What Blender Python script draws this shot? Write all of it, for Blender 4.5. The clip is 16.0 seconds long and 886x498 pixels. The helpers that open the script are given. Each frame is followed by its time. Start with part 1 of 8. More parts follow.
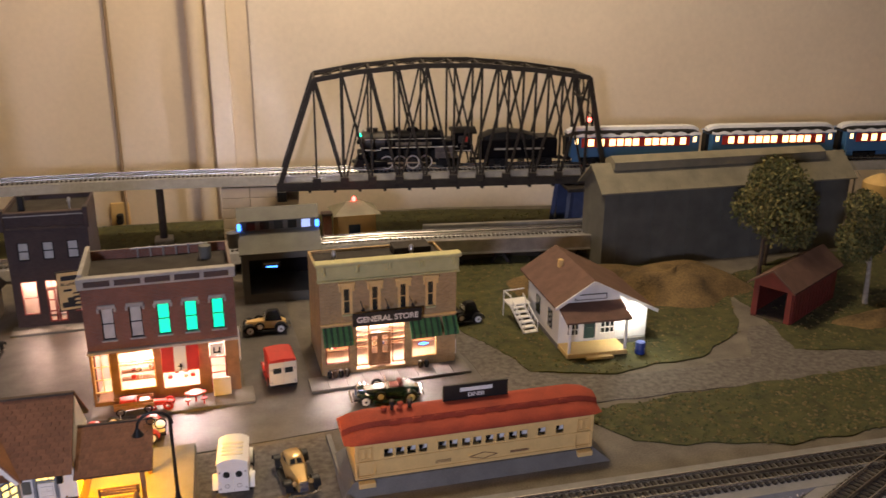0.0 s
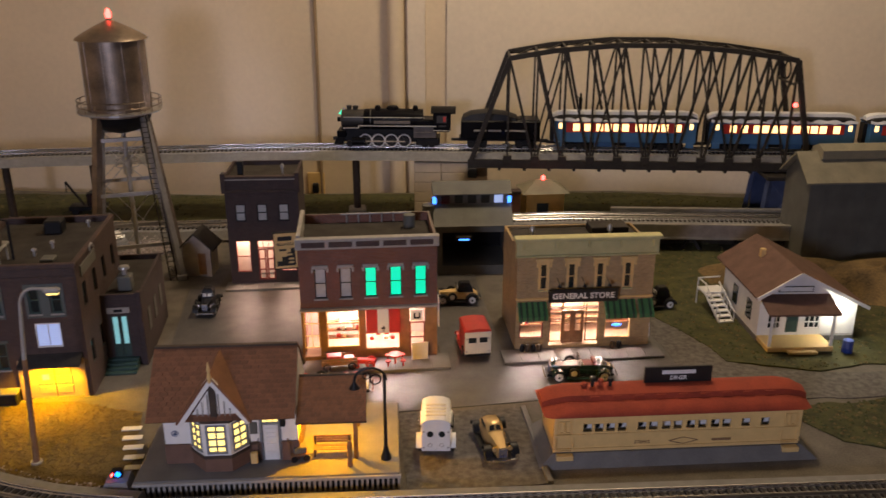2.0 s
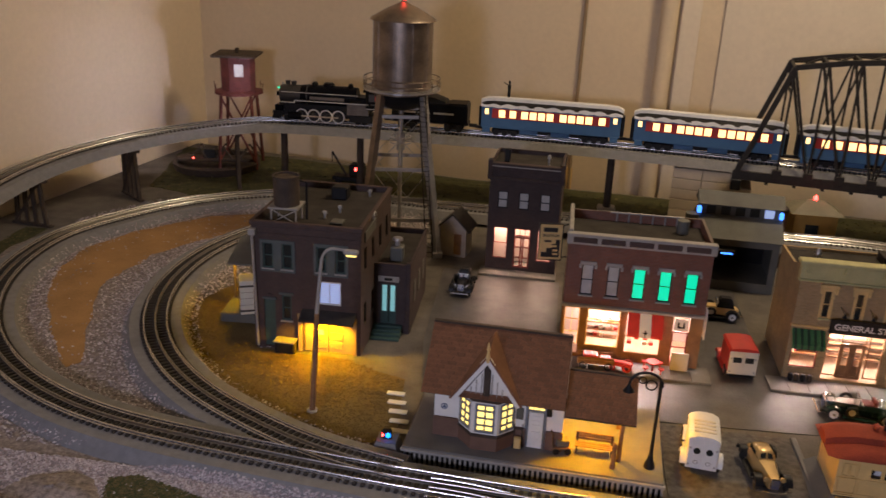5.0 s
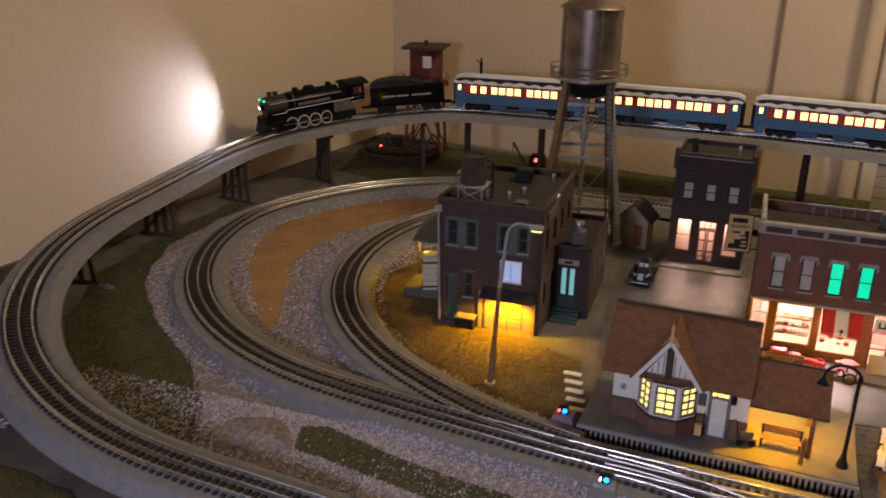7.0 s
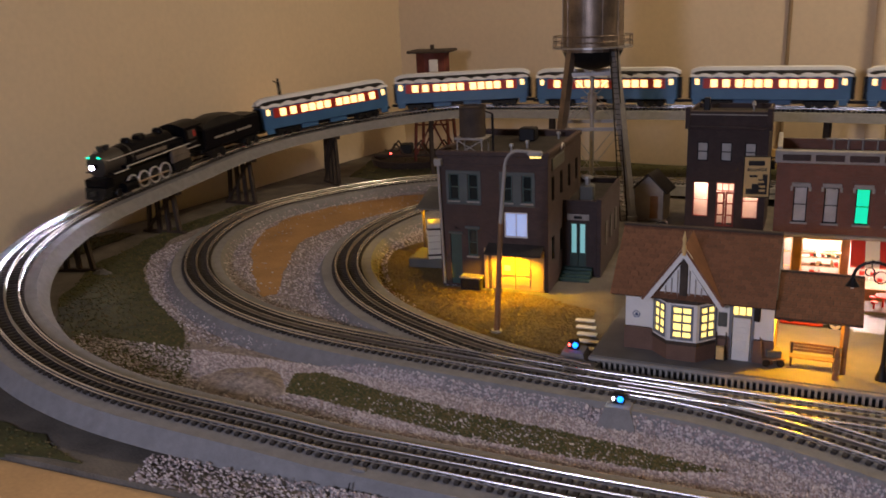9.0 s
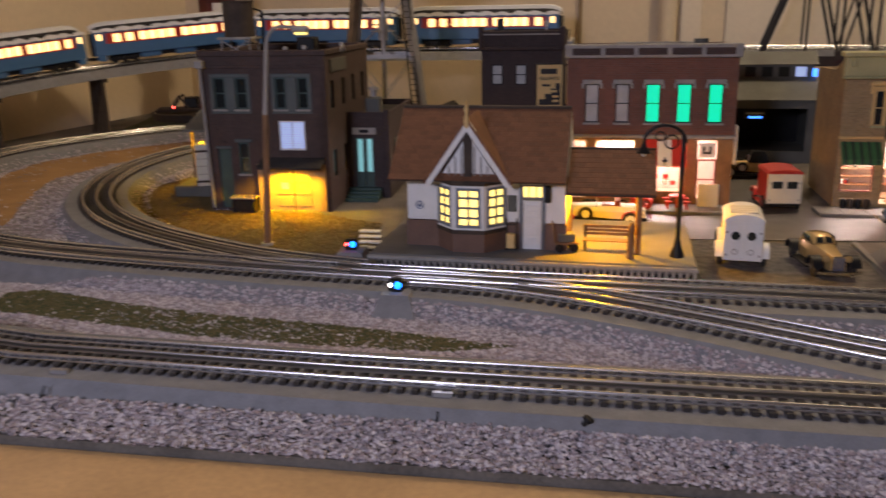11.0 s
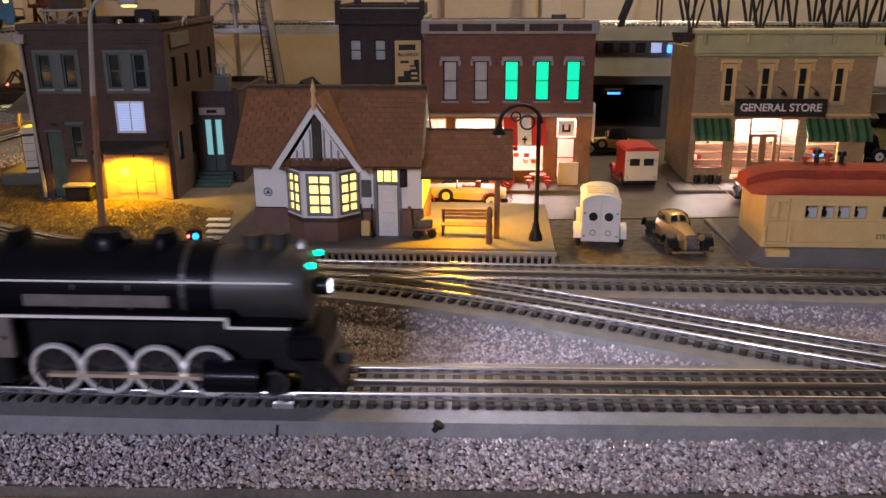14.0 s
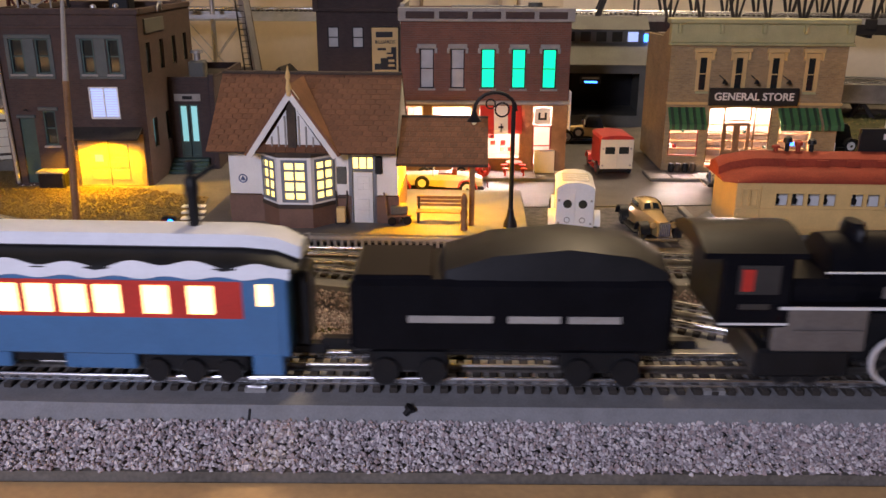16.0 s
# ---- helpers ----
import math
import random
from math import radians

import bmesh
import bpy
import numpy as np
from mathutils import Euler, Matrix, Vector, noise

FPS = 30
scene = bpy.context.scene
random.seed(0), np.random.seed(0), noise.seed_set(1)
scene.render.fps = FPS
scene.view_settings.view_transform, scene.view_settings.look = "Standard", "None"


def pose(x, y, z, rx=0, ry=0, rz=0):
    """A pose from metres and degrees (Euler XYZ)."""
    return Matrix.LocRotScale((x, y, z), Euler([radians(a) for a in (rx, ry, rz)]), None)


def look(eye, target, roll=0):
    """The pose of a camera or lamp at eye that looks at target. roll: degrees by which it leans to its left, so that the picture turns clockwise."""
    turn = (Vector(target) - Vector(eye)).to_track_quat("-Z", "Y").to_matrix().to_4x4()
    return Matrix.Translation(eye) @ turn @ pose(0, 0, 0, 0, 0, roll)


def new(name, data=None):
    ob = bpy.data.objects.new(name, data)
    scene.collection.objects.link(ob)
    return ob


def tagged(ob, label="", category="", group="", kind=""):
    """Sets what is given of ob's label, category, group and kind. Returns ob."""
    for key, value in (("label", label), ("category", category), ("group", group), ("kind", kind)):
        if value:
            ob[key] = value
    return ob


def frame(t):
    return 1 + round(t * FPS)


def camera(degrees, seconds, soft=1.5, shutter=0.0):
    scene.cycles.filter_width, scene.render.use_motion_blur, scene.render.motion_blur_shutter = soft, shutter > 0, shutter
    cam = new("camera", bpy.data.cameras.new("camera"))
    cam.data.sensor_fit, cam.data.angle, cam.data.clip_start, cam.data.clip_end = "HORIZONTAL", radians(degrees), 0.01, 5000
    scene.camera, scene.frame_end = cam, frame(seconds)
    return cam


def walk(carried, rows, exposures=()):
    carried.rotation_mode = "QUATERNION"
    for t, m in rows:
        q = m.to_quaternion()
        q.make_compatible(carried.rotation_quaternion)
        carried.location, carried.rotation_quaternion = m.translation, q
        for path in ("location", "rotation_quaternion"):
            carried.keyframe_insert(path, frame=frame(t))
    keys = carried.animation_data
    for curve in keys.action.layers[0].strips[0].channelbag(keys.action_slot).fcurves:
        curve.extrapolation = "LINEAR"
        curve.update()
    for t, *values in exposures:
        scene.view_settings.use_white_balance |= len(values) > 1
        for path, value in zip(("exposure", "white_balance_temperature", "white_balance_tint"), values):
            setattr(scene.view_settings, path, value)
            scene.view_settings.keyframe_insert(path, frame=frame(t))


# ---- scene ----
EXPOSURE = 0.0
cam = camera(55.4, 16.0, 1.5, 0.5)
PATH = [
    (0, (0.025, 0.008, 0.601), (0.58, 1.816, -0.049), 0.6),
    (0.5, (0.018, 0.004, 0.597), (0.485, 1.835, -0.059), 0.5),
    (1, (0.0, 0.009, 0.591), (0.365, 1.859, -0.076), 0.1),
    (1.5, (-0.02, 0.012, 0.591), (0.252, 1.874, -0.087), -0.1),
    (2, (-0.042, 0.007, 0.593), (0.153, 1.875, -0.095), 0.1),
    (2.5, (-0.053, 0.003, 0.59), (0.053, 1.876, -0.105), 0.2),
    (3, (-0.063, 0.004, 0.591), (-0.069, 1.879, -0.105), 0.1),
    (3.5, (-0.073, 0.004, 0.595), (-0.131, 1.878, -0.101), 1.2),
    (4, (-0.096, 0.006, 0.596), (-0.242, 1.875, -0.101), 1.4),
    (4.2, (-0.109, 0.012, 0.594), (-0.277, 1.877, -0.107), 1.7),
    (6.3, (-0.165, 0.002, 0.578), (-0.665, 1.809, -0.12), 1.5),
    (6.5, (-0.165, -0.007, 0.578), (-0.707, 1.786, -0.123), 1.2),
    (7, (-0.16, -0.02, 0.557), (-0.809, 1.736, -0.149), 0.9),
    (7.5, (-0.139, -0.036, 0.518), (-0.878, 1.685, -0.185), -0.1),
    (8, (-0.125, -0.03, 0.481), (-0.892, 1.698, -0.168), -1.2),
    (8.2, (-0.125, -0.03, 0.467), (-0.905, 1.712, -0.133), -1.9),
    (10.3, (-0.111, 0.071, 0.264), (-0.674, 1.912, -0.276), -1.9),
    (10.5, (-0.107, 0.077, 0.253), (-0.618, 1.934, -0.285), -1.8),
    (11, (-0.101, 0.093, 0.242), (-0.437, 1.986, -0.307), -1.0),
    (11.5, (-0.089, 0.117, 0.231), (-0.263, 2.03, -0.327), -0.3),
    (12, (-0.088, 0.132, 0.234), (-0.194, 2.046, -0.337), -0.1),
    (12.5, (-0.086, 0.133, 0.237), (-0.166, 2.043, -0.349), -0.4),
    (13, (-0.082, 0.135, 0.24), (-0.155, 2.043, -0.353), -0.5),
    (13.5, (-0.085, 0.137, 0.242), (-0.148, 2.044, -0.358), -0.4),
    (14, (-0.085, 0.134, 0.243), (-0.132, 2.038, -0.368), -0.2),
    (14.5, (-0.081, 0.136, 0.243), (-0.107, 2.036, -0.378), 0.0),
    (15, (-0.079, 0.133, 0.242), (-0.092, 2.03, -0.389), 0.1),
    (15.5, (-0.081, 0.13, 0.243), (-0.086, 2.027, -0.39), 0.2),
    (16, (-0.08, 0.13, 0.242), (-0.081, 2.026, -0.393), 0.3),
]
walk(cam, [(t, look(eye, target, roll)) for t, eye, target, roll in PATH], [(0, EXPOSURE + 0.32), (1, EXPOSURE), (2, EXPOSURE - 0.2), (3.5, EXPOSURE - 0.35), (7, EXPOSURE - 0.38), (10.5, EXPOSURE - 0.28), (13.5, EXPOSURE - 0.2), (14.5, EXPOSURE - 0.08), (16, EXPOSURE + 0.25)])

# ---- light of the room: one warm ceiling lamp, one unseen cool front lamp, faint ambience ----
world = bpy.data.worlds.new("world")
scene.world = world
world.use_nodes = True
world.node_tree.nodes["Background"].inputs[0].default_value = (1.0, 0.80, 0.60, 1)
world.node_tree.nodes["Background"].inputs[1].default_value = 0.003


def area_lamp(name, eye, target, size, watts, color):
    data = bpy.data.lights.new(name, "AREA")
    data.shape, data.size, data.energy, data.color = "DISK", size, watts, color
    ob = new(name, data)
    ob.matrix_world = look(eye, target)
    return ob


def point_lamp(name, at, watts, color, radius=0.004):
    data = bpy.data.lights.new(name, "POINT")
    data.energy, data.color, data.shadow_soft_size = watts, color, radius
    ob = new(name, data)
    ob.location = at
    return ob


def spot_lamp(name, eye, target, watts, color, degrees, radius=0.004):
    data = bpy.data.lights.new(name, "SPOT")
    data.energy, data.color, data.shadow_soft_size = watts, color, radius
    data.spot_size, data.spot_blend = radians(degrees), 0.4
    ob = new(name, data)
    ob.matrix_world = look(eye, target)
    return ob


point_lamp("ceiling_lamp", (0.35, 1.48, 1.38), 38.0, (1.0, 0.77, 0.51), 0.10)
# Unseen cool lamp added in front to lift the faces turned to the camera.
area_lamp("room_lamp", (-0.55, -0.60, 0.55), (-0.05, 0.60, 0.0), 0.22, 12.0, (0.74, 0.74, 1.0))


# ---- materials ----
def mat(name, color, rough=0.6, metal=0.0, var=0.25, scale=60.0, bump=0.15, grain=600.0, emit=None, power=0.0, spread=0.0, coat=0.0):
    """A surface with colour variation at two scales, roughness variation and fine relief. spread: difference between pieces."""
    m = bpy.data.materials.new(name)
    m.use_nodes = True
    nt = m.node_tree
    b = nt.nodes["Principled BSDF"]
    b.inputs["Roughness"].default_value, b.inputs["Metallic"].default_value = rough, metal
    if coat:
        b.inputs["Coat Weight"].default_value = coat
    tex = nt.nodes.new("ShaderNodeTexCoord")
    big, fine = nt.nodes.new("ShaderNodeTexNoise"), nt.nodes.new("ShaderNodeTexNoise")
    big.inputs["Scale"].default_value, fine.inputs["Scale"].default_value = scale, grain
    big.inputs["Detail"].default_value, fine.inputs["Detail"].default_value = 5, 2
    for n in (big, fine):
        nt.links.new(tex.outputs["Object"], n.inputs["Vector"])
    mix = nt.nodes.new("ShaderNodeMath")
    mix.operation = "MULTIPLY_ADD"
    mix.inputs[1].default_value, mix.inputs[2].default_value = 0.45, 0.0
    nt.links.new(fine.outputs["Fac"], mix.inputs[0])
    add = nt.nodes.new("ShaderNodeMath")
    add.operation = "MULTIPLY_ADD"
    add.inputs[1].default_value = 0.75
    nt.links.new(big.outputs["Fac"], add.inputs[0])
    nt.links.new(mix.outputs[0], add.inputs[2])
    ramp = nt.nodes.new("ShaderNodeValToRGB")
    ramp.color_ramp.elements[0].position, ramp.color_ramp.elements[1].position = 0.32, 0.88
    lo = [max(0.0, c * (1 - 1.3 * var)) for c in color]
    hi = [min(1.0, c * (1 + 1.1 * var)) for c in color]
    ramp.color_ramp.elements[0].color, ramp.color_ramp.elements[1].color = (*lo, 1), (*hi, 1)
    nt.links.new(add.outputs[0], ramp.inputs["Fac"])
    out = ramp.outputs["Color"]
    if spread:
        info, hsv = nt.nodes.new("ShaderNodeObjectInfo"), nt.nodes.new("ShaderNodeHueSaturation")
        mr = nt.nodes.new("ShaderNodeMapRange")
        mr.inputs["To Min"].default_value, mr.inputs["To Max"].default_value = 1 - spread, 1 + spread
        nt.links.new(info.outputs["Random"], mr.inputs["Value"])
        nt.links.new(mr.outputs["Result"], hsv.inputs["Value"])
        nt.links.new(out, hsv.inputs["Color"])
        out = hsv.outputs["Color"]
    nt.links.new(out, b.inputs["Base Color"])
    if bump:
        bm = nt.nodes.new("ShaderNodeBump")
        bm.inputs["Strength"].default_value, bm.inputs["Distance"].default_value = bump, 0.0006
        nt.links.new(add.outputs[0], bm.inputs["Height"])
        nt.links.new(bm.outputs["Normal"], b.inputs["Normal"])
    if emit:
        b.inputs["Emission Color"].default_value, b.inputs["Emission Strength"].default_value = (*emit, 1), power
    return m


def island_mat(name, colors, rough=0.8, bump=0.2):
    """For joined crumbs: each piece takes one of several colours."""
    m = mat(name, colors[0], rough, 0, 0.2, 300, bump)
    nt = m.node_tree
    geo, ramp = nt.nodes.new("ShaderNodeNewGeometry"), nt.nodes.new("ShaderNodeValToRGB")
    ramp.color_ramp.interpolation = "CONSTANT"
    ramp.color_ramp.elements[0].color = (*colors[0], 1)
    ramp.color_ramp.elements[1].position, ramp.color_ramp.elements[1].color = 1 / len(colors), (*colors[1], 1)
    for n, c in enumerate(colors[2:], 2):
        ramp.color_ramp.elements.new(n / len(colors)).color = (*c, 1)
    nt.links.new(geo.outputs["Random Per Island"], ramp.inputs["Fac"])
    nt.links.new(ramp.outputs["Color"], nt.nodes["Principled BSDF"].inputs["Base Color"])
    return m


def brick_mat(name, color, mortar, size=0.0042, rough=0.8):
    """Scale brickwork: courses too small to be pieces."""
    m = mat(name, color, rough, 0, 0.3, 40, 0.2)
    nt = m.node_tree
    b = nt.nodes["Principled BSDF"]
    tex, sep, comb = nt.nodes.new("ShaderNodeTexCoord"), nt.nodes.new("ShaderNodeSeparateXYZ"), nt.nodes.new("ShaderNodeCombineXYZ")
    add, br = nt.nodes.new("ShaderNodeMath"), nt.nodes.new("ShaderNodeTexBrick")
    nt.links.new(tex.outputs["Object"], sep.inputs[0])
    nt.links.new(sep.outputs["X"], add.inputs[0])
    nt.links.new(sep.outputs["Y"], add.inputs[1])
    nt.links.new(add.outputs[0], comb.inputs["X"])
    nt.links.new(sep.outputs["Z"], comb.inputs["Y"])
    nt.links.new(comb.outputs[0], br.inputs["Vector"])
    br.inputs["Scale"].default_value = 1.0
    br.inputs["Brick Width"].default_value, br.inputs["Row Height"].default_value, br.inputs["Mortar Size"].default_value = size * 1.35, size * 0.5, size * 0.05
    old = b.inputs["Base Color"].links[0].from_socket
    dark = nt.nodes.new("ShaderNodeHueSaturation")
    dark.inputs["Value"].default_value = 0.75
    nt.links.new(old, dark.inputs["Color"])
    nt.links.new(old, br.inputs["Color1"])
    nt.links.new(dark.outputs["Color"], br.inputs["Color2"])
    br.inputs["Mortar"].default_value = (*mortar, 1)
    nt.links.new(br.outputs["Color"], b.inputs["Base Color"])
    return m


def glow(name, color, power):
    return mat(name, color, 0.4, 0, 0.05, 40, 0, emit=color, power=power)


WALL = mat("wall_paint", (0.72, 0.60, 0.43), 0.75, 0, 0.07, 1.6, 0.08, 90)
DIMWALL = mat("unseen_dim_wall", (0.20, 0.15, 0.10), 0.8, 0, 0.2, 6, 0.1, 90)
GAPSHADE = mat("shadow_gap_brown", (0.30, 0.21, 0.12), 0.7, 0, 0.15, 12, 0.05)
BOARD = mat("lighter_wall_board", (0.76, 0.67, 0.54), 0.7, 0, 0.08, 3, 0.08, 90)
CEILING = mat("dimmed_ceiling", (0.30, 0.28, 0.25), 0.8, 0, 0.05, 2, 0.05)
FLOORM = mat("floor_carpet", (0.16, 0.12, 0.09), 0.95, 0, 0.25, 8, 0.3)
PINE = mat("pine_plank", (0.52, 0.33, 0.15), 0.55, 0, 0.18, 14, 0.15, 220)
EARTH = mat("scenery_earth", (0.13, 0.115, 0.095), 0.95, 0, 0.45, 22, 0.6, 420)
SAND = mat("ochre_earth", (0.33, 0.19, 0.075), 0.95, 0, 0.25, 18, 0.4, 420)
GRASS = mat("flock_grass", (0.055, 0.055, 0.015), 0.95, 0, 0.6, 45, 0.9, 700)
OCHRE = mat("ochre_scenery", (0.13, 0.092, 0.03), 0.95, 0, 0.22, 22, 0.3, 400)
ASPHALT = mat("model_asphalt", (0.085, 0.08, 0.075), 0.5, 0, 0.4, 30, 0.35, 500)
LOT = mat("gravel_lot", (0.11, 0.10, 0.09), 0.9, 0, 0.6, 120, 0.8, 700)
WALK = mat("concrete_walk", (0.15, 0.145, 0.135), 0.7, 0, 0.2, 40, 0.3, 500)
ROADBED = mat("grey_roadbed", (0.20, 0.20, 0.205), 0.75, 0, 0.18, 90, 0.4, 800)
TIE = mat("dark_tie", (0.040, 0.034, 0.029), 0.6, 0, 0.3, 120, 0.2)
RAIL = mat("nickel_rail", (0.80, 0.80, 0.82), 0.27, 1.0, 0.1, 60, 0.05)
MIDRAIL = mat("dark_middle_rail", (0.46, 0.44, 0.41), 0.33, 1.0, 0.15, 60, 0.05)
STONES = island_mat("crushed_stone", [(0.38, 0.33, 0.34), (0.52, 0.47, 0.48), (0.25, 0.22, 0.23), (0.62, 0.57, 0.57), (0.34, 0.27, 0.27)])
TUFTS = island_mat("flock_tufts", [(0.06, 0.066, 0.017), (0.10, 0.085, 0.025), (0.04, 0.05, 0.014), (0.13, 0.10, 0.04)])
GRAVEL = mat("fine_gravel_ground", (0.25, 0.215, 0.20), 0.95, 0, 0.7, 170, 1.0, 700)
STEEL = mat("dark_bridge_steel", (0.035, 0.031, 0.028), 0.55, 0.2, 0.3, 60, 0.2)
SILVER = mat("silver_paint", (0.42, 0.41, 0.40), 0.35, 0.6, 0.25, 50, 0.1)
RUSTTANK = mat("weathered_tank_tin", (0.24, 0.19, 0.15), 0.4, 0.75, 0.45, 35, 0.15)
BLACK = mat("black_paint", (0.012, 0.012, 0.013), 0.45, 0, 0.3, 60, 0.1)
LOCO = mat("loco_black", (0.006, 0.006, 0.008), 0.32, 0.0, 0.3, 40, 0.05, coat=0.04)
SMOKEBOX = mat("graphite_smokebox", (0.045, 0.042, 0.04), 0.45, 0.2, 0.2, 60, 0.1)
WHITE = mat("white_paint", (0.74, 0.73, 0.70), 0.5, 0, 0.08, 60, 0.1)
IVORY = mat("ivory_van_paint", (0.70, 0.66, 0.52), 0.4, 0, 0.08, 60, 0.05)
CREAM = mat("cream_paint", (0.68, 0.47, 0.19), 0.5, 0, 0.1, 60, 0.1)
RED = mat("red_paint", (0.50, 0.035, 0.025), 0.4, 0, 0.2, 60, 0.1)
DARKRED = mat("dark_red_paint", (0.17, 0.028, 0.020), 0.5, 0, 0.3, 50, 0.15)
GREEN = mat("dark_green_paint", (0.02, 0.05, 0.03), 0.35, 0, 0.2, 60, 0.05)
AWNGREEN = mat("green_awning", (0.05, 0.16, 0.06), 0.7, 0, 0.2, 60, 0.1)
TAN = mat("tan_paint", (0.36, 0.25, 0.13), 0.38, 0, 0.15, 60, 0.05)
CHROME = mat("chrome", (0.75, 0.75, 0.75), 0.15, 1.0, 0.05, 60, 0)
RUBBER = mat("tyre_rubber", (0.018, 0.017, 0.016), 0.8, 0, 0.2, 80, 0.1)
BLUECAR = mat("blue_coach_paint", (0.055, 0.155, 0.32), 0.4, 0, 0.12, 50, 0.05)
SNOW = mat("snow_white_roof", (0.72, 0.73, 0.76), 0.6, 0, 0.08, 60, 0.2)
ROOFDARK = mat("dark_roof_felt", (0.045, 0.04, 0.036), 0.9, 0, 0.4, 40, 0.4)
SHINGLE = mat("brown_shingle", (0.18, 0.080, 0.040), 0.85, 0, 0.3, 60, 0.3, spread=0.16)
WOODDARK = mat("dark_timber", (0.055, 0.038, 0.026), 0.8, 0, 0.4, 60, 0.3)
WOOD = mat("brown_timber", (0.22, 0.12, 0.055), 0.7, 0, 0.3, 60, 0.3)
REDBRICK = brick_mat("red_brick", (0.20, 0.072, 0.042), (0.16, 0.12, 0.10))
BROWNBRICK = brick_mat("brown_brick", (0.075, 0.043, 0.036), (0.06, 0.05, 0.045))
TANBRICK = brick_mat("tan_brick", (0.40, 0.275, 0.13), (0.32, 0.25, 0.15))
DARKBRICK = brick_mat("dark_brick", (0.06, 0.037, 0.035), (0.045, 0.04, 0.04))
GREENGREY = mat("grey_green_trim", (0.085, 0.10, 0.095), 0.6, 0, 0.2, 60, 0.1)
SLATEBLUE = mat("grey_blue_trim", (0.17, 0.19, 0.22), 0.6, 0, 0.15, 60, 0.1)
BROWNPANEL = mat("brown_panel_paint", (0.15, 0.082, 0.055), 0.65, 0, 0.2, 60, 0.15)
for m in (BLACK, STEEL, TIE, ROOFDARK):
    m.node_tree.nodes["Principled BSDF"].inputs["Specular IOR Level"].default_value = 0.22
LOCO.node_tree.nodes["Principled BSDF"].inputs["Specular IOR Level"].default_value = 0.06
GREYTRIM = mat("grey_trim", (0.33, 0.31, 0.28), 0.7, 0, 0.2, 60, 0.2)
CORNICE = mat("olive_cornice", (0.46, 0.43, 0.21), 0.65, 0, 0.15, 60, 0.15)
# Grey-green kept dark: the shade on the long shed's front is in it.
SHEDGREY = mat("shed_grey_green", (0.11, 0.11, 0.095), 0.7, 0, 0.3, 25, 0.2)
SHEDROOF = mat("shed_roof_olive", (0.22, 0.20, 0.14), 0.75, 0, 0.3, 25, 0.2)
BLUESTEEL = mat("blue_steel", (0.08, 0.11, 0.22), 0.4, 0.4, 0.2, 40, 0.1)
STONEPIER = mat("pale_pier_block", (0.62, 0.52, 0.38), 0.8, 0, 0.12, 40, 0.3, spread=0.08)
TEAL = mat("teal_paint", (0.035, 0.075, 0.065), 0.5, 0, 0.2, 60, 0.1)
GLASSDARK = mat("dark_glass", (0.02, 0.025, 0.025), 0.08, 0, 0.2, 60, 0)
PALEGLASS = mat("pale_blind", (0.45, 0.45, 0.43), 0.4, 0, 0.2, 60, 0)
SIGNBLACK = mat("black_sign", (0.012, 0.012, 0.012), 0.45, 0, 0.2, 60, 0)
GLOWWARM = glow("warm_window", (1.0, 0.62, 0.28), 3.2)
GLOWCAR = glow("lit_coach_window", (1.0, 0.60, 0.24), 3.0)
GLOWYEL = glow("yellow_lit_pane", (1.0, 0.72, 0.20), 2.2)
GLOWGREEN = glow("green_lit_pane", (0.0, 0.70, 0.38), 1.2)
GLOWBLUE = glow("blue_white_pane", (0.42, 0.52, 0.85), 0.8)
GLOWTEAL = glow("teal_pane", (0.22, 0.50, 0.52), 0.8)
LEDRED = glow("red_lamp", (1.0, 0.05, 0.04), 14)
LEDBLUE = glow("blue_lamp", (0.01, 0.20, 1.0), 5)
LEDGREEN = glow("green_lamp", (0.0, 1.0, 0.5), 4)
LEDWHITE = glow("white_lamp", (1.0, 0.97, 0.95), 12)
NEONBLUE = glow("blue_sign_light", (0.05, 0.22, 1.0), 4)
SHOPFLOOR = mat("shop_floor", (0.30, 0.21, 0.14), 0.5, 0, 0.2, 60, 0.1)
SHOPWALL = mat("shop_wall", (0.36, 0.28, 0.235), 0.6, 0, 0.1, 60, 0.05)
LEAF = island_mat("leaves", [(0.08, 0.085, 0.024), (0.13, 0.115, 0.035), (0.055, 0.065, 0.02), (0.16, 0.14, 0.045)], 0.8, 0)
BARK = mat("pale_bark", (0.36, 0.32, 0.26), 0.85, 0, 0.4, 120, 0.4)
DARKBARK = mat("brown_bark", (0.07, 0.05, 0.035), 0.9, 0, 0.4, 120, 0.4)


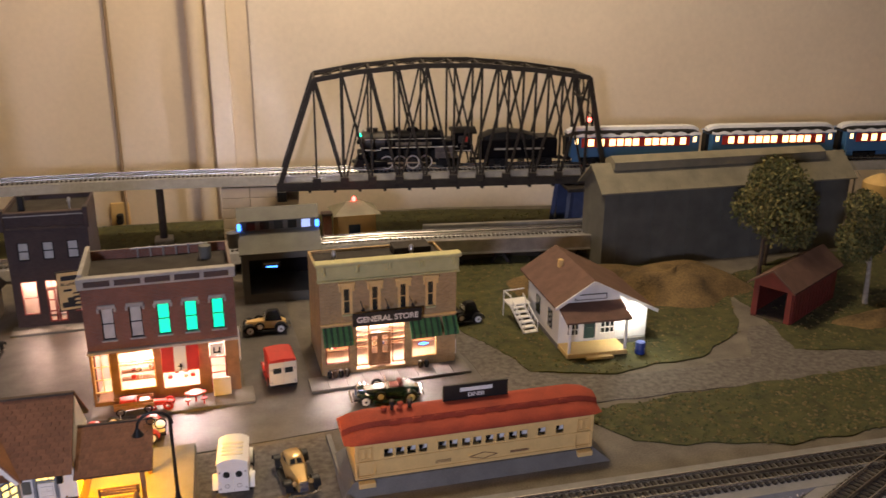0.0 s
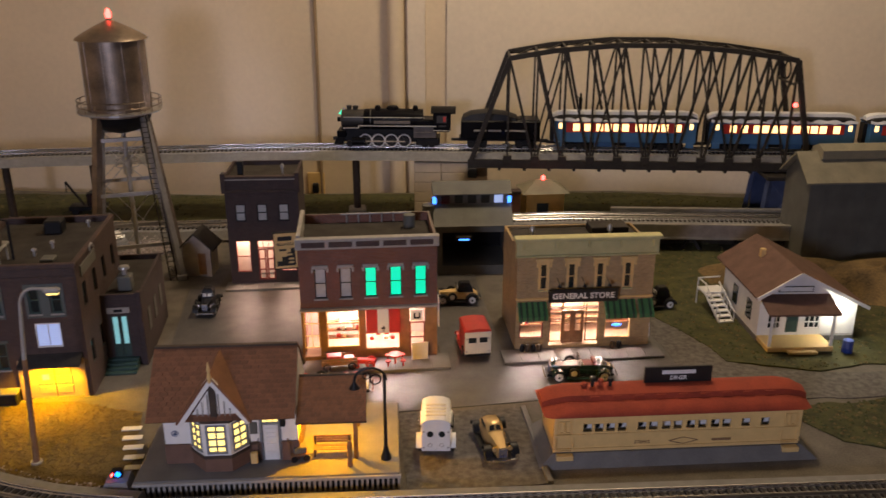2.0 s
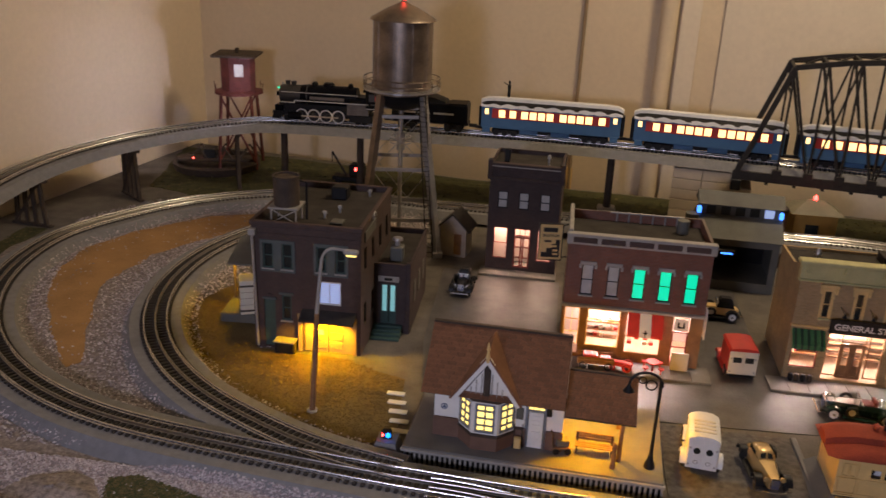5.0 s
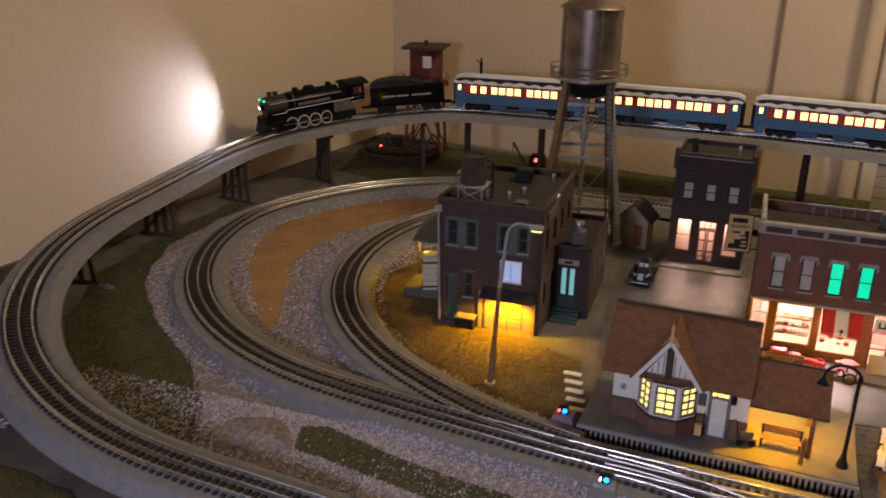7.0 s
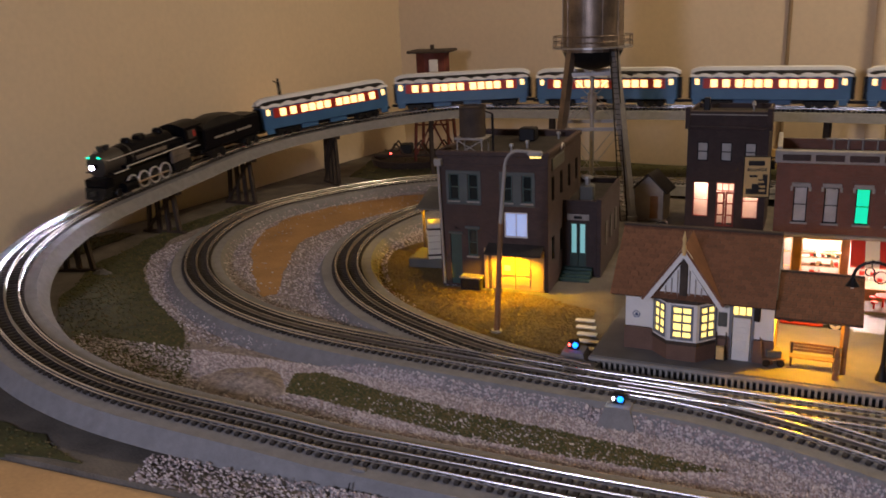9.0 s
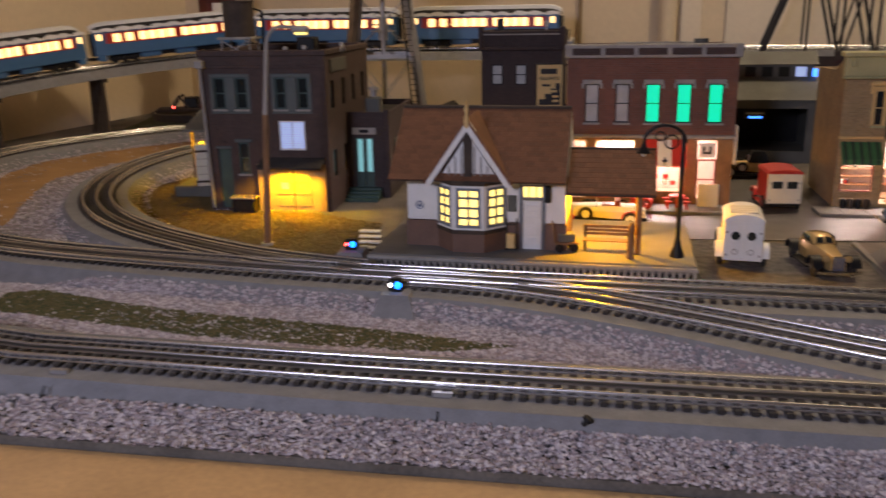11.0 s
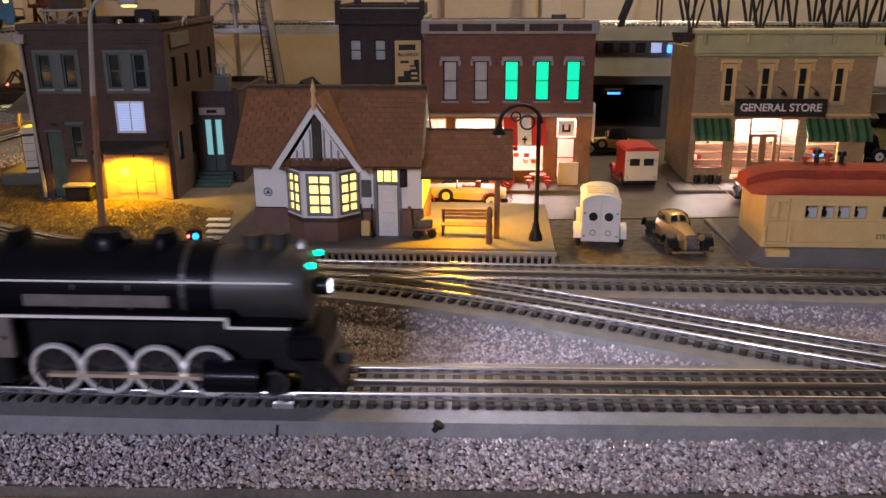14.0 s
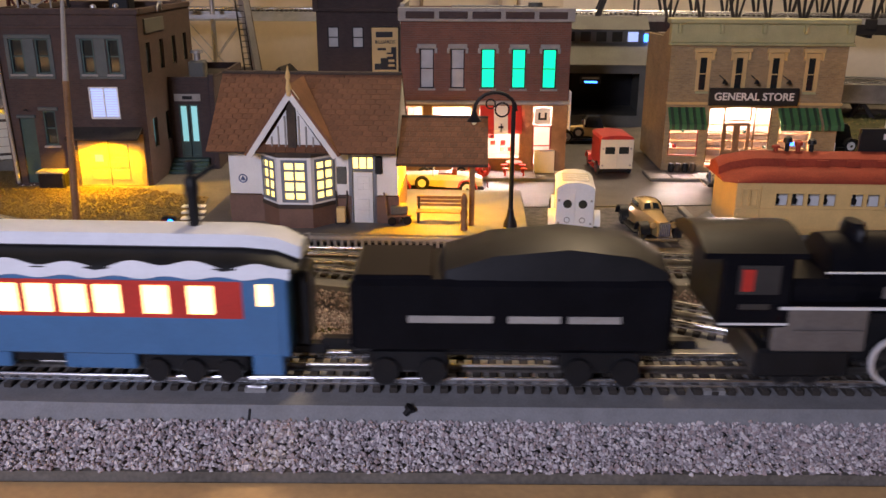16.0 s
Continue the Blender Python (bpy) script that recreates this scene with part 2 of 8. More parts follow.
# ---- mesh building ----
class G:
    """Collects faces of one mesh."""

    def __init__(self):
        self.v, self.f = [], []

    def add(self, verts, faces):
        n = len(self.v)
        self.v += [tuple(p) for p in verts]
        self.f += [tuple(n + i for i in f) for f in faces]
        return self

    def box(self, x0, x1, y0, y1, z0, z1, m=None):
        vs = [(x, y, z) for z in (z0, z1) for y in (y0, y1) for x in (x0, x1)]
        if m is not None:
            vs = [m @ Vector(p) for p in vs]
        return self.add(vs, [(0, 2, 3, 1), (4, 5, 7, 6), (0, 1, 5, 4), (2, 6, 7, 3), (0, 4, 6, 2), (1, 3, 7, 5)])

    def cbox(self, x0, x1, y0, y1, z0, z1, c):
        """A box with chamfered edges all round."""
        cx, cy, cz = (x0 + x1) / 2, (y0 + y1) / 2, (z0 + z1) / 2
        hx, hy, hz = (x1 - x0) / 2, (y1 - y0) / 2, (z1 - z0) / 2
        vs, at = [], {}
        for sx in (-1, 1):
            for sy in (-1, 1):
                for sz in (-1, 1):
                    for k in range(3):
                        d = [c if k != j else 0 for j in range(3)]
                        at[sx, sy, sz, k] = len(vs)
                        vs.append((cx + sx * (hx - d[0]), cy + sy * (hy - d[1]), cz + sz * (hz - d[2])))
        fs = []
        for k in range(3):
            i, j = (k + 1) % 3, (k + 2) % 3
            for s in (-1, 1):
                q = []
                for a, b in ((-1, -1), (1, -1), (1, 1), (-1, 1)):
                    key = [0, 0, 0]
                    key[k], key[i], key[j] = s, a, b
                    q.append(at[(*key, k)])
                fs.append(tuple(q if s > 0 else q[::-1]))
            for a in (-1, 1):
                for b in (-1, 1):
                    q = []
                    for s, w in ((-1, i), (1, i), (1, j), (-1, j)):
                        key = [0, 0, 0]
                        key[k], key[i], key[j] = s, a, b
                        q.append(at[(*key, w)])
                    fs.append(tuple(q))
        for sx in (-1, 1):
            for sy in (-1, 1):
                for sz in (-1, 1):
                    fs.append(tuple(at[sx, sy, sz, k] for k in range(3)))
        return self.add(vs, fs)

    def cyl(self, p0, p1, r0, r1=None, n=10, caps=True):
        r1 = r0 if r1 is None else r1
        p0, p1 = Vector(p0), Vector(p1)
        q = (p1 - p0).to_track_quat("Z", "Y")
        vs = []
        for p, r in ((p0, r0), (p1, r1)):
            vs += [p + q @ Vector((r * math.cos(2 * math.pi * i / n), r * math.sin(2 * math.pi * i / n), 0)) for i in range(n)]
        fs = [(i, (i + 1) % n, n + (i + 1) % n, n + i) for i in range(n)]
        if caps:
            fs += [tuple(range(n))[::-1], tuple(range(n, 2 * n))]
        return self.add(vs, fs)

    def beam(self, p0, p1, w, h=None):
        """A square bar from point to point."""
        h = h or w
        p0, p1 = Vector(p0), Vector(p1)
        d = (p1 - p0)
        q = d.to_track_quat("Y", "Z")
        m = Matrix.LocRotScale(p0, q, None)
        return self.box(-w / 2, w / 2, 0, d.length, -h / 2, h / 2, m)

    def lathe(self, prof, at=(0, 0, 0), axis="z", n=14):
        vs = []
        for r, h in prof:
            for i in range(n):
                a, b = r * math.cos(2 * math.pi * i / n), r * math.sin(2 * math.pi * i / n)
                p = (a, b, h) if axis == "z" else (h, a, b) if axis == "x" else (b, h, a)
                vs.append((p[0] + at[0], p[1] + at[1], p[2] + at[2]))
        fs = []
        for k in range(len(prof) - 1):
            fs += [(k * n + i, k * n + (i + 1) % n, (k + 1) * n + (i + 1) % n, (k + 1) * n + i) for i in range(n)]
        fs += [tuple(range(n))[::-1], tuple(range((len(prof) - 1) * n, len(prof) * n))]
        return self.add(vs, fs)

    def prism(self, poly, a0, a1, axis="x"):
        """A polygon pushed along an axis. Points are the other two coordinates in order."""
        n = len(poly)

        def place(p, a):
            return (a, *p) if axis == "x" else (p[0], a, p[1]) if axis == "y" else (*p, a)

        vs = [place(p, a0) for p in poly] + [place(p, a1) for p in poly]
        fs = [(i, (i + 1) % n, n + (i + 1) % n, n + i) for i in range(n)] + [tuple(range(n))[::-1], tuple(range(n, 2 * n))]
        return self.add(vs, fs)

    def loft(self, rings, caps=True):
        n = len(rings[0])
        vs = [p for r in rings for p in r]
        fs = []
        for k in range(len(rings) - 1):
            fs += [(k * n + i, k * n + (i + 1) % n, (k + 1) * n + (i + 1) % n, (k + 1) * n + i) for i in range(n)]
        if caps:
            fs += [tuple(range(n))[::-1], tuple(range((len(rings) - 1) * n, len(rings) * n))]
        return self.add(vs, fs)

    def sweep(self, pts, sect, closed=True):
        """A section (side, up) carried along points (x, y, z)."""
        rings = []
        for i, p in enumerate(pts):
            a, b = pts[max(0, i - 1)], pts[min(len(pts) - 1, i + 1)]
            d = math.hypot(b[0] - a[0], b[1] - a[1]) or 1
            nx, ny = -(b[1] - a[1]) / d, (b[0] - a[0]) / d
            rings.append([(p[0] + s * nx, p[1] + s * ny, p[2] + u) for s, u in sect])
        return self.loft(rings)

    def torus(self, at, R, r, axis="y", n=18, k=6, arc=1.0):
        rings = []
        for i in range(n if arc >= 1 else n + 1):
            a = 2 * math.pi * arc * i / n
            ring = []
            for j in range(k):
                b = 2 * math.pi * j / k
                u, w = (R + r * math.cos(b)), r * math.sin(b)
                p = (u * math.cos(a), w, u * math.sin(a)) if axis == "y" else (u * math.cos(a), u * math.sin(a), w) if axis == "z" else (w, u * math.cos(a), u * math.sin(a))
                ring.append((p[0] + at[0], p[1] + at[1], p[2] + at[2]))
            rings.append(ring)
        if arc >= 1:
            rings.append(rings[0])
        return self.loft(rings, arc < 1)

    def mesh(self, name, material, smooth=False):
        me = bpy.data.meshes.new(name)
        me.from_pydata(self.v, [], self.f)
        me.materials.append(material)
        if smooth:
            me.shade_smooth()
            me.set_sharp_from_angle(angle=radians(40))
        return me


def fixed(me):
    bm = bmesh.new()
    bm.from_mesh(me)
    bmesh.ops.recalc_face_normals(bm, faces=bm.faces)
    bm.to_mesh(me)
    bm.free()
    return me


def part(name, g, material, parent=None, label="", smooth=False, at=None):
    ob = new(name, fixed(g.mesh(name, material, smooth)))
    ob.parent = parent
    if at is not None:
        ob.location = at
    if label:
        tagged(ob, label)
    return ob


def thing(name, x, y, z, rz=0.0, label="", category="", group=""):
    ob = new(name)
    ob.empty_display_size = 0.01
    ob.matrix_basis = pose(x, y, z, 0, 0, rz)
    return tagged(ob, label, category, group)


def setting(name, g, material, label="", smooth=False):
    ob = new(name, fixed(g.mesh(name, material, smooth)))
    return tagged(ob, label, kind="structure")


def lettering(name, text, size, at, rx, rz, material, parent, depth=0.0004):
    """Raised letters in the built-in font, turned into a mesh."""
    cu = bpy.data.curves.new(name, "FONT")
    cu.offset = size * 0.02
    cu.body, cu.size, cu.extrude, cu.align_x, cu.align_y = text, size, depth, "CENTER", "CENTER"
    tmp = new(name, cu)
    bpy.context.view_layer.update()
    me = bpy.data.meshes.new_from_object(tmp.evaluated_get(bpy.context.evaluated_depsgraph_get()))
    bpy.data.objects.remove(tmp)
    me.materials.clear()
    me.materials.append(material)
    ob = new(name, me)
    ob.parent = parent
    ob.matrix_basis = pose(*at, rx, 0, rz)
    return ob


# ---- room ----
def wall_between(name, a, b, z0, z1, thick, material, label):
    d = Vector((b[0] - a[0], b[1] - a[1], 0)).normalized()
    n = Vector((-d.y, d.x, 0)) * thick
    g = G().loft([[(a[0], a[1], z), (b[0], b[1], z), (b[0] + n.x, b[1] + n.y, z), (a[0] + n.x, a[1] + n.y, z)] for z in (z0, z1)])
    return setting(name, g, material, label)


CORNER = (-1.17, 2.27)
BACK_END, LEFT_END = (3.4, 1.63), (-1.75, -1.6)
wall_between("wall_north", (BACK_END[0], BACK_END[1]), CORNER, -0.95, 1.5, -0.1, WALL, "warm beige painted plaster wall behind the layout")
wall_between("wall_west", CORNER, LEFT_END, -0.95, 1.5, -0.1, WALL, "warm beige painted plaster wall beside the loop")
# East and south walls stay unseen; their dark brown cuts the fill light.
wall_between("wall_east", (3.4, -1.6), (3.4, 1.75), -0.95, 1.5, -0.1, DIMWALL, "unseen plain wall closing the room, dark brown to hold down bounced light")
wall_between("wall_south", (-1.85, -1.6), (3.5, -1.6), -0.95, 1.5, -0.1, DIMWALL, "unseen plain wall closing the room, dark brown to hold down bounced light")
# Ceiling never comes into view; greyed so that less light bounces down.
setting("ceiling", G().box(-1.95, 3.6, -1.8, 2.5, 1.5, 1.6), CEILING, "unseen ceiling, grey enough to weaken the bounce of the lamps")
setting("floor", G().box(-1.95, 3.6, -1.8, 2.5, -1.05, -0.95), FLOORM, "dark brown carpeted floor")


def on_back(x):
    return CORNER[1] + (x - CORNER[0]) * (BACK_END[1] - CORNER[1]) / (BACK_END[0] - CORNER[0])


SLOPE = math.degrees(math.atan2(BACK_END[1] - CORNER[1], BACK_END[0] - CORNER[0]))
# a wide paler board with its casing on the back wall, and a thin cable run
board = thing("wall_board", 0.46, on_back(0.46) - 0.004, 0.35, SLOPE, "pale unpainted board fixed to the back wall", "board")
part("panel", G().box(-0.28, 1.6, -0.006, 0.0, -1.2, 1.1), BOARD, board)
casing = thing("wall_casing", 0.062, on_back(0.062) - 0.004, 0.35, SLOPE, "beige vertical pipe casing on the back wall", "pipe casing")
part("post", G().cyl((0, -0.02, -1.2), (0, -0.02, 1.1), 0.02, n=14), WALL, casing, smooth=True)
part("edge_strip", G().box(0.028, 0.07, -0.012, 0, -1.2, 1.1), BOARD, casing)
# Cable coloured far darker than the wall to draw a shadow gap.
cable = thing("wall_cable", -0.137, on_back(-0.137) - 0.003, 0.35, SLOPE, "thin cable running down the wall, browned to draw a shadow gap", "cable")
part("cord", G().cyl((0, -0.004, -1.0), (0.012, -0.004, 1.1), 0.0042, n=8), GAPSHADE, cable, smooth=True)
outlet = thing("wall_outlet", -0.148, on_back(-0.148) - 0.003, -0.005, SLOPE, "dark plug in a cream wall outlet", "wall outlet")
part("plate", G().cbox(-0.022, 0.022, -0.006, 0, -0.04, 0.04, 0.002), CREAM, outlet)
part("plug", G().cbox(-0.008, 0.008, -0.02, -0.006, -0.012, 0.014, 0.003), BLACK, outlet)

# ---- benchwork ----
TABLE = [(-1.425, 0.497), (3.2, 0.497), (3.2, 1.60), (1.6, 1.80), (0.6, 2.0), (0.0, 2.035), (-0.4, 2.06), (-1.17, 2.2), (-1.215, 1.9)]
setting("layout_table", G().prism(TABLE, -0.05, 0.0, "z"), EARTH, "brown scenery board of the model railway")
setting("table_edge", G().cbox(-1.425, 3.2, 0.437, 0.497, -0.045, -0.005, 0.002), PINE, "bare pine plank along the front of the layout")
peg = thing("edge_peg", -0.378, 0.434, -0.06, 0, "dark stained peg on the plank's front", "peg")
part("peg", G().cyl((0, -0.004, 0), (0, -0.004, 0.052), 0.003, n=8), BLACK, peg)
for px in (-0.07, -0.034):
    seam = thing("edge_clip", px, 0.4365, -0.05, 0, "dark clip on the plank's front", "clip")
    part("clip", G().box(-0.002, 0.002, -0.003, 0.012, 0, 0.0465), BLACK if px < -0.05 else GREYTRIM, seam)
setting("lower_shelf", G().box(-1.3, 3.2, 0.05, 0.43, -0.12, -0.10), GREYTRIM, "grey shelf below the plank")
for lx in (-1.1, 0.9, 3.0):
    setting("table_leg", G().box(lx, lx + 0.08, 0.5, 0.58, -0.95, -0.05), PINE, "pine table leg")
    setting("table_leg", G().box(lx, lx + 0.08, 1.3, 1.38, -0.95, -0.05), PINE, "pine table leg")


def noisy_outline(pts, step=0.012, amp=0.006):
    out = []
    for i, a in enumerate(pts):
        b = pts[(i + 1) % len(pts)]
        n = max(1, int(math.hypot(b[0] - a[0], b[1] - a[1]) / step))
        for k in range(n):
            x, y = a[0] + (b[0] - a[0]) * k / n, a[1] + (b[1] - a[1]) * k / n
            v = noise.noise_vector(Vector((x * 22, y * 22, i * 0.0)))
            out.append((x + amp * v.x, y + amp * v.y))
    return out


def patch(name, pts, z, material, label, amp=0.006):
    ob = setting(name, G().prism(noisy_outline(pts, amp=amp), -0.003, 0.0003 + z * 0.5, "z"), material, label)
    return ob


def inside(pts, x, y):
    c = False
    for i in range(len(pts)):
        (x0, y0), (x1, y1) = pts[i], pts[i - 1]
        if (y0 > y) != (y1 > y) and x < (x1 - x0) * (y - y0) / (y1 - y0) + x0:
            c = not c
    return c


FRONT_GRASS = [(-0.615, 0.735), (-0.583, 0.746), (-0.50, 0.722), (-0.41, 0.706), (-0.30, 0.695), (-0.22, 0.682), (-0.15, 0.668), (-0.20, 0.652), (-0.30, 0.652), (-0.40, 0.658), (-0.50, 0.676), (-0.565, 0.687), (-0.60, 0.69)]
LEFT_GRASS = [(-1.20, 1.22), (-1.17, 1.02), (-1.09, 0.86), (-0.96, 0.735), (-0.86, 0.675), (-0.75, 0.635), (-0.70, 0.64), (-0.72, 0.68), (-0.765, 0.75), (-0.845, 0.825), (-0.957, 0.905), (-1.046, 0.994), (-1.113, 1.085), (-1.15, 1.19), (-1.15, 1.45), (-1.19, 1.45)]
DEPOT_GRASS = [(0.42, 1.33), (0.5, 1.09), (0.6, 1.045), (0.78, 1.06), (0.9, 1.12), (1.0, 1.3), (0.9, 1.55), (0.6, 1.6), (0.4, 1.55)]
ROADSIDE = [(0.50, 0.955), (0.56, 0.86), (0.75, 0.80), (1.1, 0.80), (1.6, 0.83), (1.6, 0.955), (1.1, 0.955), (0.8, 0.955)]
LOOP_GRASS = [(-0.70, 1.10), (-0.62, 0.98), (-0.53, 0.925), (-0.44, 0.885), (-0.34, 0.865), (-0.325, 0.92), (-0.34, 1.02), (-0.42, 1.06), (-0.57, 1.066), (-0.58, 1.30), (-0.68, 1.30), (-0.72, 1.20)]
SANDY = [(-1.01, 1.27), (-0.955, 1.15), (-0.876, 1.04), (-0.80, 0.95), (-0.79, 0.97), (-0.81, 1.016), (-0.86, 1.12), (-0.88, 1.16), (-0.905, 1.25), (-0.885, 1.38), (-0.83, 1.48), (-0.72, 1.60), (-0.55, 1.66), (-0.5, 1.70), (-0.7, 1.70), (-0.88, 1.61), (-0.98, 1.48), (-1.02, 1.38)]
GRAVEL_BANK = [(-1.15, 1.40), (-1.15, 1.19), (-1.113, 1.085), (-1.046, 0.994), (-0.957, 0.905), (-0.845, 0.825), (-0.765, 0.75), (-0.72, 0.68), (-0.66, 0.645), (-0.3, 0.615), (0.3, 0.615), (0.9, 0.615), (0.9, 0.72), (-0.3, 0.76), (-0.42, 0.85), (-0.55, 0.90), (-0.70, 1.06), (-0.745, 1.25), (-0.72, 1.42), (-0.60, 1.56), (-0.42, 1.66), (-0.45, 1.74), (-0.75, 1.74), (-0.95, 1.60)]
CORNER_GRASS = [(-1.34, 0.98), (-1.40, 0.50), (-1.10, 0.499), (-0.80, 0.499), (-0.70, 0.505), (-0.78, 0.535), (-0.90, 0.545), (-1.0, 0.60), (-1.10, 0.70), (-1.20, 0.86), (-1.245, 1.02), (-1.25, 1.2), (-1.29, 1.2)]
BACK_GRASS = [(-1.18, 2.15), (-1.1, 1.78), (-0.9, 1.72), (-0.62, 1.83), (-0.3, 1.76), (0.05, 1.70), (0.6, 1.75), (1.4, 1.55), (1.5, 1.75), (0.6, 1.98), (0.0, 2.025), (-0.4, 2.05)]
COVER_GRASS = [(0.95, 1.04), (1.1, 0.995), (1.6, 1.02), (1.8, 1.3), (1.3, 1.45), (1.0, 1.35), (0.98, 1.15)]
for pts, z, m, name, label in (
    (GRAVEL_BANK, 0.0002, GRAVEL, "gravel_ground", "grey-pink fine crushed stone ground round the loops"),
    (FRONT_GRASS, 0.001, GRASS, "grass_verge", "olive flock grass strip between the tracks"),
    (LEFT_GRASS, 0.002, GRASS, "grass_verge", "dark olive flock grass inside the outer loop"),
    (DEPOT_GRASS, 0.004, GRASS, "grass_yard", "olive flock grass round the white depot"),
    (ROADSIDE, 0.003, GRASS, "grass_verge", "olive flock grass between road and tracks"),
    (LOOP_GRASS, 0.002, OCHRE, "grass_yard", "yellow-lit flock ground before the brick warehouse"),
    (SANDY, 0.001, SAND, "sandy_ground", "ochre painted earth between the loops"),
    (CORNER_GRASS, 0.002, GRASS, "grass_verge", "dark olive flock grass at the corner of the table"),
    (BACK_GRASS, 0.002, GRASS, "grass_verge", "dark flock grass along the back of the table"),
    (COVER_GRASS, 0.003, GRASS, "grass_yard", "dark flock grass beside the covered bridge"),
):
    patch(name, pts, z, m, label, 0.010)

# streets: main street runs along x, side streets lead back
STREET = [(-0.31, 1.0), (-0.02, 0.99), (0.17, 1.0), (0.5, 1.03), (0.52, 1.075), (0.44, 1.10), (0.44, 1.5), (0.42, 1.6), (0.41, 1.5), (0.405, 1.108), (0.17, 1.108), (0.17, 1.5), (0.075, 1.5), (0.075, 1.102), (-0.135, 1.102), (-0.138, 1.43), (-0.35, 1.45), (-0.335, 1.15)]
patch("street", STREET, 0.0015, ASPHALT, "dark grey model street, worn and glossy under the shop light", 0.001)
ROAD = [(0.42, 1.00), (0.5, 0.975), (0.8, 0.955), (1.1, 0.95), (1.7, 0.95), (1.7, 0.995), (1.1, 0.995), (0.96, 1.03), (1.02, 1.13), (0.93, 1.14), (0.86, 1.04), (0.7, 1.03), (0.55, 1.05), (0.50, 1.09), (0.45, 1.4), (0.41, 1.4), (0.42, 1.1)]
patch("gravel_road", ROAD, 0.0022, LOT, "pale gravel country road", 0.006)
patch("parking_lot", [(0.002, 0.815), (0.165, 0.815), (0.165, 0.985), (0.002, 0.985)], 0.0025, LOT, "dark fine-gravel parking lot beside the station", 0.002)


def sidewalk(name, x0, x1, y0, y1, label):
    """Slabs along a kerb."""
    ob = setting(name, G().cbox(x0, x1, y0, y1, -0.002, 0.0038, 0.0008), WALK, label)
    n = max(1, round((x1 - x0) / 0.026))
    me = G().cbox(0, (x1 - x0) / n - 0.0007, 0, y1 - y0 - 0.0016, 0, 0.001, 0.0003).mesh("slab", WALK)
    for i in range(n):
        s = new("slab", me)
        s.parent, s.location = ob, (x0 + (x1 - x0) * i / n + 0.0003, y0 + 0.0008, 0.0036)
    return ob


sidewalk("pavement", -0.135, 0.085, 1.102, 1.15, "grey concrete pavement before the corner shop")
sidewalk("pavement", 0.165, 0.41, 1.106, 1.15, "grey concrete pavement before the general store")
sidewalk("pavement", -0.285, -0.145, 1.43, 1.47, "grey concrete pavement before the dark brick hall")
setting("kerb", G().cbox(0.165, 0.172, 0.815, 0.985, -0.002, 0.005, 0.0008), WALK, "grey kerb beside the parking lot")


# ---- tracks ----
def arc(cx, cy, r, a0, a1, n=30):
    return [(cx + r * math.cos(radians(a0 + (a1 - a0) * i / n)), cy + r * math.sin(radians(a0 + (a1 - a0) * i / n))) for i in range(n + 1)]


def resample(pts, step):
    """Evenly spaced points along a line of points."""
    p = np.array(pts, float)
    s = np.r_[0, np.cumsum(np.hypot(*np.diff(p[:, :2], axis=0).T))]
    n = max(2, int(round(s[-1] / step)) + 1)
    u = np.linspace(0, s[-1], n)
    return [tuple(float(np.interp(v, s, p[:, k])) for k in range(p.shape[1])) for v in u]


BACK_LINE = [(3.3, 1.37), (-0.1, 1.88), (-0.35, 1.885), (-0.708, 1.88)]


def smoothed(pts, rounds=60):
    p = np.array(resample(pts, 0.03))
    for _ in range(rounds):
        p[1:-1] = (p[:-2] + 2 * p[1:-1] + p[2:]) / 4
    return [tuple(q) for q in p]


OUTER_XY = smoothed(BACK_LINE, 30)[:-1] + arc(-0.708, 1.392, 0.488, 90, 180) + arc(-0.666, 1.111, 0.530, 180, 268, 30) + smoothed([(-0.64, 0.5805), (-0.55, 0.582), (-0.45, 0.5805), (-0.25, 0.573), (0.0, 0.571), (0.2, 0.571)], 4) + [(2.9, 0.571)]
OUTER_XY = resample(OUTER_XY, 0.01)
LINE = np.array(OUTER_XY)
ALONG = np.r_[0, np.cumsum(np.hypot(*np.diff(LINE, axis=0).T))]
FRONT_AT = float(ALONG[np.argmin(np.hypot(LINE[:, 0] + 0.5, LINE[:, 1] - 0.571))])


def rail_height(s):
    return 0.024 + 0.139 * min(1.0, max(0.0, (FRONT_AT + 0.02 - s) / 1.91))


def line_at(s):
    x, y = float(np.interp(s, ALONG, LINE[:, 0])), float(np.interp(s, ALONG, LINE[:, 1]))
    return Vector((x, y, rail_height(s)))


OUTER = [(x, y, rail_height(s)) for (x, y), s in zip(OUTER_XY, ALONG)]
MID_XY = [(0.875, 1.573), (0.86, 1.575), (0.46, 1.63), (0.0, 1.70), (-0.35, 1.755), (-0.60, 1.785)] + arc(-0.61, 1.335, 0.45, 92, 152, 18) + arc(-0.533, 1.3515, 0.548, 174, 257, 30) + [(-0.594, 0.8075), (-0.5, 0.7955), (-0.40, 0.785), (-0.3, 0.7754), (2.6, 0.64)]
MID_XY = smoothed(MID_XY, 6)
INNER_XY = smoothed(arc(-0.307, 1.2945, 0.478, 118, 248, 50) + [(-0.44, 0.826), (-0.37, 0.804), (-0.30, 0.790)], 3)
CROSS_XY = [(x, 0.571 + 0.194 * (0.5 + 0.5 * math.cos(math.pi * (x + 0.26) / 0.62))) for x in np.linspace(-0.26, 0.36, 40)]
RIGHT_XY = [(x, 0.741 - 0.17 * (0.5 - 0.5 * math.cos(math.pi * (1.02 - x) / 0.62))) for x in np.linspace(0.4, 1.02, 40)]


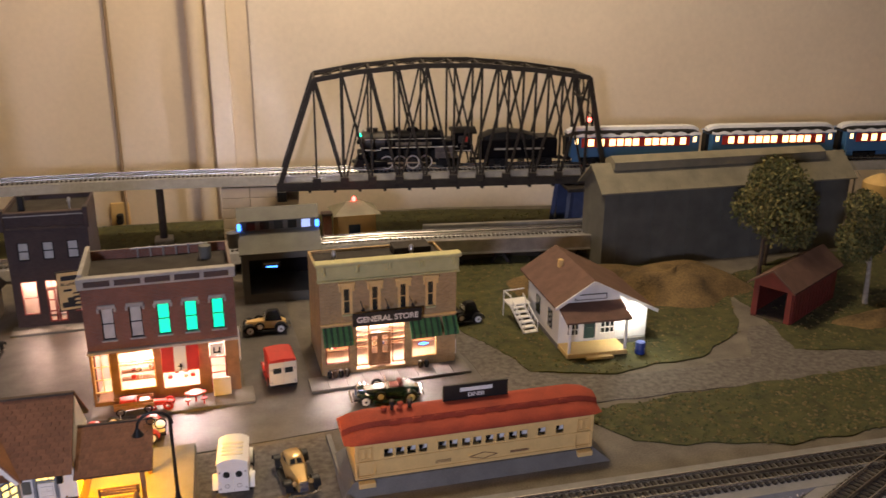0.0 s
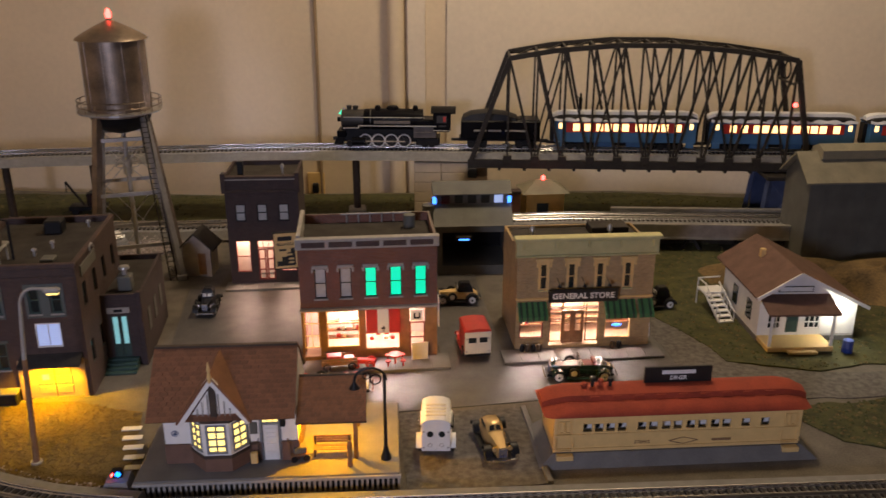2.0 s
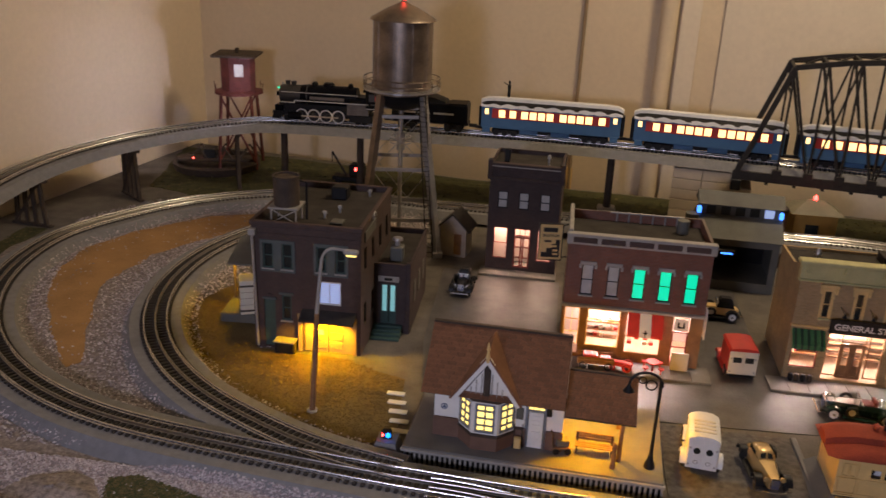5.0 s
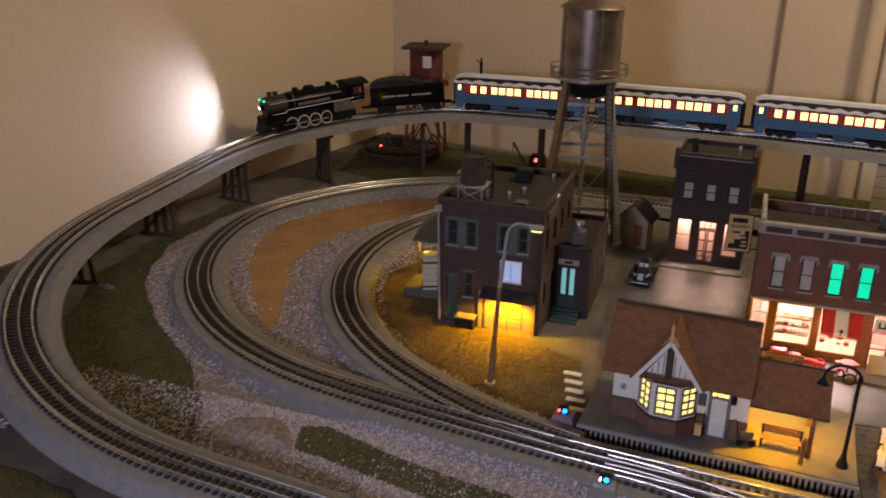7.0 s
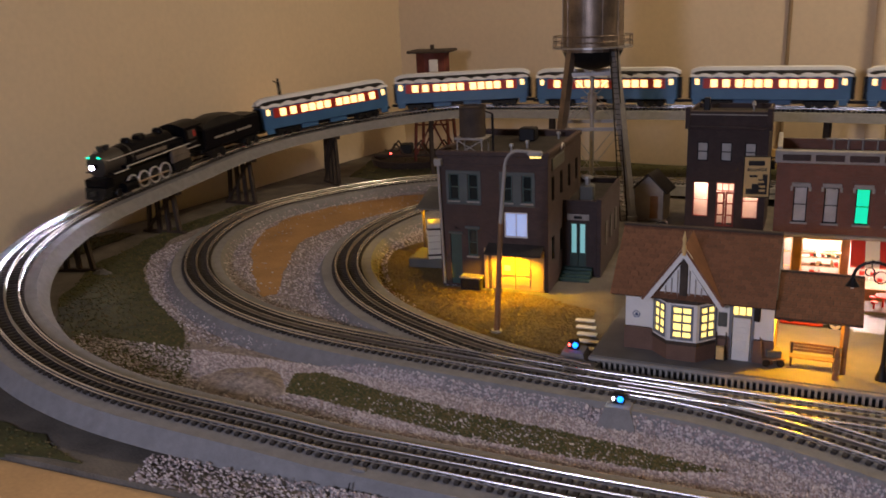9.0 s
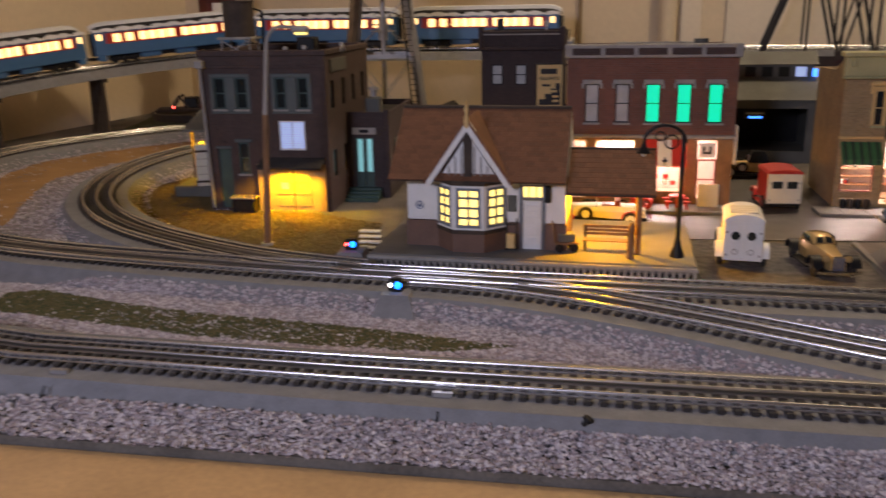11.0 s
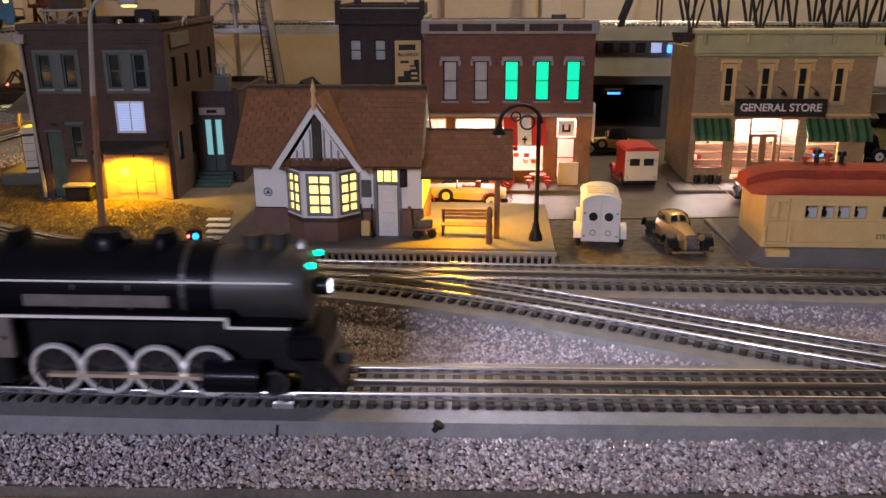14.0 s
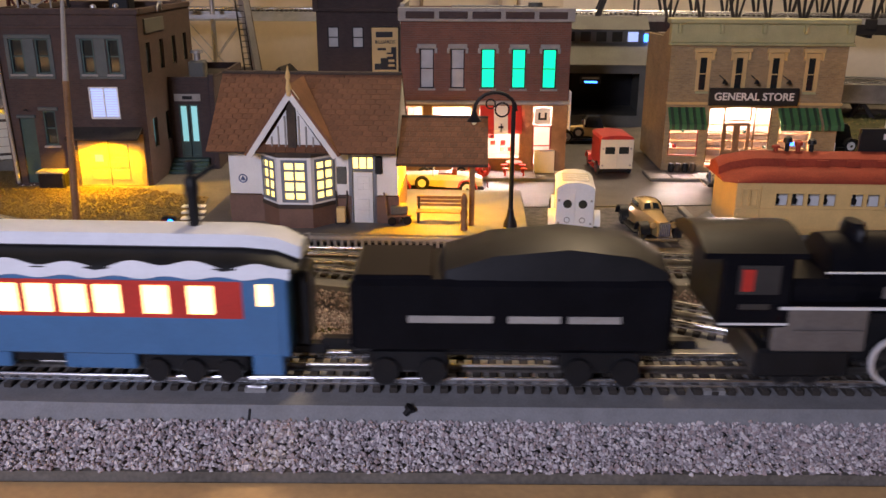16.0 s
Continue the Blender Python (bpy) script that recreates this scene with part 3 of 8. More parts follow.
def build_track(name, pts, label, bed_to_ground=True, pieces=None, step=0.0094, lift=0.0):
    """Roadbed, ties and three rails along points (x, y, rail-top height)."""
    pts = [(x, y, z + lift) for x, y, z in pts]
    root = thing(name, 0, 0, 0, 0, label, "track")
    sect = [(-0.050, -0.024), (-0.037, -0.0072), (0.037, -0.0072), (0.050, -0.024)]
    part("roadbed", G().sweep(pts, sect), ROADBED, root)
    ties = resample(pts, step)
    g = G().cbox(-0.0222, 0.0222, -0.0023, 0.0023, -0.0085, -0.0045, 0.0005)
    me = fixed(g.mesh("tie", TIE))
    rest = G()
    for i, p in enumerate(ties[1:-1], 1):
        a, b = ties[i - 1], ties[i + 1]
        turn = math.degrees(math.atan2(b[1] - a[1], b[0] - a[0])) + 90
        m = pose(*p, 0, 0, turn)
        if pieces and pieces(p):
            o = new("tie", me)
            o.parent, o.matrix_basis = root, m
        else:
            rest.add([m @ Vector(v) for v in g.v], g.f)
    if rest.v:
        o = part("tie_run", rest, TIE, root)
        tagged(o, kind="stuff")
    for off, m in ((-0.0165, RAIL), (0.0165, RAIL), (0.0, MIDRAIL)):
        s = [(off - 0.0014, -0.0045), (off - 0.0005, -0.0037), (off - 0.0011, -0.0014), (off - 0.0009, -0.0005), (off - 0.0004, 0), (off + 0.0004, 0), (off + 0.0009, -0.0005), (off + 0.0011, -0.0014), (off + 0.0005, -0.0037), (off + 0.0014, -0.0045)]
        part("rail" if off else "middle_rail", G().sweep(pts, s), m, root, smooth=True)
    return root


def flat(xy, z=0.024):
    return [(x, y, z) for x, y in resample(xy, 0.012)]


outer_track = build_track("outer_track", OUTER, "three-rail model track on grey roadbed, climbing on trestles to the bridge", pieces=lambda p: p[1] < 0.6 and -0.75 < p[0] < 0.6)
# joints of the sections along the front
for jx in (-0.438, -0.184, 0.071, 0.326, 0.58):
    part("section_joint", G().beam((jx, 0.5212, 0.0008), (jx, 0.5338, 0.0152), 0.0011, 0.0008), BLACK, outer_track)
    part("joint_clip", G().box(jx - 0.006, jx + 0.006, 0.549, 0.5525, 0.0160, 0.0195), SILVER, outer_track)
def mid_height(x, y):
    return 0.024 + (0.036 * min(1.0, max(0.0, (x + 0.45) / 0.85)) if y > 1.3 else 0.0)


build_track("passing_track", [(x, y, mid_height(x, y)) for x, y in resample(MID_XY, 0.012)], "three-rail model track on grey roadbed looping past the station", pieces=lambda p: p[1] < 0.8 and -0.4 < p[0] < 0.8)
build_track("inner_track", flat(INNER_XY, 0.0238), "three-rail model track on grey roadbed round the warehouse", pieces=None)
build_track("crossover_track", flat(CROSS_XY, 0.0236), "three-rail crossover track with switch rails", pieces=lambda p: True)
build_track("yard_lead_track", flat(RIGHT_XY, 0.0234), "three-rail switch track joining the front line", pieces=None)


# trestle bents under the climbing line
def trestle_bent(s):
    p, q = line_at(s - 0.01), line_at(s + 0.01)
    turn = math.degrees(math.atan2(q.y - p.y, q.x - p.x))
    top = rail_height(s) - 0.024
    if top < 0.02:
        return
    b = thing("trestle_bent", *line_at(s).xy, 0, turn, "dark timber trestle bent holding up the climbing track", "trestle bent", "trestle bents under the track")
    for off in (-0.028, -0.009, 0.009, 0.028):
        part("post", G().beam((0, off * 1.25, 0), (0, off, top - 0.006), 0.007), WOODDARK, b)
    part("cap", G().cbox(-0.006, 0.006, -0.045, 0.045, top - 0.008, top, 0.001), WOODDARK, b)
    part("sill", G().cbox(-0.005, 0.005, -0.048, 0.048, 0, 0.005, 0.001), WOODDARK, b)
    part("brace", G().beam((0.005, -0.036, 0.006), (0.005, 0.03, top - 0.008), 0.004), WOODDARK, b)


for k in range(6):
    trestle_bent(FRONT_AT - 0.62 - 0.245 * k)
# single dark posts along the back
for px, py in ((-0.045, 1.885), (-0.62, 1.88), (-0.80, 1.87)):
    post = thing("track_post", px, py, 0, 0, "dark round timber post under the elevated track", "post", "posts under the elevated track")
    part("post", G().cyl((0, 0, 0), (0, 0, 0.137), 0.0085, 0.008, 10), WOODDARK, post, smooth=True)
    part("foot", G().cbox(-0.02, 0.02, -0.02, 0.02, 0, 0.012, 0.003), GREYTRIM, post)


# ---- building helpers (local x along the front, y to the rear, z up; the front lies at y = 0) ----
def facade(x0, x1, z0, z1, y0, y1, holes):
    """A wall slab with rectangular openings through it, in one connected mesh."""
    xs = sorted({x0, x1, *(v for h in holes for v in h[:2] if x0 < v < x1)})
    zs = sorted({z0, z1, *(v for h in holes for v in h[2:] if z0 < v < z1)})
    nx, nz = len(xs) - 1, len(zs) - 1

    def solid(i, k):
        if not (0 <= i < nx and 0 <= k < nz):
            return False
        cx, cz = (xs[i] + xs[i + 1]) / 2, (zs[k] + zs[k + 1]) / 2
        return not any(h[0] < cx < h[1] and h[2] < cz < h[3] for h in holes)

    g, at = G(), {}

    def v(i, j, k):
        if (i, j, k) not in at:
            at[i, j, k] = len(g.v)
            g.v.append((xs[i], (y0, y1)[j], zs[k]))
        return at[i, j, k]

    for i in range(nx):
        for k in range(nz):
            if solid(i, k):
                g.f += [(v(i, 0, k), v(i + 1, 0, k), v(i + 1, 0, k + 1), v(i, 0, k + 1)), (v(i, 1, k), v(i, 1, k + 1), v(i + 1, 1, k + 1), v(i + 1, 1, k))]
                if not solid(i - 1, k):
                    g.f.append((v(i, 0, k), v(i, 0, k + 1), v(i, 1, k + 1), v(i, 1, k)))
                if not solid(i + 1, k):
                    g.f.append((v(i + 1, 0, k), v(i + 1, 1, k), v(i + 1, 1, k + 1), v(i + 1, 0, k + 1)))
                if not solid(i, k - 1):
                    g.f.append((v(i, 0, k), v(i, 1, k), v(i + 1, 1, k), v(i + 1, 0, k)))
                if not solid(i, k + 1):
                    g.f.append((v(i, 0, k + 1), v(i + 1, 0, k + 1), v(i + 1, 1, k + 1), v(i, 1, k + 1)))
    return g


def window(parent, x0, x1, z0, z1, y, pane, frame, nx=1, nz=2, t=0.0014, sill=None, name="window"):
    """A frame with bars in an opening, pane set back behind it."""
    g = G().box(x0, x0 + t, y, y + 0.002, z0, z1).box(x1 - t, x1, y, y + 0.002, z0, z1)
    g.box(x0 + t, x1 - t, y, y + 0.002, z0, z0 + t).box(x0 + t, x1 - t, y, y + 0.002, z1 - t, z1)
    w = part(name, g, frame, parent)
    for i in range(1, nx):
        x = x0 + (x1 - x0) * i / nx
        part("mullion", G().box(x - t * 0.35, x + t * 0.35, y + 0.0002, y + 0.0016, z0 + t, z1 - t), frame, w)
    for i in range(1, nz):
        z = z0 + (z1 - z0) * i / nz
        part("rail", G().box(x0 + t, x1 - t, y + 0.0003, y + 0.0017, z - t * 0.4, z + t * 0.4), frame, w)
    if pane:
        part("pane", G().box(x0 + t, x1 - t, y + 0.0022, y + 0.0028, z0 + t, z1 - t), pane, w)
    if sill:
        part("sill", G().cbox(x0 - 0.002, x1 + 0.002, y - 0.003, y + 0.001, z0 - 0.0025, z0, 0.0004), sill, w)
    return w


def tube(pts, r, n=8):
    """A round bar bent along points in the x-z plane."""
    rings = []
    for i, p in enumerate(pts):
        a, b = Vector(pts[max(0, i - 1)]), Vector(pts[min(len(pts) - 1, i + 1)])
        d = (b - a).normalized()
        side, up = Vector((0, 1, 0)), d.cross(Vector((0, 1, 0)))
        rings.append([Vector(p) + side * r * math.cos(2 * math.pi * k / n) + up * r * math.sin(2 * math.pi * k / n) for k in range(n)])
    return G().loft(rings)


def gable_roof(x0, x1, y0, y1, ze, zr, over=0.0, t=0.003):
    """Two slopes with the ridge along x."""
    ym = (y0 + y1) / 2
    return G().prism([(y0, ze), (ym, zr), (y1, ze), (y1, ze - t), (ym, zr - t), (y0, ze - t)], x0, x1, "x")


def shingle_slope(parent, x0, x1, p0, p1, rows, n, material, thick=0.0014):
    """Courses of shingles from the eave p0 = (y, z) to the ridge p1."""
    d = Vector((p1[0] - p0[0], p1[1] - p0[1]))
    ang = math.degrees(math.atan2(d.y, abs(d.x))) * (1 if d.x > 0 else -1)
    ln, w = d.length / rows, (x1 - x0) / n
    full, edge = (fixed(G().box(0.0002, k * w - 0.0002, 0, ln * 1.25, 0, thick).mesh("shingle", material)) for k in (1.0, 0.5))
    for r in range(rows):
        y, z = p0[0] + d.x * r / rows, p0[1] + d.y * r / rows
        course = [(i * w, full) for i in range(n)] if r % 2 == 0 else [(0.0, edge)] + [((i + 0.5) * w, full) for i in range(n - 1)] + [((n - 0.5) * w, edge)]
        for x, me in course:
            s = new("shingle", me)
            s.parent = parent
            s.matrix_basis = pose(x0 + x, y, z, ang - 2.0)


def roof_vent(parent, x, y, z, h=0.012, r=0.003, m=None):
    part("roof_vent", G().lathe([(r * 0.7, 0), (r * 0.7, h * 0.6), (r * 1.4, h * 0.65), (r * 1.2, h * 0.9), (r * 0.3, h)], (x, y, z), "z", 10), m or SILVER, parent, smooth=True)


# ---- corner shop: red brick, lit toy shop below ----
def corner_shop():
    t = thing("corner_shop", -0.131, 1.143, 0.0045, 0, "two-storey red brick shop with glowing shopfront and green-lit upper windows", "shop building")
    W, D, H = 0.199, 0.125, 0.193
    wins = [(0.022 + 0.0362 * i, 0.0385 + 0.0362 * i, 0.1, 0.146) for i in range(5)]
    shop = [(0.036, 0.084, 0.020, 0.079), (0.092, 0.144, 0.014, 0.079), (0.158, 0.181, 0.006, 0.079), (0.003, 0.026, 0.006, 0.079)]
    part("front_wall", facade(0, W, 0.084, H - 0.014, 0, 0.004, wins), REDBRICK, t)
    part("shopfront", facade(0, W, 0, 0.082, 0.001, 0.004, shop), WOOD, t, "dark red-brown timber shopfront")
    part("shopfront_cornice", G().cbox(-0.002, W + 0.002, -0.006, 0.004, 0.0815, 0.0855, 0.0008), GREYTRIM, t)
    part("side_wall", G().box(W - 0.004, W, 0.004, D, 0, H - 0.004), REDBRICK, t)
    part("side_wall", G().box(0, 0.004, 0.03, D, 0, H - 0.004).box(0, 0.004, 0.004, 0.03, 0.079, H - 0.004), REDBRICK, t)
    part("rear_wall", G().box(0.004, W - 0.004, D - 0.004, D, 0, H - 0.004), REDBRICK, t)
    part("roof", G().box(0.004, W - 0.004, 0.004, D - 0.004, H - 0.022, H - 0.018), ROOFDARK, t)
    part("upper_floor", G().box(0.004, W - 0.004, 0.004, D - 0.004, 0.086, 0.089), SHOPWALL, t)
    part("ceiling_panel", G().box(0.004, W - 0.004, 0.08, 0.083, 0.0, 0.086), SHOPWALL, t)
    part("shop_floor", G().box(0.004, W - 0.004, 0.004, 0.08, 0.0, 0.003), SHOPFLOOR, t)
    part("cornice", G().cbox(-0.003, W + 0.003, -0.006, 0.006, H - 0.016, H, 0.001), GREYTRIM, t, "weathered grey cornice with sunk panels")
    for i in range(5):
        x = 0.006 + i * 0.0385
        part("cornice_panel", G().cbox(x, x + 0.033, -0.0072, -0.0058, H - 0.0125, H - 0.0045, 0.0005), BROWNBRICK, t)
    for i, (x0, x1, z0, z1) in enumerate(wins):
        w = window(t, x0, x1, z0, z1, 0.0008, (PALEGLASS, PALEGLASS, GLOWGREEN, GLOWGREEN, GLOWGREEN)[i], BLACK, 1, 2, 0.0012, GREYTRIM)
        if i > 1:
            w.children[-2]["label"] = "pane glowing green"
        part("lintel", G().cbox(x0 - 0.003, x1 + 0.003, -0.0025, 0.001, z1, z1 + 0.0055, 0.0006).cbox(x0 - 0.0042, x0 - 0.001, -0.003, 0.001, z1 - 0.005, z1 + 0.001, 0.0005).cbox(x1 + 0.001, x1 + 0.0042, -0.003, 0.001, z1 - 0.005, z1 + 0.001, 0.0005), GREYTRIM, w)
    window(t, 0.036, 0.084, 0.062, 0.079, 0.0015, None, CREAM, 1, 1, 0.0015, name="transom")
    window(t, 0.036, 0.084, 0.020, 0.060, 0.0015, None, CREAM, 1, 1, 0.0015, name="display_window")
    window(t, 0.092, 0.144, 0.014, 0.079, 0.0015, None, WOOD, 1, 1, 0.0015, name="display_window")
    window(t, 0.003, 0.026, 0.020, 0.079, 0.0015, None, CREAM, 2, 3, 0.0015, name="display_window")
    d = window(t, 0.158, 0.181, 0.006, 0.056, 0.0015, None, DARKRED, 1, 2, 0.002, name="shop_door")
    part("small_sign", G().cbox(0.160, 0.178, -0.002, 0.0006, 0.059, 0.076, 0.0005), WHITE, t, "white square sign with a dark symbol")
    part("sign_mark", G().box(0.164, 0.174, -0.0026, -0.002, 0.063, 0.0655).box(0.164, 0.1665, -0.0026, -0.002, 0.0655, 0.072).box(0.1715, 0.174, -0.0026, -0.002, 0.0655, 0.072), BLACK, t)
    part("notice_board", G().cbox(0.160, 0.1845, -0.012, -0.009, 0.0, 0.028, 0.0008), WHITE, t, "white notice board on the pavement")
    for i, m in enumerate((RED, WHITE, RED)):
        x0, x1 = 0.094 + 0.0165 * i, 0.094 + 0.0165 * (i + 1)
        part("awning_panel", G().prism([(-0.016, 0.052), (0.001, 0.078), (0.001, 0.0795), (-0.0175, 0.053), (-0.0175, 0.049), (-0.016, 0.049)], x0, x1, "x"), m, t, "faded red and white awning strip")
    part("awning_figure", G().box(0.1155, 0.1215, -0.0187, -0.0176, 0.056, 0.058).box(0.118, 0.1195, -0.0187, -0.0176, 0.051, 0.061), BLACK, t)
    # goods in the windows
    for i in range(14):
        x, z = random.uniform(0.04, 0.08), random.choice((0.022, 0.034, 0.046))
        part("toy_box", G().cbox(x, x + random.uniform(0.003, 0.007), 0.03, 0.036, z, z + random.uniform(0.003, 0.007), 0.0004), random.choice((RED, WHITE, GREEN, TAN, DARKRED)), t)
    for z in (0.021, 0.033, 0.045):
        part("shelf", G().box(0.036, 0.084, 0.028, 0.04, z, z + 0.001), WOOD, t)
    for i in range(7):
        x = random.uniform(0.095, 0.138)
        part("toy_box", G().cbox(x, x + 0.006, 0.02, 0.026, 0.02 + 0.008 * (i % 3), 0.025 + 0.008 * (i % 3), 0.0004), random.choice((RED, WHITE, RED)), t)
    # roof clutter
    part("parapet_post", G().cbox(-0.001, 0.005, 0.002, D, H - 0.02, H + 0.004, 0.001), GREYTRIM, t)
    part("skylight", G().cbox(0.085, 0.12, 0.03, 0.04, H - 0.018, H - 0.013, 0.001), SHEDGREY, t)
    for i in range(6):
        part("roof_pipe", G().cyl((0.07 + 0.018 * i, 0.12, H - 0.018), (0.07 + 0.018 * i, 0.12, H - 0.002), 0.0015, n=8), SILVER, t)
    part("roof_pipe", G().cyl((0.06, 0.12, H - 0.004), (0.17, 0.12, H - 0.004), 0.0014, n=8), SILVER, t)
    part("roof_tank", G().cyl((0.165, 0.09, H - 0.018), (0.165, 0.09, H + 0.002), 0.009, n=14), SHEDGREY, t, smooth=True)
    flag = part("flag", G().cbox(W + 0.001, W + 0.0022, -0.012, 0.004, 0.052, 0.098, 0.0004), WHITE, t, "pale hanging banner with a round badge")
    part("flag_badge", G().cyl((W + 0.0022, -0.004, 0.074), (W + 0.0030, -0.004, 0.074), 0.005, n=14), BLUESTEEL, flag)
    point_lamp("shop_lamp", (-0.131 + 0.06, 1.143 + 0.045, 0.078), 0.9, (1.0, 0.75, 0.70), 0.004)
    point_lamp("shop_lamp", (-0.131 + 0.125, 1.143 + 0.04, 0.078), 0.9, (1.0, 0.75, 0.70), 0.004)
    point_lamp("shop_lamp", (-0.131 + 0.172, 1.143 + 0.03, 0.07), 0.2, (1.0, 0.74, 0.66), 0.004)
    # hanging sign on brackets by the side wall
    s = thing("billiards_sign", -0.158, 1.262, 0.1375, 8, "yellowed hanging sign with dark lettering on iron brackets", "sign")
    part("board", G().cbox(-0.0175, 0.0175, -0.0015, 0.0015, -0.029, 0.029, 0.0004), CREAM, s)
    part("dark_half", G().prism([(-0.014, -0.025), (0.0145, -0.025), (0.0145, 0.004), (0.008, 0.004), (0.008, -0.003), (0.002, -0.003), (0.002, -0.010), (-0.006, -0.010), (-0.006, -0.017), (-0.014, -0.017)], -0.0021, -0.0015, "y"), SIGNBLACK, s)
    part("name_bar", G().box(-0.012, 0.010, -0.0021, -0.0015, 0.0165, 0.0235), SIGNBLACK, s)
    lettering("lettering", "BILLIARDS", 0.0058, (0, -0.0016, 0.0105), 90, 0, SIGNBLACK, s)
    for x0, x1, z in ((-0.010, 0.001, 0.0), (0.0, 0.010, -0.008), (0.004, 0.012, -0.015), (0.004, 0.012, -0.021)):
        part("text_bar", G().box(x0, x1, -0.0027, -0.0021, z, z + 0.003), CREAM if z < -0.005 else SIGNBLACK, s)
    part("frame", G().box(-0.0185, -0.0172, -0.002, 0.002, -0.03, 0.03).box(0.0172, 0.0185, -0.002, 0.002, -0.03, 0.03).box(-0.0185, 0.0185, -0.002, 0.002, 0.0288, 0.0302).box(-0.0185, 0.0185, -0.002, 0.002, -0.0302, -0.0288), BLACK, s)
    part("bracket", G().beam((0.018, 0, 0.027), (0.030, 0.004, 0.030), 0.0015).beam((0.018, 0, -0.025), (0.030, 0.004, -0.025), 0.0015), BLACK, s)


def general_store():
    t = thing("general_store", 0.188, 1.15, 0.0045, -1.0, "two-storey tan brick general store with green awnings and lit windows", "shop building")
    W, D, H = 0.208, 0.13, 0.182
    cx = [0.040, 0.0825, 0.1255, 0.168]
    wins = [(c - 0.0085, c + 0.0085, 0.097, 0.142) for c in cx]
    shop = [(0.006, 0.042, 0.018, 0.055), (0.052, 0.128, 0.004, 0.078), (0.138, 0.178, 0.014, 0.055)]
    part("front_wall", facade(0, W, 0.0, H - 0.026, 0, 0.004, wins + shop), TANBRICK, t)
    part("side_wall", G().prism([(0.004, 0), (D, 0), (D, H - 0.026), (0.05, H - 0.024), (0.004, H - 0.006)], 0, 0.004, "x"), TANBRICK, t)
    part("side_wall", G().prism([(0.004, 0), (D, 0), (D, H - 0.026), (0.05, H - 0.024), (0.004, H - 0.006)], W - 0.004, W, "x"), TANBRICK, t)
    part("rear_wall", G().box(0.004, W - 0.004, D - 0.004, D, 0, H - 0.026), TANBRICK, t)
    part("roof", G().box(0.004, W - 0.004, 0.004, D - 0.004, H - 0.034, H - 0.030), ROOFDARK, t)
    part("upper_floor", G().box(0.004, W - 0.004, 0.004, D - 0.004, 0.084, 0.088), SHOPWALL, t)
    part("back_shop_wall", G().box(0.004, W - 0.004, 0.075, 0.078, 0, 0.084), SHOPWALL, t)
    part("shop_floor", G().box(0.004, W - 0.004, 0.004, 0.075, 0, 0.003), SHOPFLOOR, t)
    part("cornice", G().cbox(-0.003, W + 0.003, -0.005, 0.006, H - 0.028, H - 0.006, 0.001), CORNICE, t, "olive green moulded cornice")
    part("cornice_cap", G().cbox(-0.006, W + 0.006, -0.010, 0.008, H - 0.006, H, 0.0012), CORNICE, t)
    part("cornice_foot", G().cbox(-0.004, W + 0.004, -0.007, 0.004, H - 0.031, H - 0.028, 0.001), CORNICE, t)
    for i in range(5):
        x = 0.004 + i * (W - 0.012) / 4
        part("cornice_bracket", G().cbox(x, x + 0.004, -0.0095, -0.003, H - 0.017, H - 0.006, 0.0006), CORNICE, t)
    for x0, x1, z0, z1 in wins:
        w = window(t, x0 + 0.003, x1 - 0.003, z0, z1 - 0.004, 0.0008, GLASSDARK, CREAM, 1, 2, 0.0014, CORNICE)
        part("side_curtain", G().box(x0, x0 + 0.003, 0.0004, 0.003, z0, z1 - 0.004).box(x1 - 0.003, x1, 0.0004, 0.003, z0, z1 - 0.004).box(x0, x1, 0.0004, 0.003, z1 - 0.004, z1), CREAM, w)
        part("hood", G().cbox(x0 - 0.004, x1 + 0.004, -0.004, 0.002, z1 + 0.001, z1 + 0.006, 0.0008).cbox(x0 - 0.003, x0, -0.003, 0.002, z1 - 0.008, z1 + 0.001, 0.0005).cbox(x1, x1 + 0.003, -0.003, 0.002, z1 - 0.008, z1 + 0.001, 0.0005), CREAM, w)
    part("belt_course", G().cbox(-0.001, W + 0.001, -0.003, 0.002, 0.0815, 0.0845, 0.0006), CREAM, t)
    window(t, 0.006, 0.042, 0.018, 0.055, 0.0012, None, DARKRED, 1, 1, 0.0014, name="display_window")
    window(t, 0.138, 0.178, 0.014, 0.055, 0.0012, None, CREAM, 1, 1, 0.0014, name="display_window")
    window(t, 0.052, 0.072, 0.010, 0.078, 0.0012, None, WOOD, 1, 2, 0.0014, name="entry_side_window")
    window(t, 0.108, 0.128, 0.010, 0.078, 0.0012, None, WOOD, 1, 2, 0.0014, name="entry_side_window")
    window(t, 0.0735, 0.1065, 0.060, 0.078, 0.008, None, WOOD, 1, 1, 0.0014, name="transom")
    for x in (0.0735, 0.090):
        d = window(t, x, x + 0.0165, 0.004, 0.058, 0.008, None, WOOD, 1, 1, 0.004, name="shop_door")
        part("kick_panel", G().box(x + 0.003, x + 0.0135, 0.009, 0.0102, 0.006, 0.024), WOOD, d)
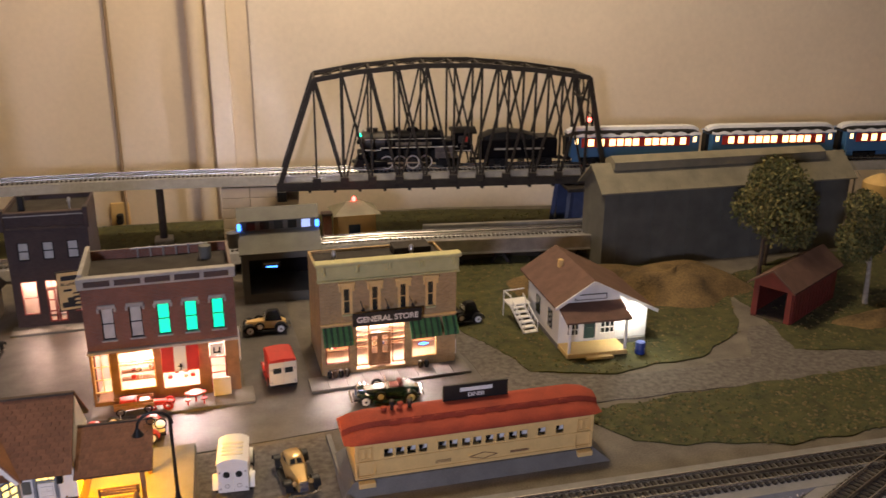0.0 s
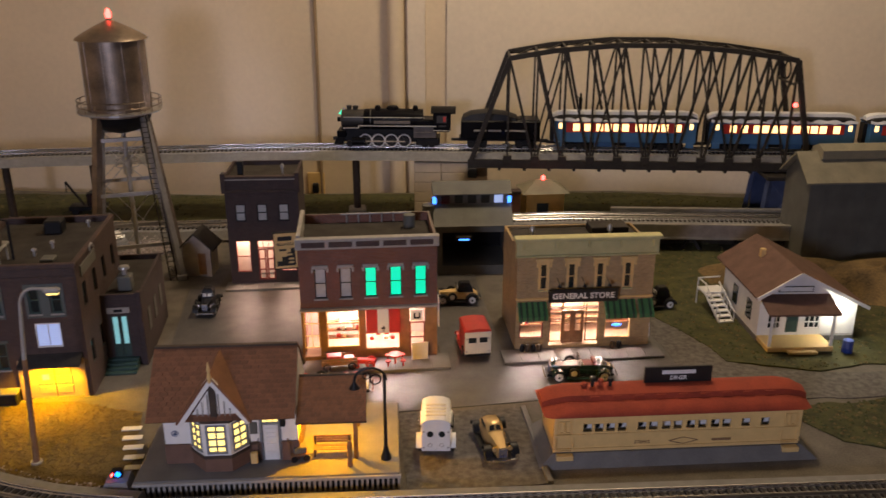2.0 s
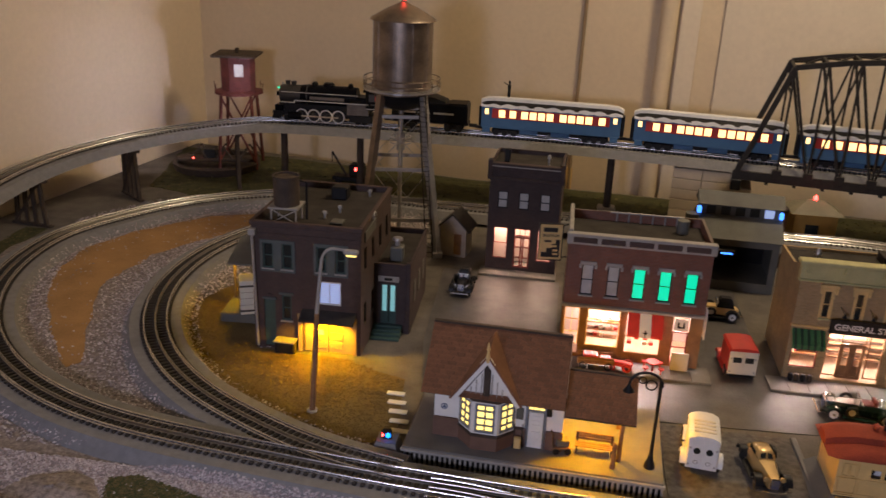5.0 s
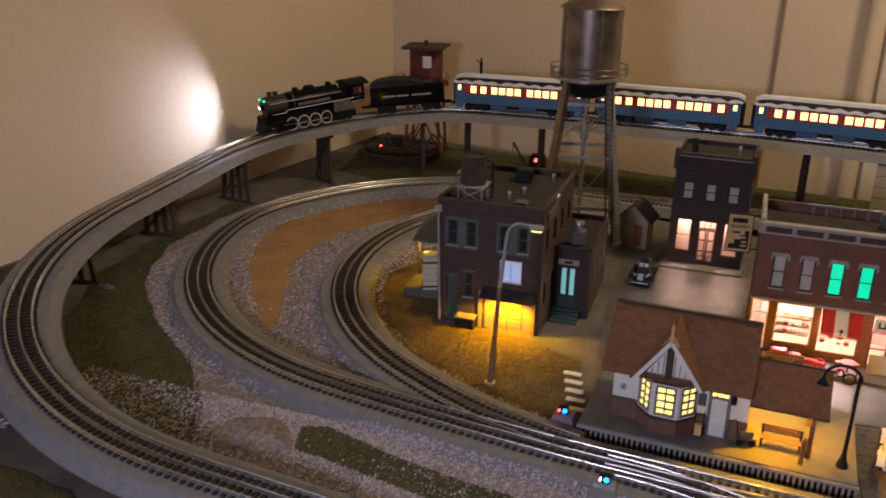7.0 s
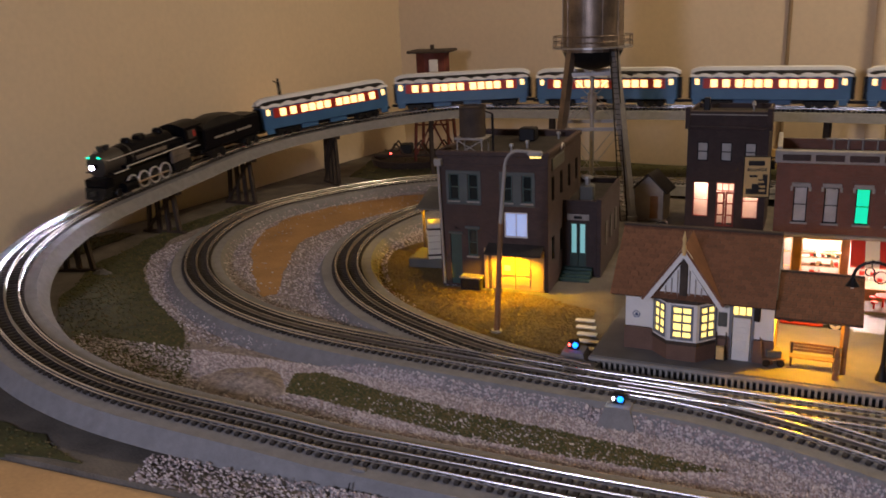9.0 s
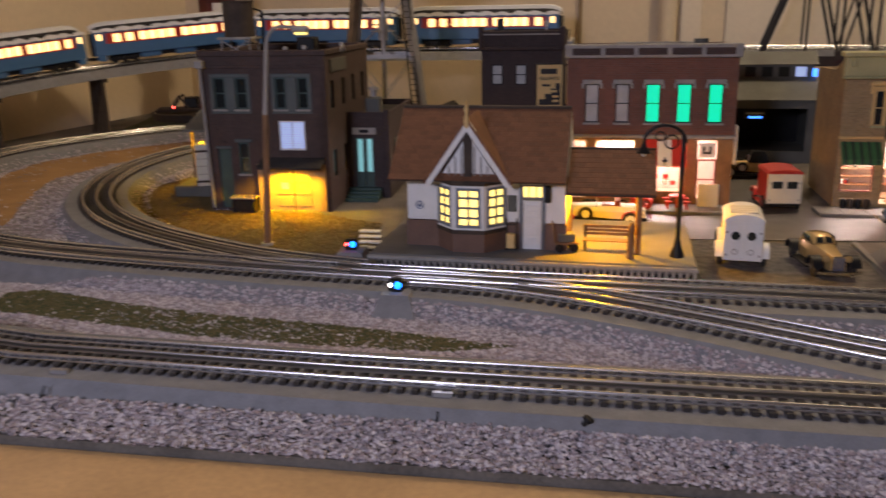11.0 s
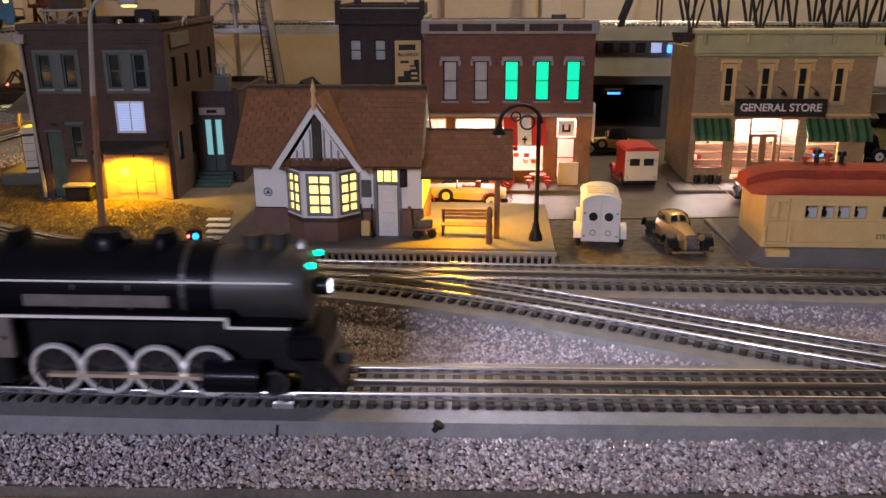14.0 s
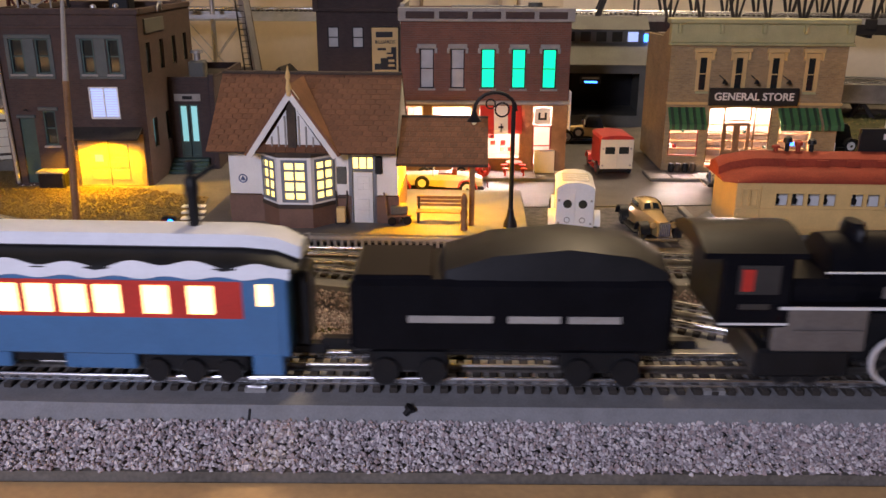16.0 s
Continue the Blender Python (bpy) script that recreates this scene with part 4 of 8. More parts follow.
    for x0, x1 in ((0.002, 0.046), (0.134, 0.182), (0.186, W + 0.001)):
        aw = part("awning", G().prism([(0.0, 0.078), (-0.016, 0.060), (-0.0165, 0.0535), (-0.0155, 0.0535), (-0.015, 0.0585), (0.0, 0.0755)], x0, x1, "x"), AWNGREEN, t, "green striped cloth awning")
        n = int((x1 - x0) / 0.0085)
        for i in range(n):
            x = x0 + (x1 - x0) * (i + 0.5) / n
            part("awning_stripe", G().prism([(0.0, 0.0784), (-0.0163, 0.0602), (-0.0169, 0.0535), (-0.0164, 0.0535), (-0.0158, 0.060), (0.0, 0.0778)], x - 0.0018, x + 0.0018, "x"), GREEN, aw)
    s = part("name_sign", G().cbox(0.045, 0.150, -0.018, -0.014, 0.083, 0.1035, 0.0006), SIGNBLACK, t, "black sign board with white letters")
    lettering("lettering", "GENERAL STORE", 0.0124, (0.0975, -0.0182, 0.0932), 90, 0, WHITE, s)
    for x in (0.060, 0.0975, 0.135):
        part("sign_lamp", G().lathe([(0.0008, 0.004), (0.0030, 0.0), (0.0030, -0.001)], (x, -0.021, 0.110), "z", 10).cyl((x, -0.021, 0.113), (x, 0.0, 0.116), 0.0005, n=6), BLACK, t)
    for i in range(26):
        x, z = random.choice((random.uniform(0.008, 0.036), random.uniform(0.054, 0.122), random.uniform(0.14, 0.172))), random.choice((0.018, 0.028, 0.038, 0.048))
        part("goods", G().cbox(x, x + random.uniform(0.003, 0.006), 0.05, 0.055, z, z + random.uniform(0.003, 0.007), 0.0004), random.choice((RED, WHITE, GREEN, TAN, BLUESTEEL, CREAM)), t)
    for z in (0.017, 0.027, 0.037, 0.047):
        part("shelf", G().box(0.006, W - 0.006, 0.048, 0.06, z, z + 0.001), WOOD, t)
    part("blue_fish_sign", G().loft([[(0.150, 0.004, 0.033), (0.150, 0.005, 0.033), (0.150, 0.005, 0.034), (0.150, 0.004, 0.034)], [(0.158, 0.004, 0.031), (0.158, 0.005, 0.031), (0.158, 0.005, 0.036), (0.158, 0.004, 0.036)], [(0.166, 0.004, 0.033), (0.166, 0.005, 0.033), (0.166, 0.005, 0.034), (0.166, 0.004, 0.034)]]), NEONBLUE, t, "small blue lit shape in the window")
    for x in (0.03, 0.15):
        roof_vent(t, x, 0.05, H - 0.030, 0.03, 0.003)
    part("roof_hatch", G().cbox(0.13, 0.19, 0.08, 0.115, H - 0.030, H - 0.016, 0.001), ROOFDARK, t)
    part("side_poster", G().box(W + 0.0002, W + 0.001, 0.0, 0.006, 0.012, 0.036), WHITE, t)
    for x, m in ((0.010, BLACK), (0.018, WOODDARK), (0.027, BLACK), (0.036, WOODDARK), (0.15, WOODDARK), (0.160, BLACK)):
        part("barrel", G().lathe([(0.003, 0), (0.004, 0.004), (0.004, 0.007), (0.003, 0.011)], (x, -0.008, 0.0), "z", 10), m, t, smooth=True)
    point_lamp("store_lamp", (0.188 + 0.024, 1.15 + 0.03, 0.070), 0.5, (1.0, 0.78, 0.72), 0.004)
    point_lamp("store_lamp", (0.188 + 0.09, 1.15 + 0.04, 0.070), 0.8, (1.0, 0.78, 0.72), 0.004)
    point_lamp("store_lamp", (0.188 + 0.158, 1.15 + 0.03, 0.070), 0.5, (1.0, 0.78, 0.72), 0.004)


def billiard_hall():
    t = thing("billiard_hall", -0.276, 1.462, 0.004, -2, "tall narrow dark brick hall with lit ground floor", "building")
    W, D, H = 0.128, 0.11, 0.208
    wins = [(0.016 + 0.038 * i, 0.034 + 0.038 * i, 0.118, 0.15) for i in range(3)]
    shop = [(0.012, 0.038, 0.022, 0.082), (0.050, 0.080, 0.006, 0.082), (0.092, 0.118, 0.022, 0.082)]
    part("front_wall", facade(0, W, 0, H - 0.03, 0, 0.004, wins + shop), DARKBRICK, t)
    part("side_wall", G().box(0, 0.004, 0.004, D, 0, H - 0.006), DARKBRICK, t)
    part("side_wall", G().box(W - 0.004, W, 0.004, D, 0, H - 0.006), DARKBRICK, t)
    part("rear_wall", G().box(0.004, W - 0.004, D - 0.004, D, 0, H - 0.006), DARKBRICK, t)
    part("roof", G().box(0.004, W - 0.004, 0.004, D - 0.004, H - 0.018, H - 0.014), ROOFDARK, t)
    part("floor_slab", G().box(0.004, W - 0.004, 0.004, D - 0.004, 0.088, 0.092), SHOPWALL, t)
    part("back_shop_wall", G().box(0.004, W - 0.004, 0.05, 0.053, 0, 0.088), SHOPWALL, t)
    part("cornice", G().cbox(-0.003, W + 0.003, -0.006, 0.006, H - 0.012, H - 0.006, 0.001).cbox(-0.002, W + 0.002, -0.003, 0.005, H - 0.032, H - 0.012, 0.001).cbox(-0.003, W + 0.003, -0.007, 0.006, H - 0.036, H - 0.031, 0.001), DARKBRICK, t)
    for x in (-0.004, W - 0.004):
        part("corner_post", G().cbox(x, x + 0.008, -0.008, 0.006, H - 0.036, H, 0.001), DARKBRICK, t)
    part("coping", G().box(0, W, -0.0062, -0.005, H - 0.0125, H - 0.0105), GREYTRIM, t)
    for h in wins:
        window(t, *h, 0.0008, PALEGLASS, BLACK, 1, 2, 0.0018)
    window(t, *shop[0], 0.001, None, DARKRED, 1, 2, 0.0018, name="display_window")
    window(t, 0.050, 0.0645, 0.006, 0.066, 0.001, None, DARKRED, 1, 3, 0.003, name="shop_door")
    window(t, 0.0655, 0.080, 0.006, 0.066, 0.001, None, DARKRED, 1, 3, 0.003, name="shop_door")
    window(t, 0.050, 0.080, 0.067, 0.082, 0.001, None, DARKRED, 3, 1, 0.0018, name="transom")
    window(t, *shop[2], 0.001, None, DARKRED, 1, 2, 0.0018, name="display_window")
    part("roof_stack", G().cbox(0.02, 0.03, 0.03, 0.04, H - 0.014, H + 0.012, 0.001), BLACK, t)
    roof_vent(t, 0.10, 0.03, H - 0.014, 0.022, 0.0025)
    point_lamp("hall_lamp", (-0.276 + 0.028, 1.462 + 0.026, 0.082), 0.5, (1.0, 0.66, 0.52), 0.006)
    point_lamp("hall_lamp", (-0.276 + 0.098, 1.462 + 0.026, 0.082), 0.5, (1.0, 0.66, 0.52), 0.006)


def brick_warehouse():
    t = thing("brick_warehouse", -0.573, 1.075, 0, 1.0, "two-storey brown brick warehouse with yellow-lit doors", "warehouse")
    W, D, H = 0.158, 0.21, 0.197
    wins = [(0.016, 0.031, 0.127, 0.165), (0.044, 0.059, 0.127, 0.165), (0.094, 0.108, 0.127, 0.165), (0.122, 0.136, 0.127, 0.165), (0.042, 0.056, 0.047, 0.086)]
    big = (0.096, 0.129, 0.077, 0.113)
    door, side = (0.075, 0.147, 0.0, 0.058), (0.015, 0.032, 0.003, 0.078)
    part("front_wall", facade(0, W, 0, H - 0.006, 0, 0.004, wins + [big, door, side]), BROWNBRICK, t)
    part("side_wall", G().box(0, 0.004, 0.004, D, 0, H - 0.006), BROWNBRICK, t)
    rw = facade(0.004, D, 0, H - 0.006, 0, 0.004, [(0.02 + 0.05 * i, 0.036 + 0.05 * i, z, z + 0.034) for i in range(4) for z in (0.04, 0.125)])
    turned = G()
    turned.v, turned.f = [(W - 0.004 + y, x, z) for x, y, z in rw.v], rw.f
    part("side_wall", turned, BROWNBRICK, t)
    part("rear_wall", G().box(0.004, W - 0.004, D - 0.004, D, 0, H - 0.006), BROWNBRICK, t)
    part("roof", G().box(0.003, W - 0.003, 0.003, D - 0.003, H - 0.014, H - 0.010), ROOFDARK, t)
    part("coping", G().cbox(-0.002, W + 0.002, -0.002, 0.005, H - 0.007, H, 0.001).cbox(-0.002, 0.005, 0.005, D, H - 0.007, H, 0.001).cbox(W - 0.005, W + 0.002, 0.005, D, H - 0.007, H, 0.001).cbox(0.005, W - 0.005, D - 0.005, D + 0.002, H - 0.007, H, 0.001), BROWNBRICK, t)
    for h in wins:
        window(t, *h, 0.0006, GLASSDARK, TEAL, 1, 2, 0.0018, GREYTRIM)
    for x0, x1 in ((0.012, 0.063), (0.090, 0.140)):
        xm = (x0 + x1) / 2
        sr = part("window_surround", G().cbox(x0, x1, -0.0016, 0.0, 0.165, 0.1695, 0.0005), GREENGREY, t, "grey-green window surround")
        part("surround_sill", G().cbox(x0, x1, -0.0022, 0.0, 0.1215, 0.1245, 0.0005), GREENGREY, sr)
        for a, b in ((x0, x0 + 0.0038), (xm - 0.006, xm + 0.006), (x1 - 0.0038, x1)):
            part("surround_post", G().box(a, b, -0.0012, 0.0, 0.1245, 0.165), GREENGREY, sr)
    part("window_hood", G().cbox(0.038, 0.060, -0.0018, 0.0, 0.0865, 0.0905, 0.0005), GREENGREY, t)
    part("door_hood", G().cbox(0.013, 0.034, -0.0022, 0.0, 0.078, 0.0815, 0.0006), GREENGREY, t)
    part("gooseneck_lamp", tube([(0.0235, -0.001, 0.086), (0.0235, -0.004, 0.0885), (0.0265, -0.006, 0.089), (0.029, -0.007, 0.0865)], 0.0006, 6), BLACK, t)
    part("brick_band", G().cbox(-0.0008, W + 0.0008, -0.0014, 0.0, 0.176, 0.1795, 0.0004), BROWNBRICK, t)
    for x in (0.0685, 0.1495):
        part("door_pilaster", G().cbox(x - 0.003, x + 0.003, -0.0024, 0.0, 0.0, 0.060, 0.0005), TAN, t)
    b = window(t, *big, 0.0004, GLOWBLUE, WHITE, 2, 1, 0.0016)
    for z in np.linspace(big[2] + 0.002, big[3] - 0.003, 12):
        part("slat", G().box(big[0] + 0.001, big[1] - 0.001, 0.0014, 0.002, float(z), float(z) + 0.0008), WHITE, b)
    for i in range(4):
        for z in (0.04, 0.125):
            part("side_pane", G().box(W - 0.003, W - 0.002, 0.02 + 0.05 * i, 0.036 + 0.05 * i, z, z + 0.034), GLASSDARK, t)
    dr = part("loading_door", G().box(0.075, 0.147, 0.003, 0.006, 0, 0.058), TAN, t, "tan panelled double doors lit yellow")
    for x0 in (0.088, 0.112):
        for z in (0.006, 0.021, 0.036):
            part("door_panel", G().cbox(x0, x0 + 0.020, 0.0018, 0.0034, z, z + 0.012, 0.0005), TAN, dr)
    part("door_gap", G().box(0.1095, 0.1105, 0.0022, 0.0034, 0, 0.052), WOODDARK, dr)
    part("door_notice", G().box(0.094, 0.103, 0.0010, 0.0017, 0.028, 0.036), WHITE, dr)
    aw = part("door_awning", G().prism([(0.0, 0.068), (-0.022, 0.059), (-0.022, 0.0565), (0, 0.0655)], 0.072, 0.152, "x"), ROOFDARK, t)
    part("awning_lamp", G().lathe([(0.0022, 0.0), (0.0028, 0.002), (0.0015, 0.004)], (0.108, -0.010, 0.0575), "z", 10), GLOWYEL, aw)
    part("side_door", G().box(0.015, 0.032, 0.0026, 0.005, 0.003, 0.078), TEAL, t)
    part("downpipe", G().cyl((0.006, -0.004, 0.004), (0.002, -0.004, 0.178), 0.002, n=8).cbox(-0.003, 0.008, -0.008, 0.0, 0.176, 0.186, 0.001), GREYTRIM, t, "pale metal downpipe")
    part("dustbin", G().cbox(0.034, 0.064, -0.018, -0.002, 0, 0.018, 0.002), BLACK, t)
    part("bin_lid", G().cbox(0.033, 0.065, -0.019, -0.001, 0.018, 0.0205, 0.0008), GREYTRIM, t)
    # roof tank on a braced stand, vents and hatches
    for dx in (0.022, 0.058):
        for dy in (0.02, 0.05):
            part("stand_leg", G().box(dx, dx + 0.0018, dy, dy + 0.0018, H - 0.01, H + 0.012), GREYTRIM, t)
    part("stand_brace", G().beam((0.023, 0.0205, H - 0.009), (0.059, 0.0205, H + 0.011), 0.0014).beam((0.059, 0.0205, H - 0.009), (0.023, 0.0205, H + 0.011), 0.0014), GREYTRIM, t)
    part("stand_deck", G().cbox(0.019, 0.063, 0.016, 0.056, H + 0.012, H + 0.015, 0.0006), GREYTRIM, t)
    part("roof_tank", G().lathe([(0.0185, 0), (0.0185, 0.040), (0.0195, 0.041), (0.0195, 0.043), (0.017, 0.043), (0.017, 0.040)], (0.041, 0.036, H + 0.015), "z", 22), WOODDARK, t, "dark wooden roof tank", smooth=True)
    part("tank_pipe", G().cyl((0.066, 0.05, H - 0.01), (0.066, 0.05, H + 0.045), 0.0018, n=8).cyl((0.066, 0.05, H + 0.045), (0.052, 0.045, H + 0.050), 0.0012, n=6), BLACK, t)
    for x, y in ((0.105, 0.09), (0.09, 0.06), (0.13, 0.18)):
        roof_vent(t, x, y, H - 0.010, 0.012, 0.0026)
    part("roof_hatch", G().cbox(0.105, 0.123, 0.03, 0.05, H - 0.010, H - 0.005, 0.001), SHEDGREY, t)
    part("roof_box", G().cbox(0.075, 0.10, 0.15, 0.175, H - 0.010, H + 0.01, 0.002), BLACK, t)
    part("roof_pipe", G().torus((W + 0.004, 0.07, H - 0.006), 0.008, 0.0013, "x", 14, 6, 0.5), SILVER, t)
    part("wall_sign", G().cbox(W, W + 0.002, 0.02, 0.09, H - 0.028, H - 0.012, 0.0005), SHEDGREY, t)
    spot_lamp("door_lamp", (-0.573 + 0.108, 1.075 - 0.015, 0.054), (-0.573 + 0.108, 1.075 - 0.022, 0.0), 1.7, (1.0, 0.50, 0.0), 165, 0.003)
    point_lamp("stage_lamp", (-0.636, 1.190, 0.072), 0.32, (1.0, 0.52, 0.0), 0.003)
    # crates on a loading stage beside the wall
    c = thing("loading_stage", -0.622, 1.17, 0, 4, "low grey loading stage with a timber shelter", "loading stage")
    part("deck", G().cbox(-0.035, 0.043, -0.03, 0.04, 0.0, 0.016, 0.002), SHEDGREY, c)
    part("canopy", G().prism([(0.0, 0.085), (0.075, 0.104), (0.075, 0.107), (0.0, 0.088)], -0.030, 0.046, "x"), SHEDGREY, c)
    for x in (-0.03, 0.03):
        part("post", G().box(x, x + 0.003, 0.030, 0.033, 0.016, 0.0925), WOODDARK, c)
    cr = thing("crate", -0.612, 1.158, 0.016, 24, "tall pale timber crate with two dark bands", "crate")
    part("box", G().cbox(-0.016, 0.016, -0.016, 0.016, 0, 0.056, 0.001), IVORY, cr)
    for z in (0.005, 0.046):
        part("band", G().box(-0.0166, 0.0166, -0.0166, 0.0166, z, z + 0.003), WOODDARK, cr)
    for z in (0.016, 0.027, 0.037):
        part("plank_joint", G().box(-0.0163, 0.0163, -0.0163, 0.0163, z, z + 0.0005), WOOD, cr)


def annex():
    t = thing("brick_annex", -0.428, 1.165, 0, 2, "dark narrow brick annex with teal lit door and steps", "annex")
    W, D, H = 0.068, 0.17, 0.113
    part("front_wall", facade(0, W, 0, H, 0, 0.004, [(0.022, 0.046, 0.014, 0.080)]), DARKBRICK, t)
    part("side_wall", G().box(0, 0.004, 0.004, D, 0, H), DARKBRICK, t)
    part("side_wall", G().box(W - 0.004, W, 0.004, D, 0, H), DARKBRICK, t)
    part("rear_wall", G().box(0.004, W - 0.004, D - 0.004, D, 0, H), DARKBRICK, t)
    part("roof", G().box(0.004, W - 0.004, 0.004, D - 0.004, H - 0.012, H - 0.008), ROOFDARK, t)
    for x in (0.022, 0.0345):
        d = window(t, x, x + 0.0115, 0.014, 0.080, 0.001, None, TEAL, 1, 1, 0.002, name="door")
        part("glass", G().box(x + 0.002, x + 0.0095, 0.0025, 0.0032, 0.034, 0.078), GLOWTEAL, d)
        part("kick_panel", G().box(x + 0.002, x + 0.0095, 0.002, 0.0032, 0.016, 0.034), TEAL, d)
    part("number_plate", G().cbox(0.018, 0.050, -0.0015, 0.0006, 0.084, 0.093, 0.0005), GREYTRIM, t, "pale plate with dark marks over the door")
    part("number_bar", G().box(0.028, 0.040, -0.0022, -0.0015, 0.0865, 0.0905), BLACK, t)
    for i in range(4):
        part("step", G().cbox(0.012, 0.056, -0.008 * (4 - i), 0.0, 0.0035 * i, 0.0035 * (i + 1), 0.0005), TEAL, t)
    for x in (0.0, W - 0.007):
        part("pier", G().cbox(x, x + 0.007, -0.004, 0.004, 0, H + 0.004, 0.001), DARKBRICK, t)
    part("ventilator", G().cbox(0.03, 0.05, 0.03, 0.05, H - 0.008, H + 0.016, 0.002), SHEDGREY, t)
    roof_vent(t, 0.04, 0.04, H + 0.016, 0.014, 0.006)
    for i in range(3):
        part("side_window", G().cbox(W, W + 0.0012, 0.03 + 0.045 * i, 0.046 + 0.045 * i, 0.04, 0.075, 0.0004), SHEDGREY, t)


def station():
    t = thing("station_house", -0.273, 0.872, 0.02, -2.2, "white and brown station house with shingled roof and bay window", "station")
    W, D, H = 0.152, 0.088, 0.069
    bx0, bx1 = 0.028, 0.098
    front = [(0.110, 0.131, 0.0, 0.062), (bx0 + 0.002, bx1 - 0.002, 0.0, 0.067)]
    part("front_wall", facade(0, W, 0.026, H, 0, 0.003, front), WHITE, t)
    for x in (0, W - 0.003):
        part("side_wall", G().box(x, x + 0.003, 0.003, D, 0.026, H), WHITE, t)
    part("rear_wall", G().box(0.003, W - 0.003, D - 0.003, D, 0.026, H), WHITE, t)
    for x0, x1 in ((-0.001, bx0 + 0.002), (bx1 - 0.002, 0.110), (0.131, W + 0.001)):
        part("wainscot", G().box(x0, x1, -0.001, 0.003, 0, 0.025), BROWNPANEL, t, "brown painted wainscot")
    for x in (-0.001, W - 0.003):
        part("side_wainscot", G().box(x, x + 0.004, 0.003, D, 0, 0.025), BROWNPANEL, t)
    # bay with three lit faces
    pts = [(bx0, 0.001), (bx0 + 0.020, -0.020), (bx1 - 0.020, -0.020), (bx1, 0.001)]
    part("bay_base", G().prism(pts + [(bx1, 0.002), (bx0, 0.002)], 0, 0.018, "z"), BROWNPANEL, t)
    part("bay_sill", G().prism([(bx0 - 0.001, 0.001), (bx0 + 0.0195, -0.0215), (bx1 - 0.0195, -0.0215), (bx1 + 0.001, 0.001)], 0.018, 0.0215, "z"), WOODDARK, t)
    part("bay_head", G().prism([(bx0 - 0.001, 0.001), (bx0 + 0.0195, -0.0215), (bx1 - 0.0195, -0.0215), (bx1 + 0.001, 0.001)], 0.064, 0.0685, "z"), WOODDARK, t)
    for i in range(3):
        a, b = Vector((*pts[i], 0)), Vector((*pts[i + 1], 0))
        ln, turn = (b - a).length, math.degrees(math.atan2((b - a).y, (b - a).x))
        face = part("bay_face", facade(0, ln, 0.0215, 0.064, 0, 0.002, [(0.0035, ln - 0.0035, 0.0235, 0.0615)]), WHITE, t)
        face.matrix_basis = pose(a.x, a.y, 0, 0, 0, turn)
        w = window(face, 0.0035, ln - 0.0035, 0.0235, 0.0615, -0.0004, GLOWYEL, SLATEBLUE, 2, 4, 0.0026)
    # dormer gable over the bay: ridge at right angles to the main one
    mx = (bx0 + bx1) / 2
    gp = part("gable_wall", G().prism([(mx - 0.029, 0.068), (mx + 0.029, 0.068), (mx, 0.112)], -0.019, -0.016, "y"), WHITE, t)
    part("gable_post", G().box(mx - 0.0038, mx + 0.0038, -0.0215, -0.019, 0.066, 0.114), WOODDARK, gp)
    for i in range(-4, 5):
        if i:
            part("gable_batten", G().box(mx + i * 0.006 - 0.0006, mx + i * 0.006 + 0.0006, -0.0205, -0.019, 0.069, 0.109 - abs(i) * 0.0090), GREYTRIM, gp)
    for s in (-1, 1):
        part("bargeboard", G().beam((mx + s * 0.0385, -0.024, 0.0660), (mx, -0.024, 0.121), 0.003, 0.007), WHITE, t)
        part("dormer_roof", G().prism([(mx + s * 0.0400, 0.066), (mx, 0.1235), (mx, 0.1270), (mx + s * 0.0420, 0.0675)], -0.026, D / 2, "y"), SHINGLE, t)
    part("finial", G().lathe([(0.0020, 0.118), (0.0026, 0.124), (0.0014, 0.131), (0.0024, 0.134), (0.0003, 0.143)], (mx, -0.025, 0), "z", 8), CREAM, t, smooth=True)
    # main roof
    part("roof_deck", gable_roof(-0.0115, W + 0.0005, -0.022, D + 0.02, 0.0695, 0.127, 0, 0.002), WOODDARK, t)
    shingle_slope(t, -0.012, W + 0.001, (-0.024, 0.069), (D / 2 - 0.001, 0.1275), 15, 19, SHINGLE)
    part("rear_slope", G().prism([(D / 2, 0.128), (D + 0.022, 0.069), (D + 0.022, 0.071), (D / 2, 0.1305)], -0.012, W + 0.001, "x"), SHINGLE, t)
    part("ridge_cap", G().cbox(-0.012, W + 0.001, D / 2 - 0.003, D / 2 + 0.003, 0.1275, 0.1305, 0.0008), WOODDARK, t)
    for x in (0.0, W):
        part("gable_end", G().prism([(0, H), (D, H), (D / 2, 0.125)], x - 0.001, x + 0.001, "x"), WHITE, t)
    d = part("door", G().box(0.112, 0.129, 0.0005, 0.0025, 0, 0.047), WHITE, t, "white panelled station door")
    window(d, 0.1145, 0.1265, 0.030, 0.043, -0.0006, GLOWYEL, WHITE, 2, 2, 0.0012)
    for z in (0.004, 0.014):
        part("door_panel", G().cbox(0.115, 0.126, -0.0004, 0.0008, z, z + 0.008, 0.0003), WHITE, d)
    window(t, 0.110, 0.131, 0.0485, 0.062, 0.0002, GLOWYEL, SLATEBLUE, 3, 1, 0.0016, name="transom")
    part("door_casing", G().box(0.108, 0.111, -0.001, 0.003, 0, 0.063).box(0.130, 0.133, -0.001, 0.003, 0, 0.063), SLATEBLUE, t)
    part("plaque", G().cbox(0.097, 0.106, -0.001, 0.0004, 0.036, 0.052, 0.0006), SHEDGREY, t, "small grey shield plaque")
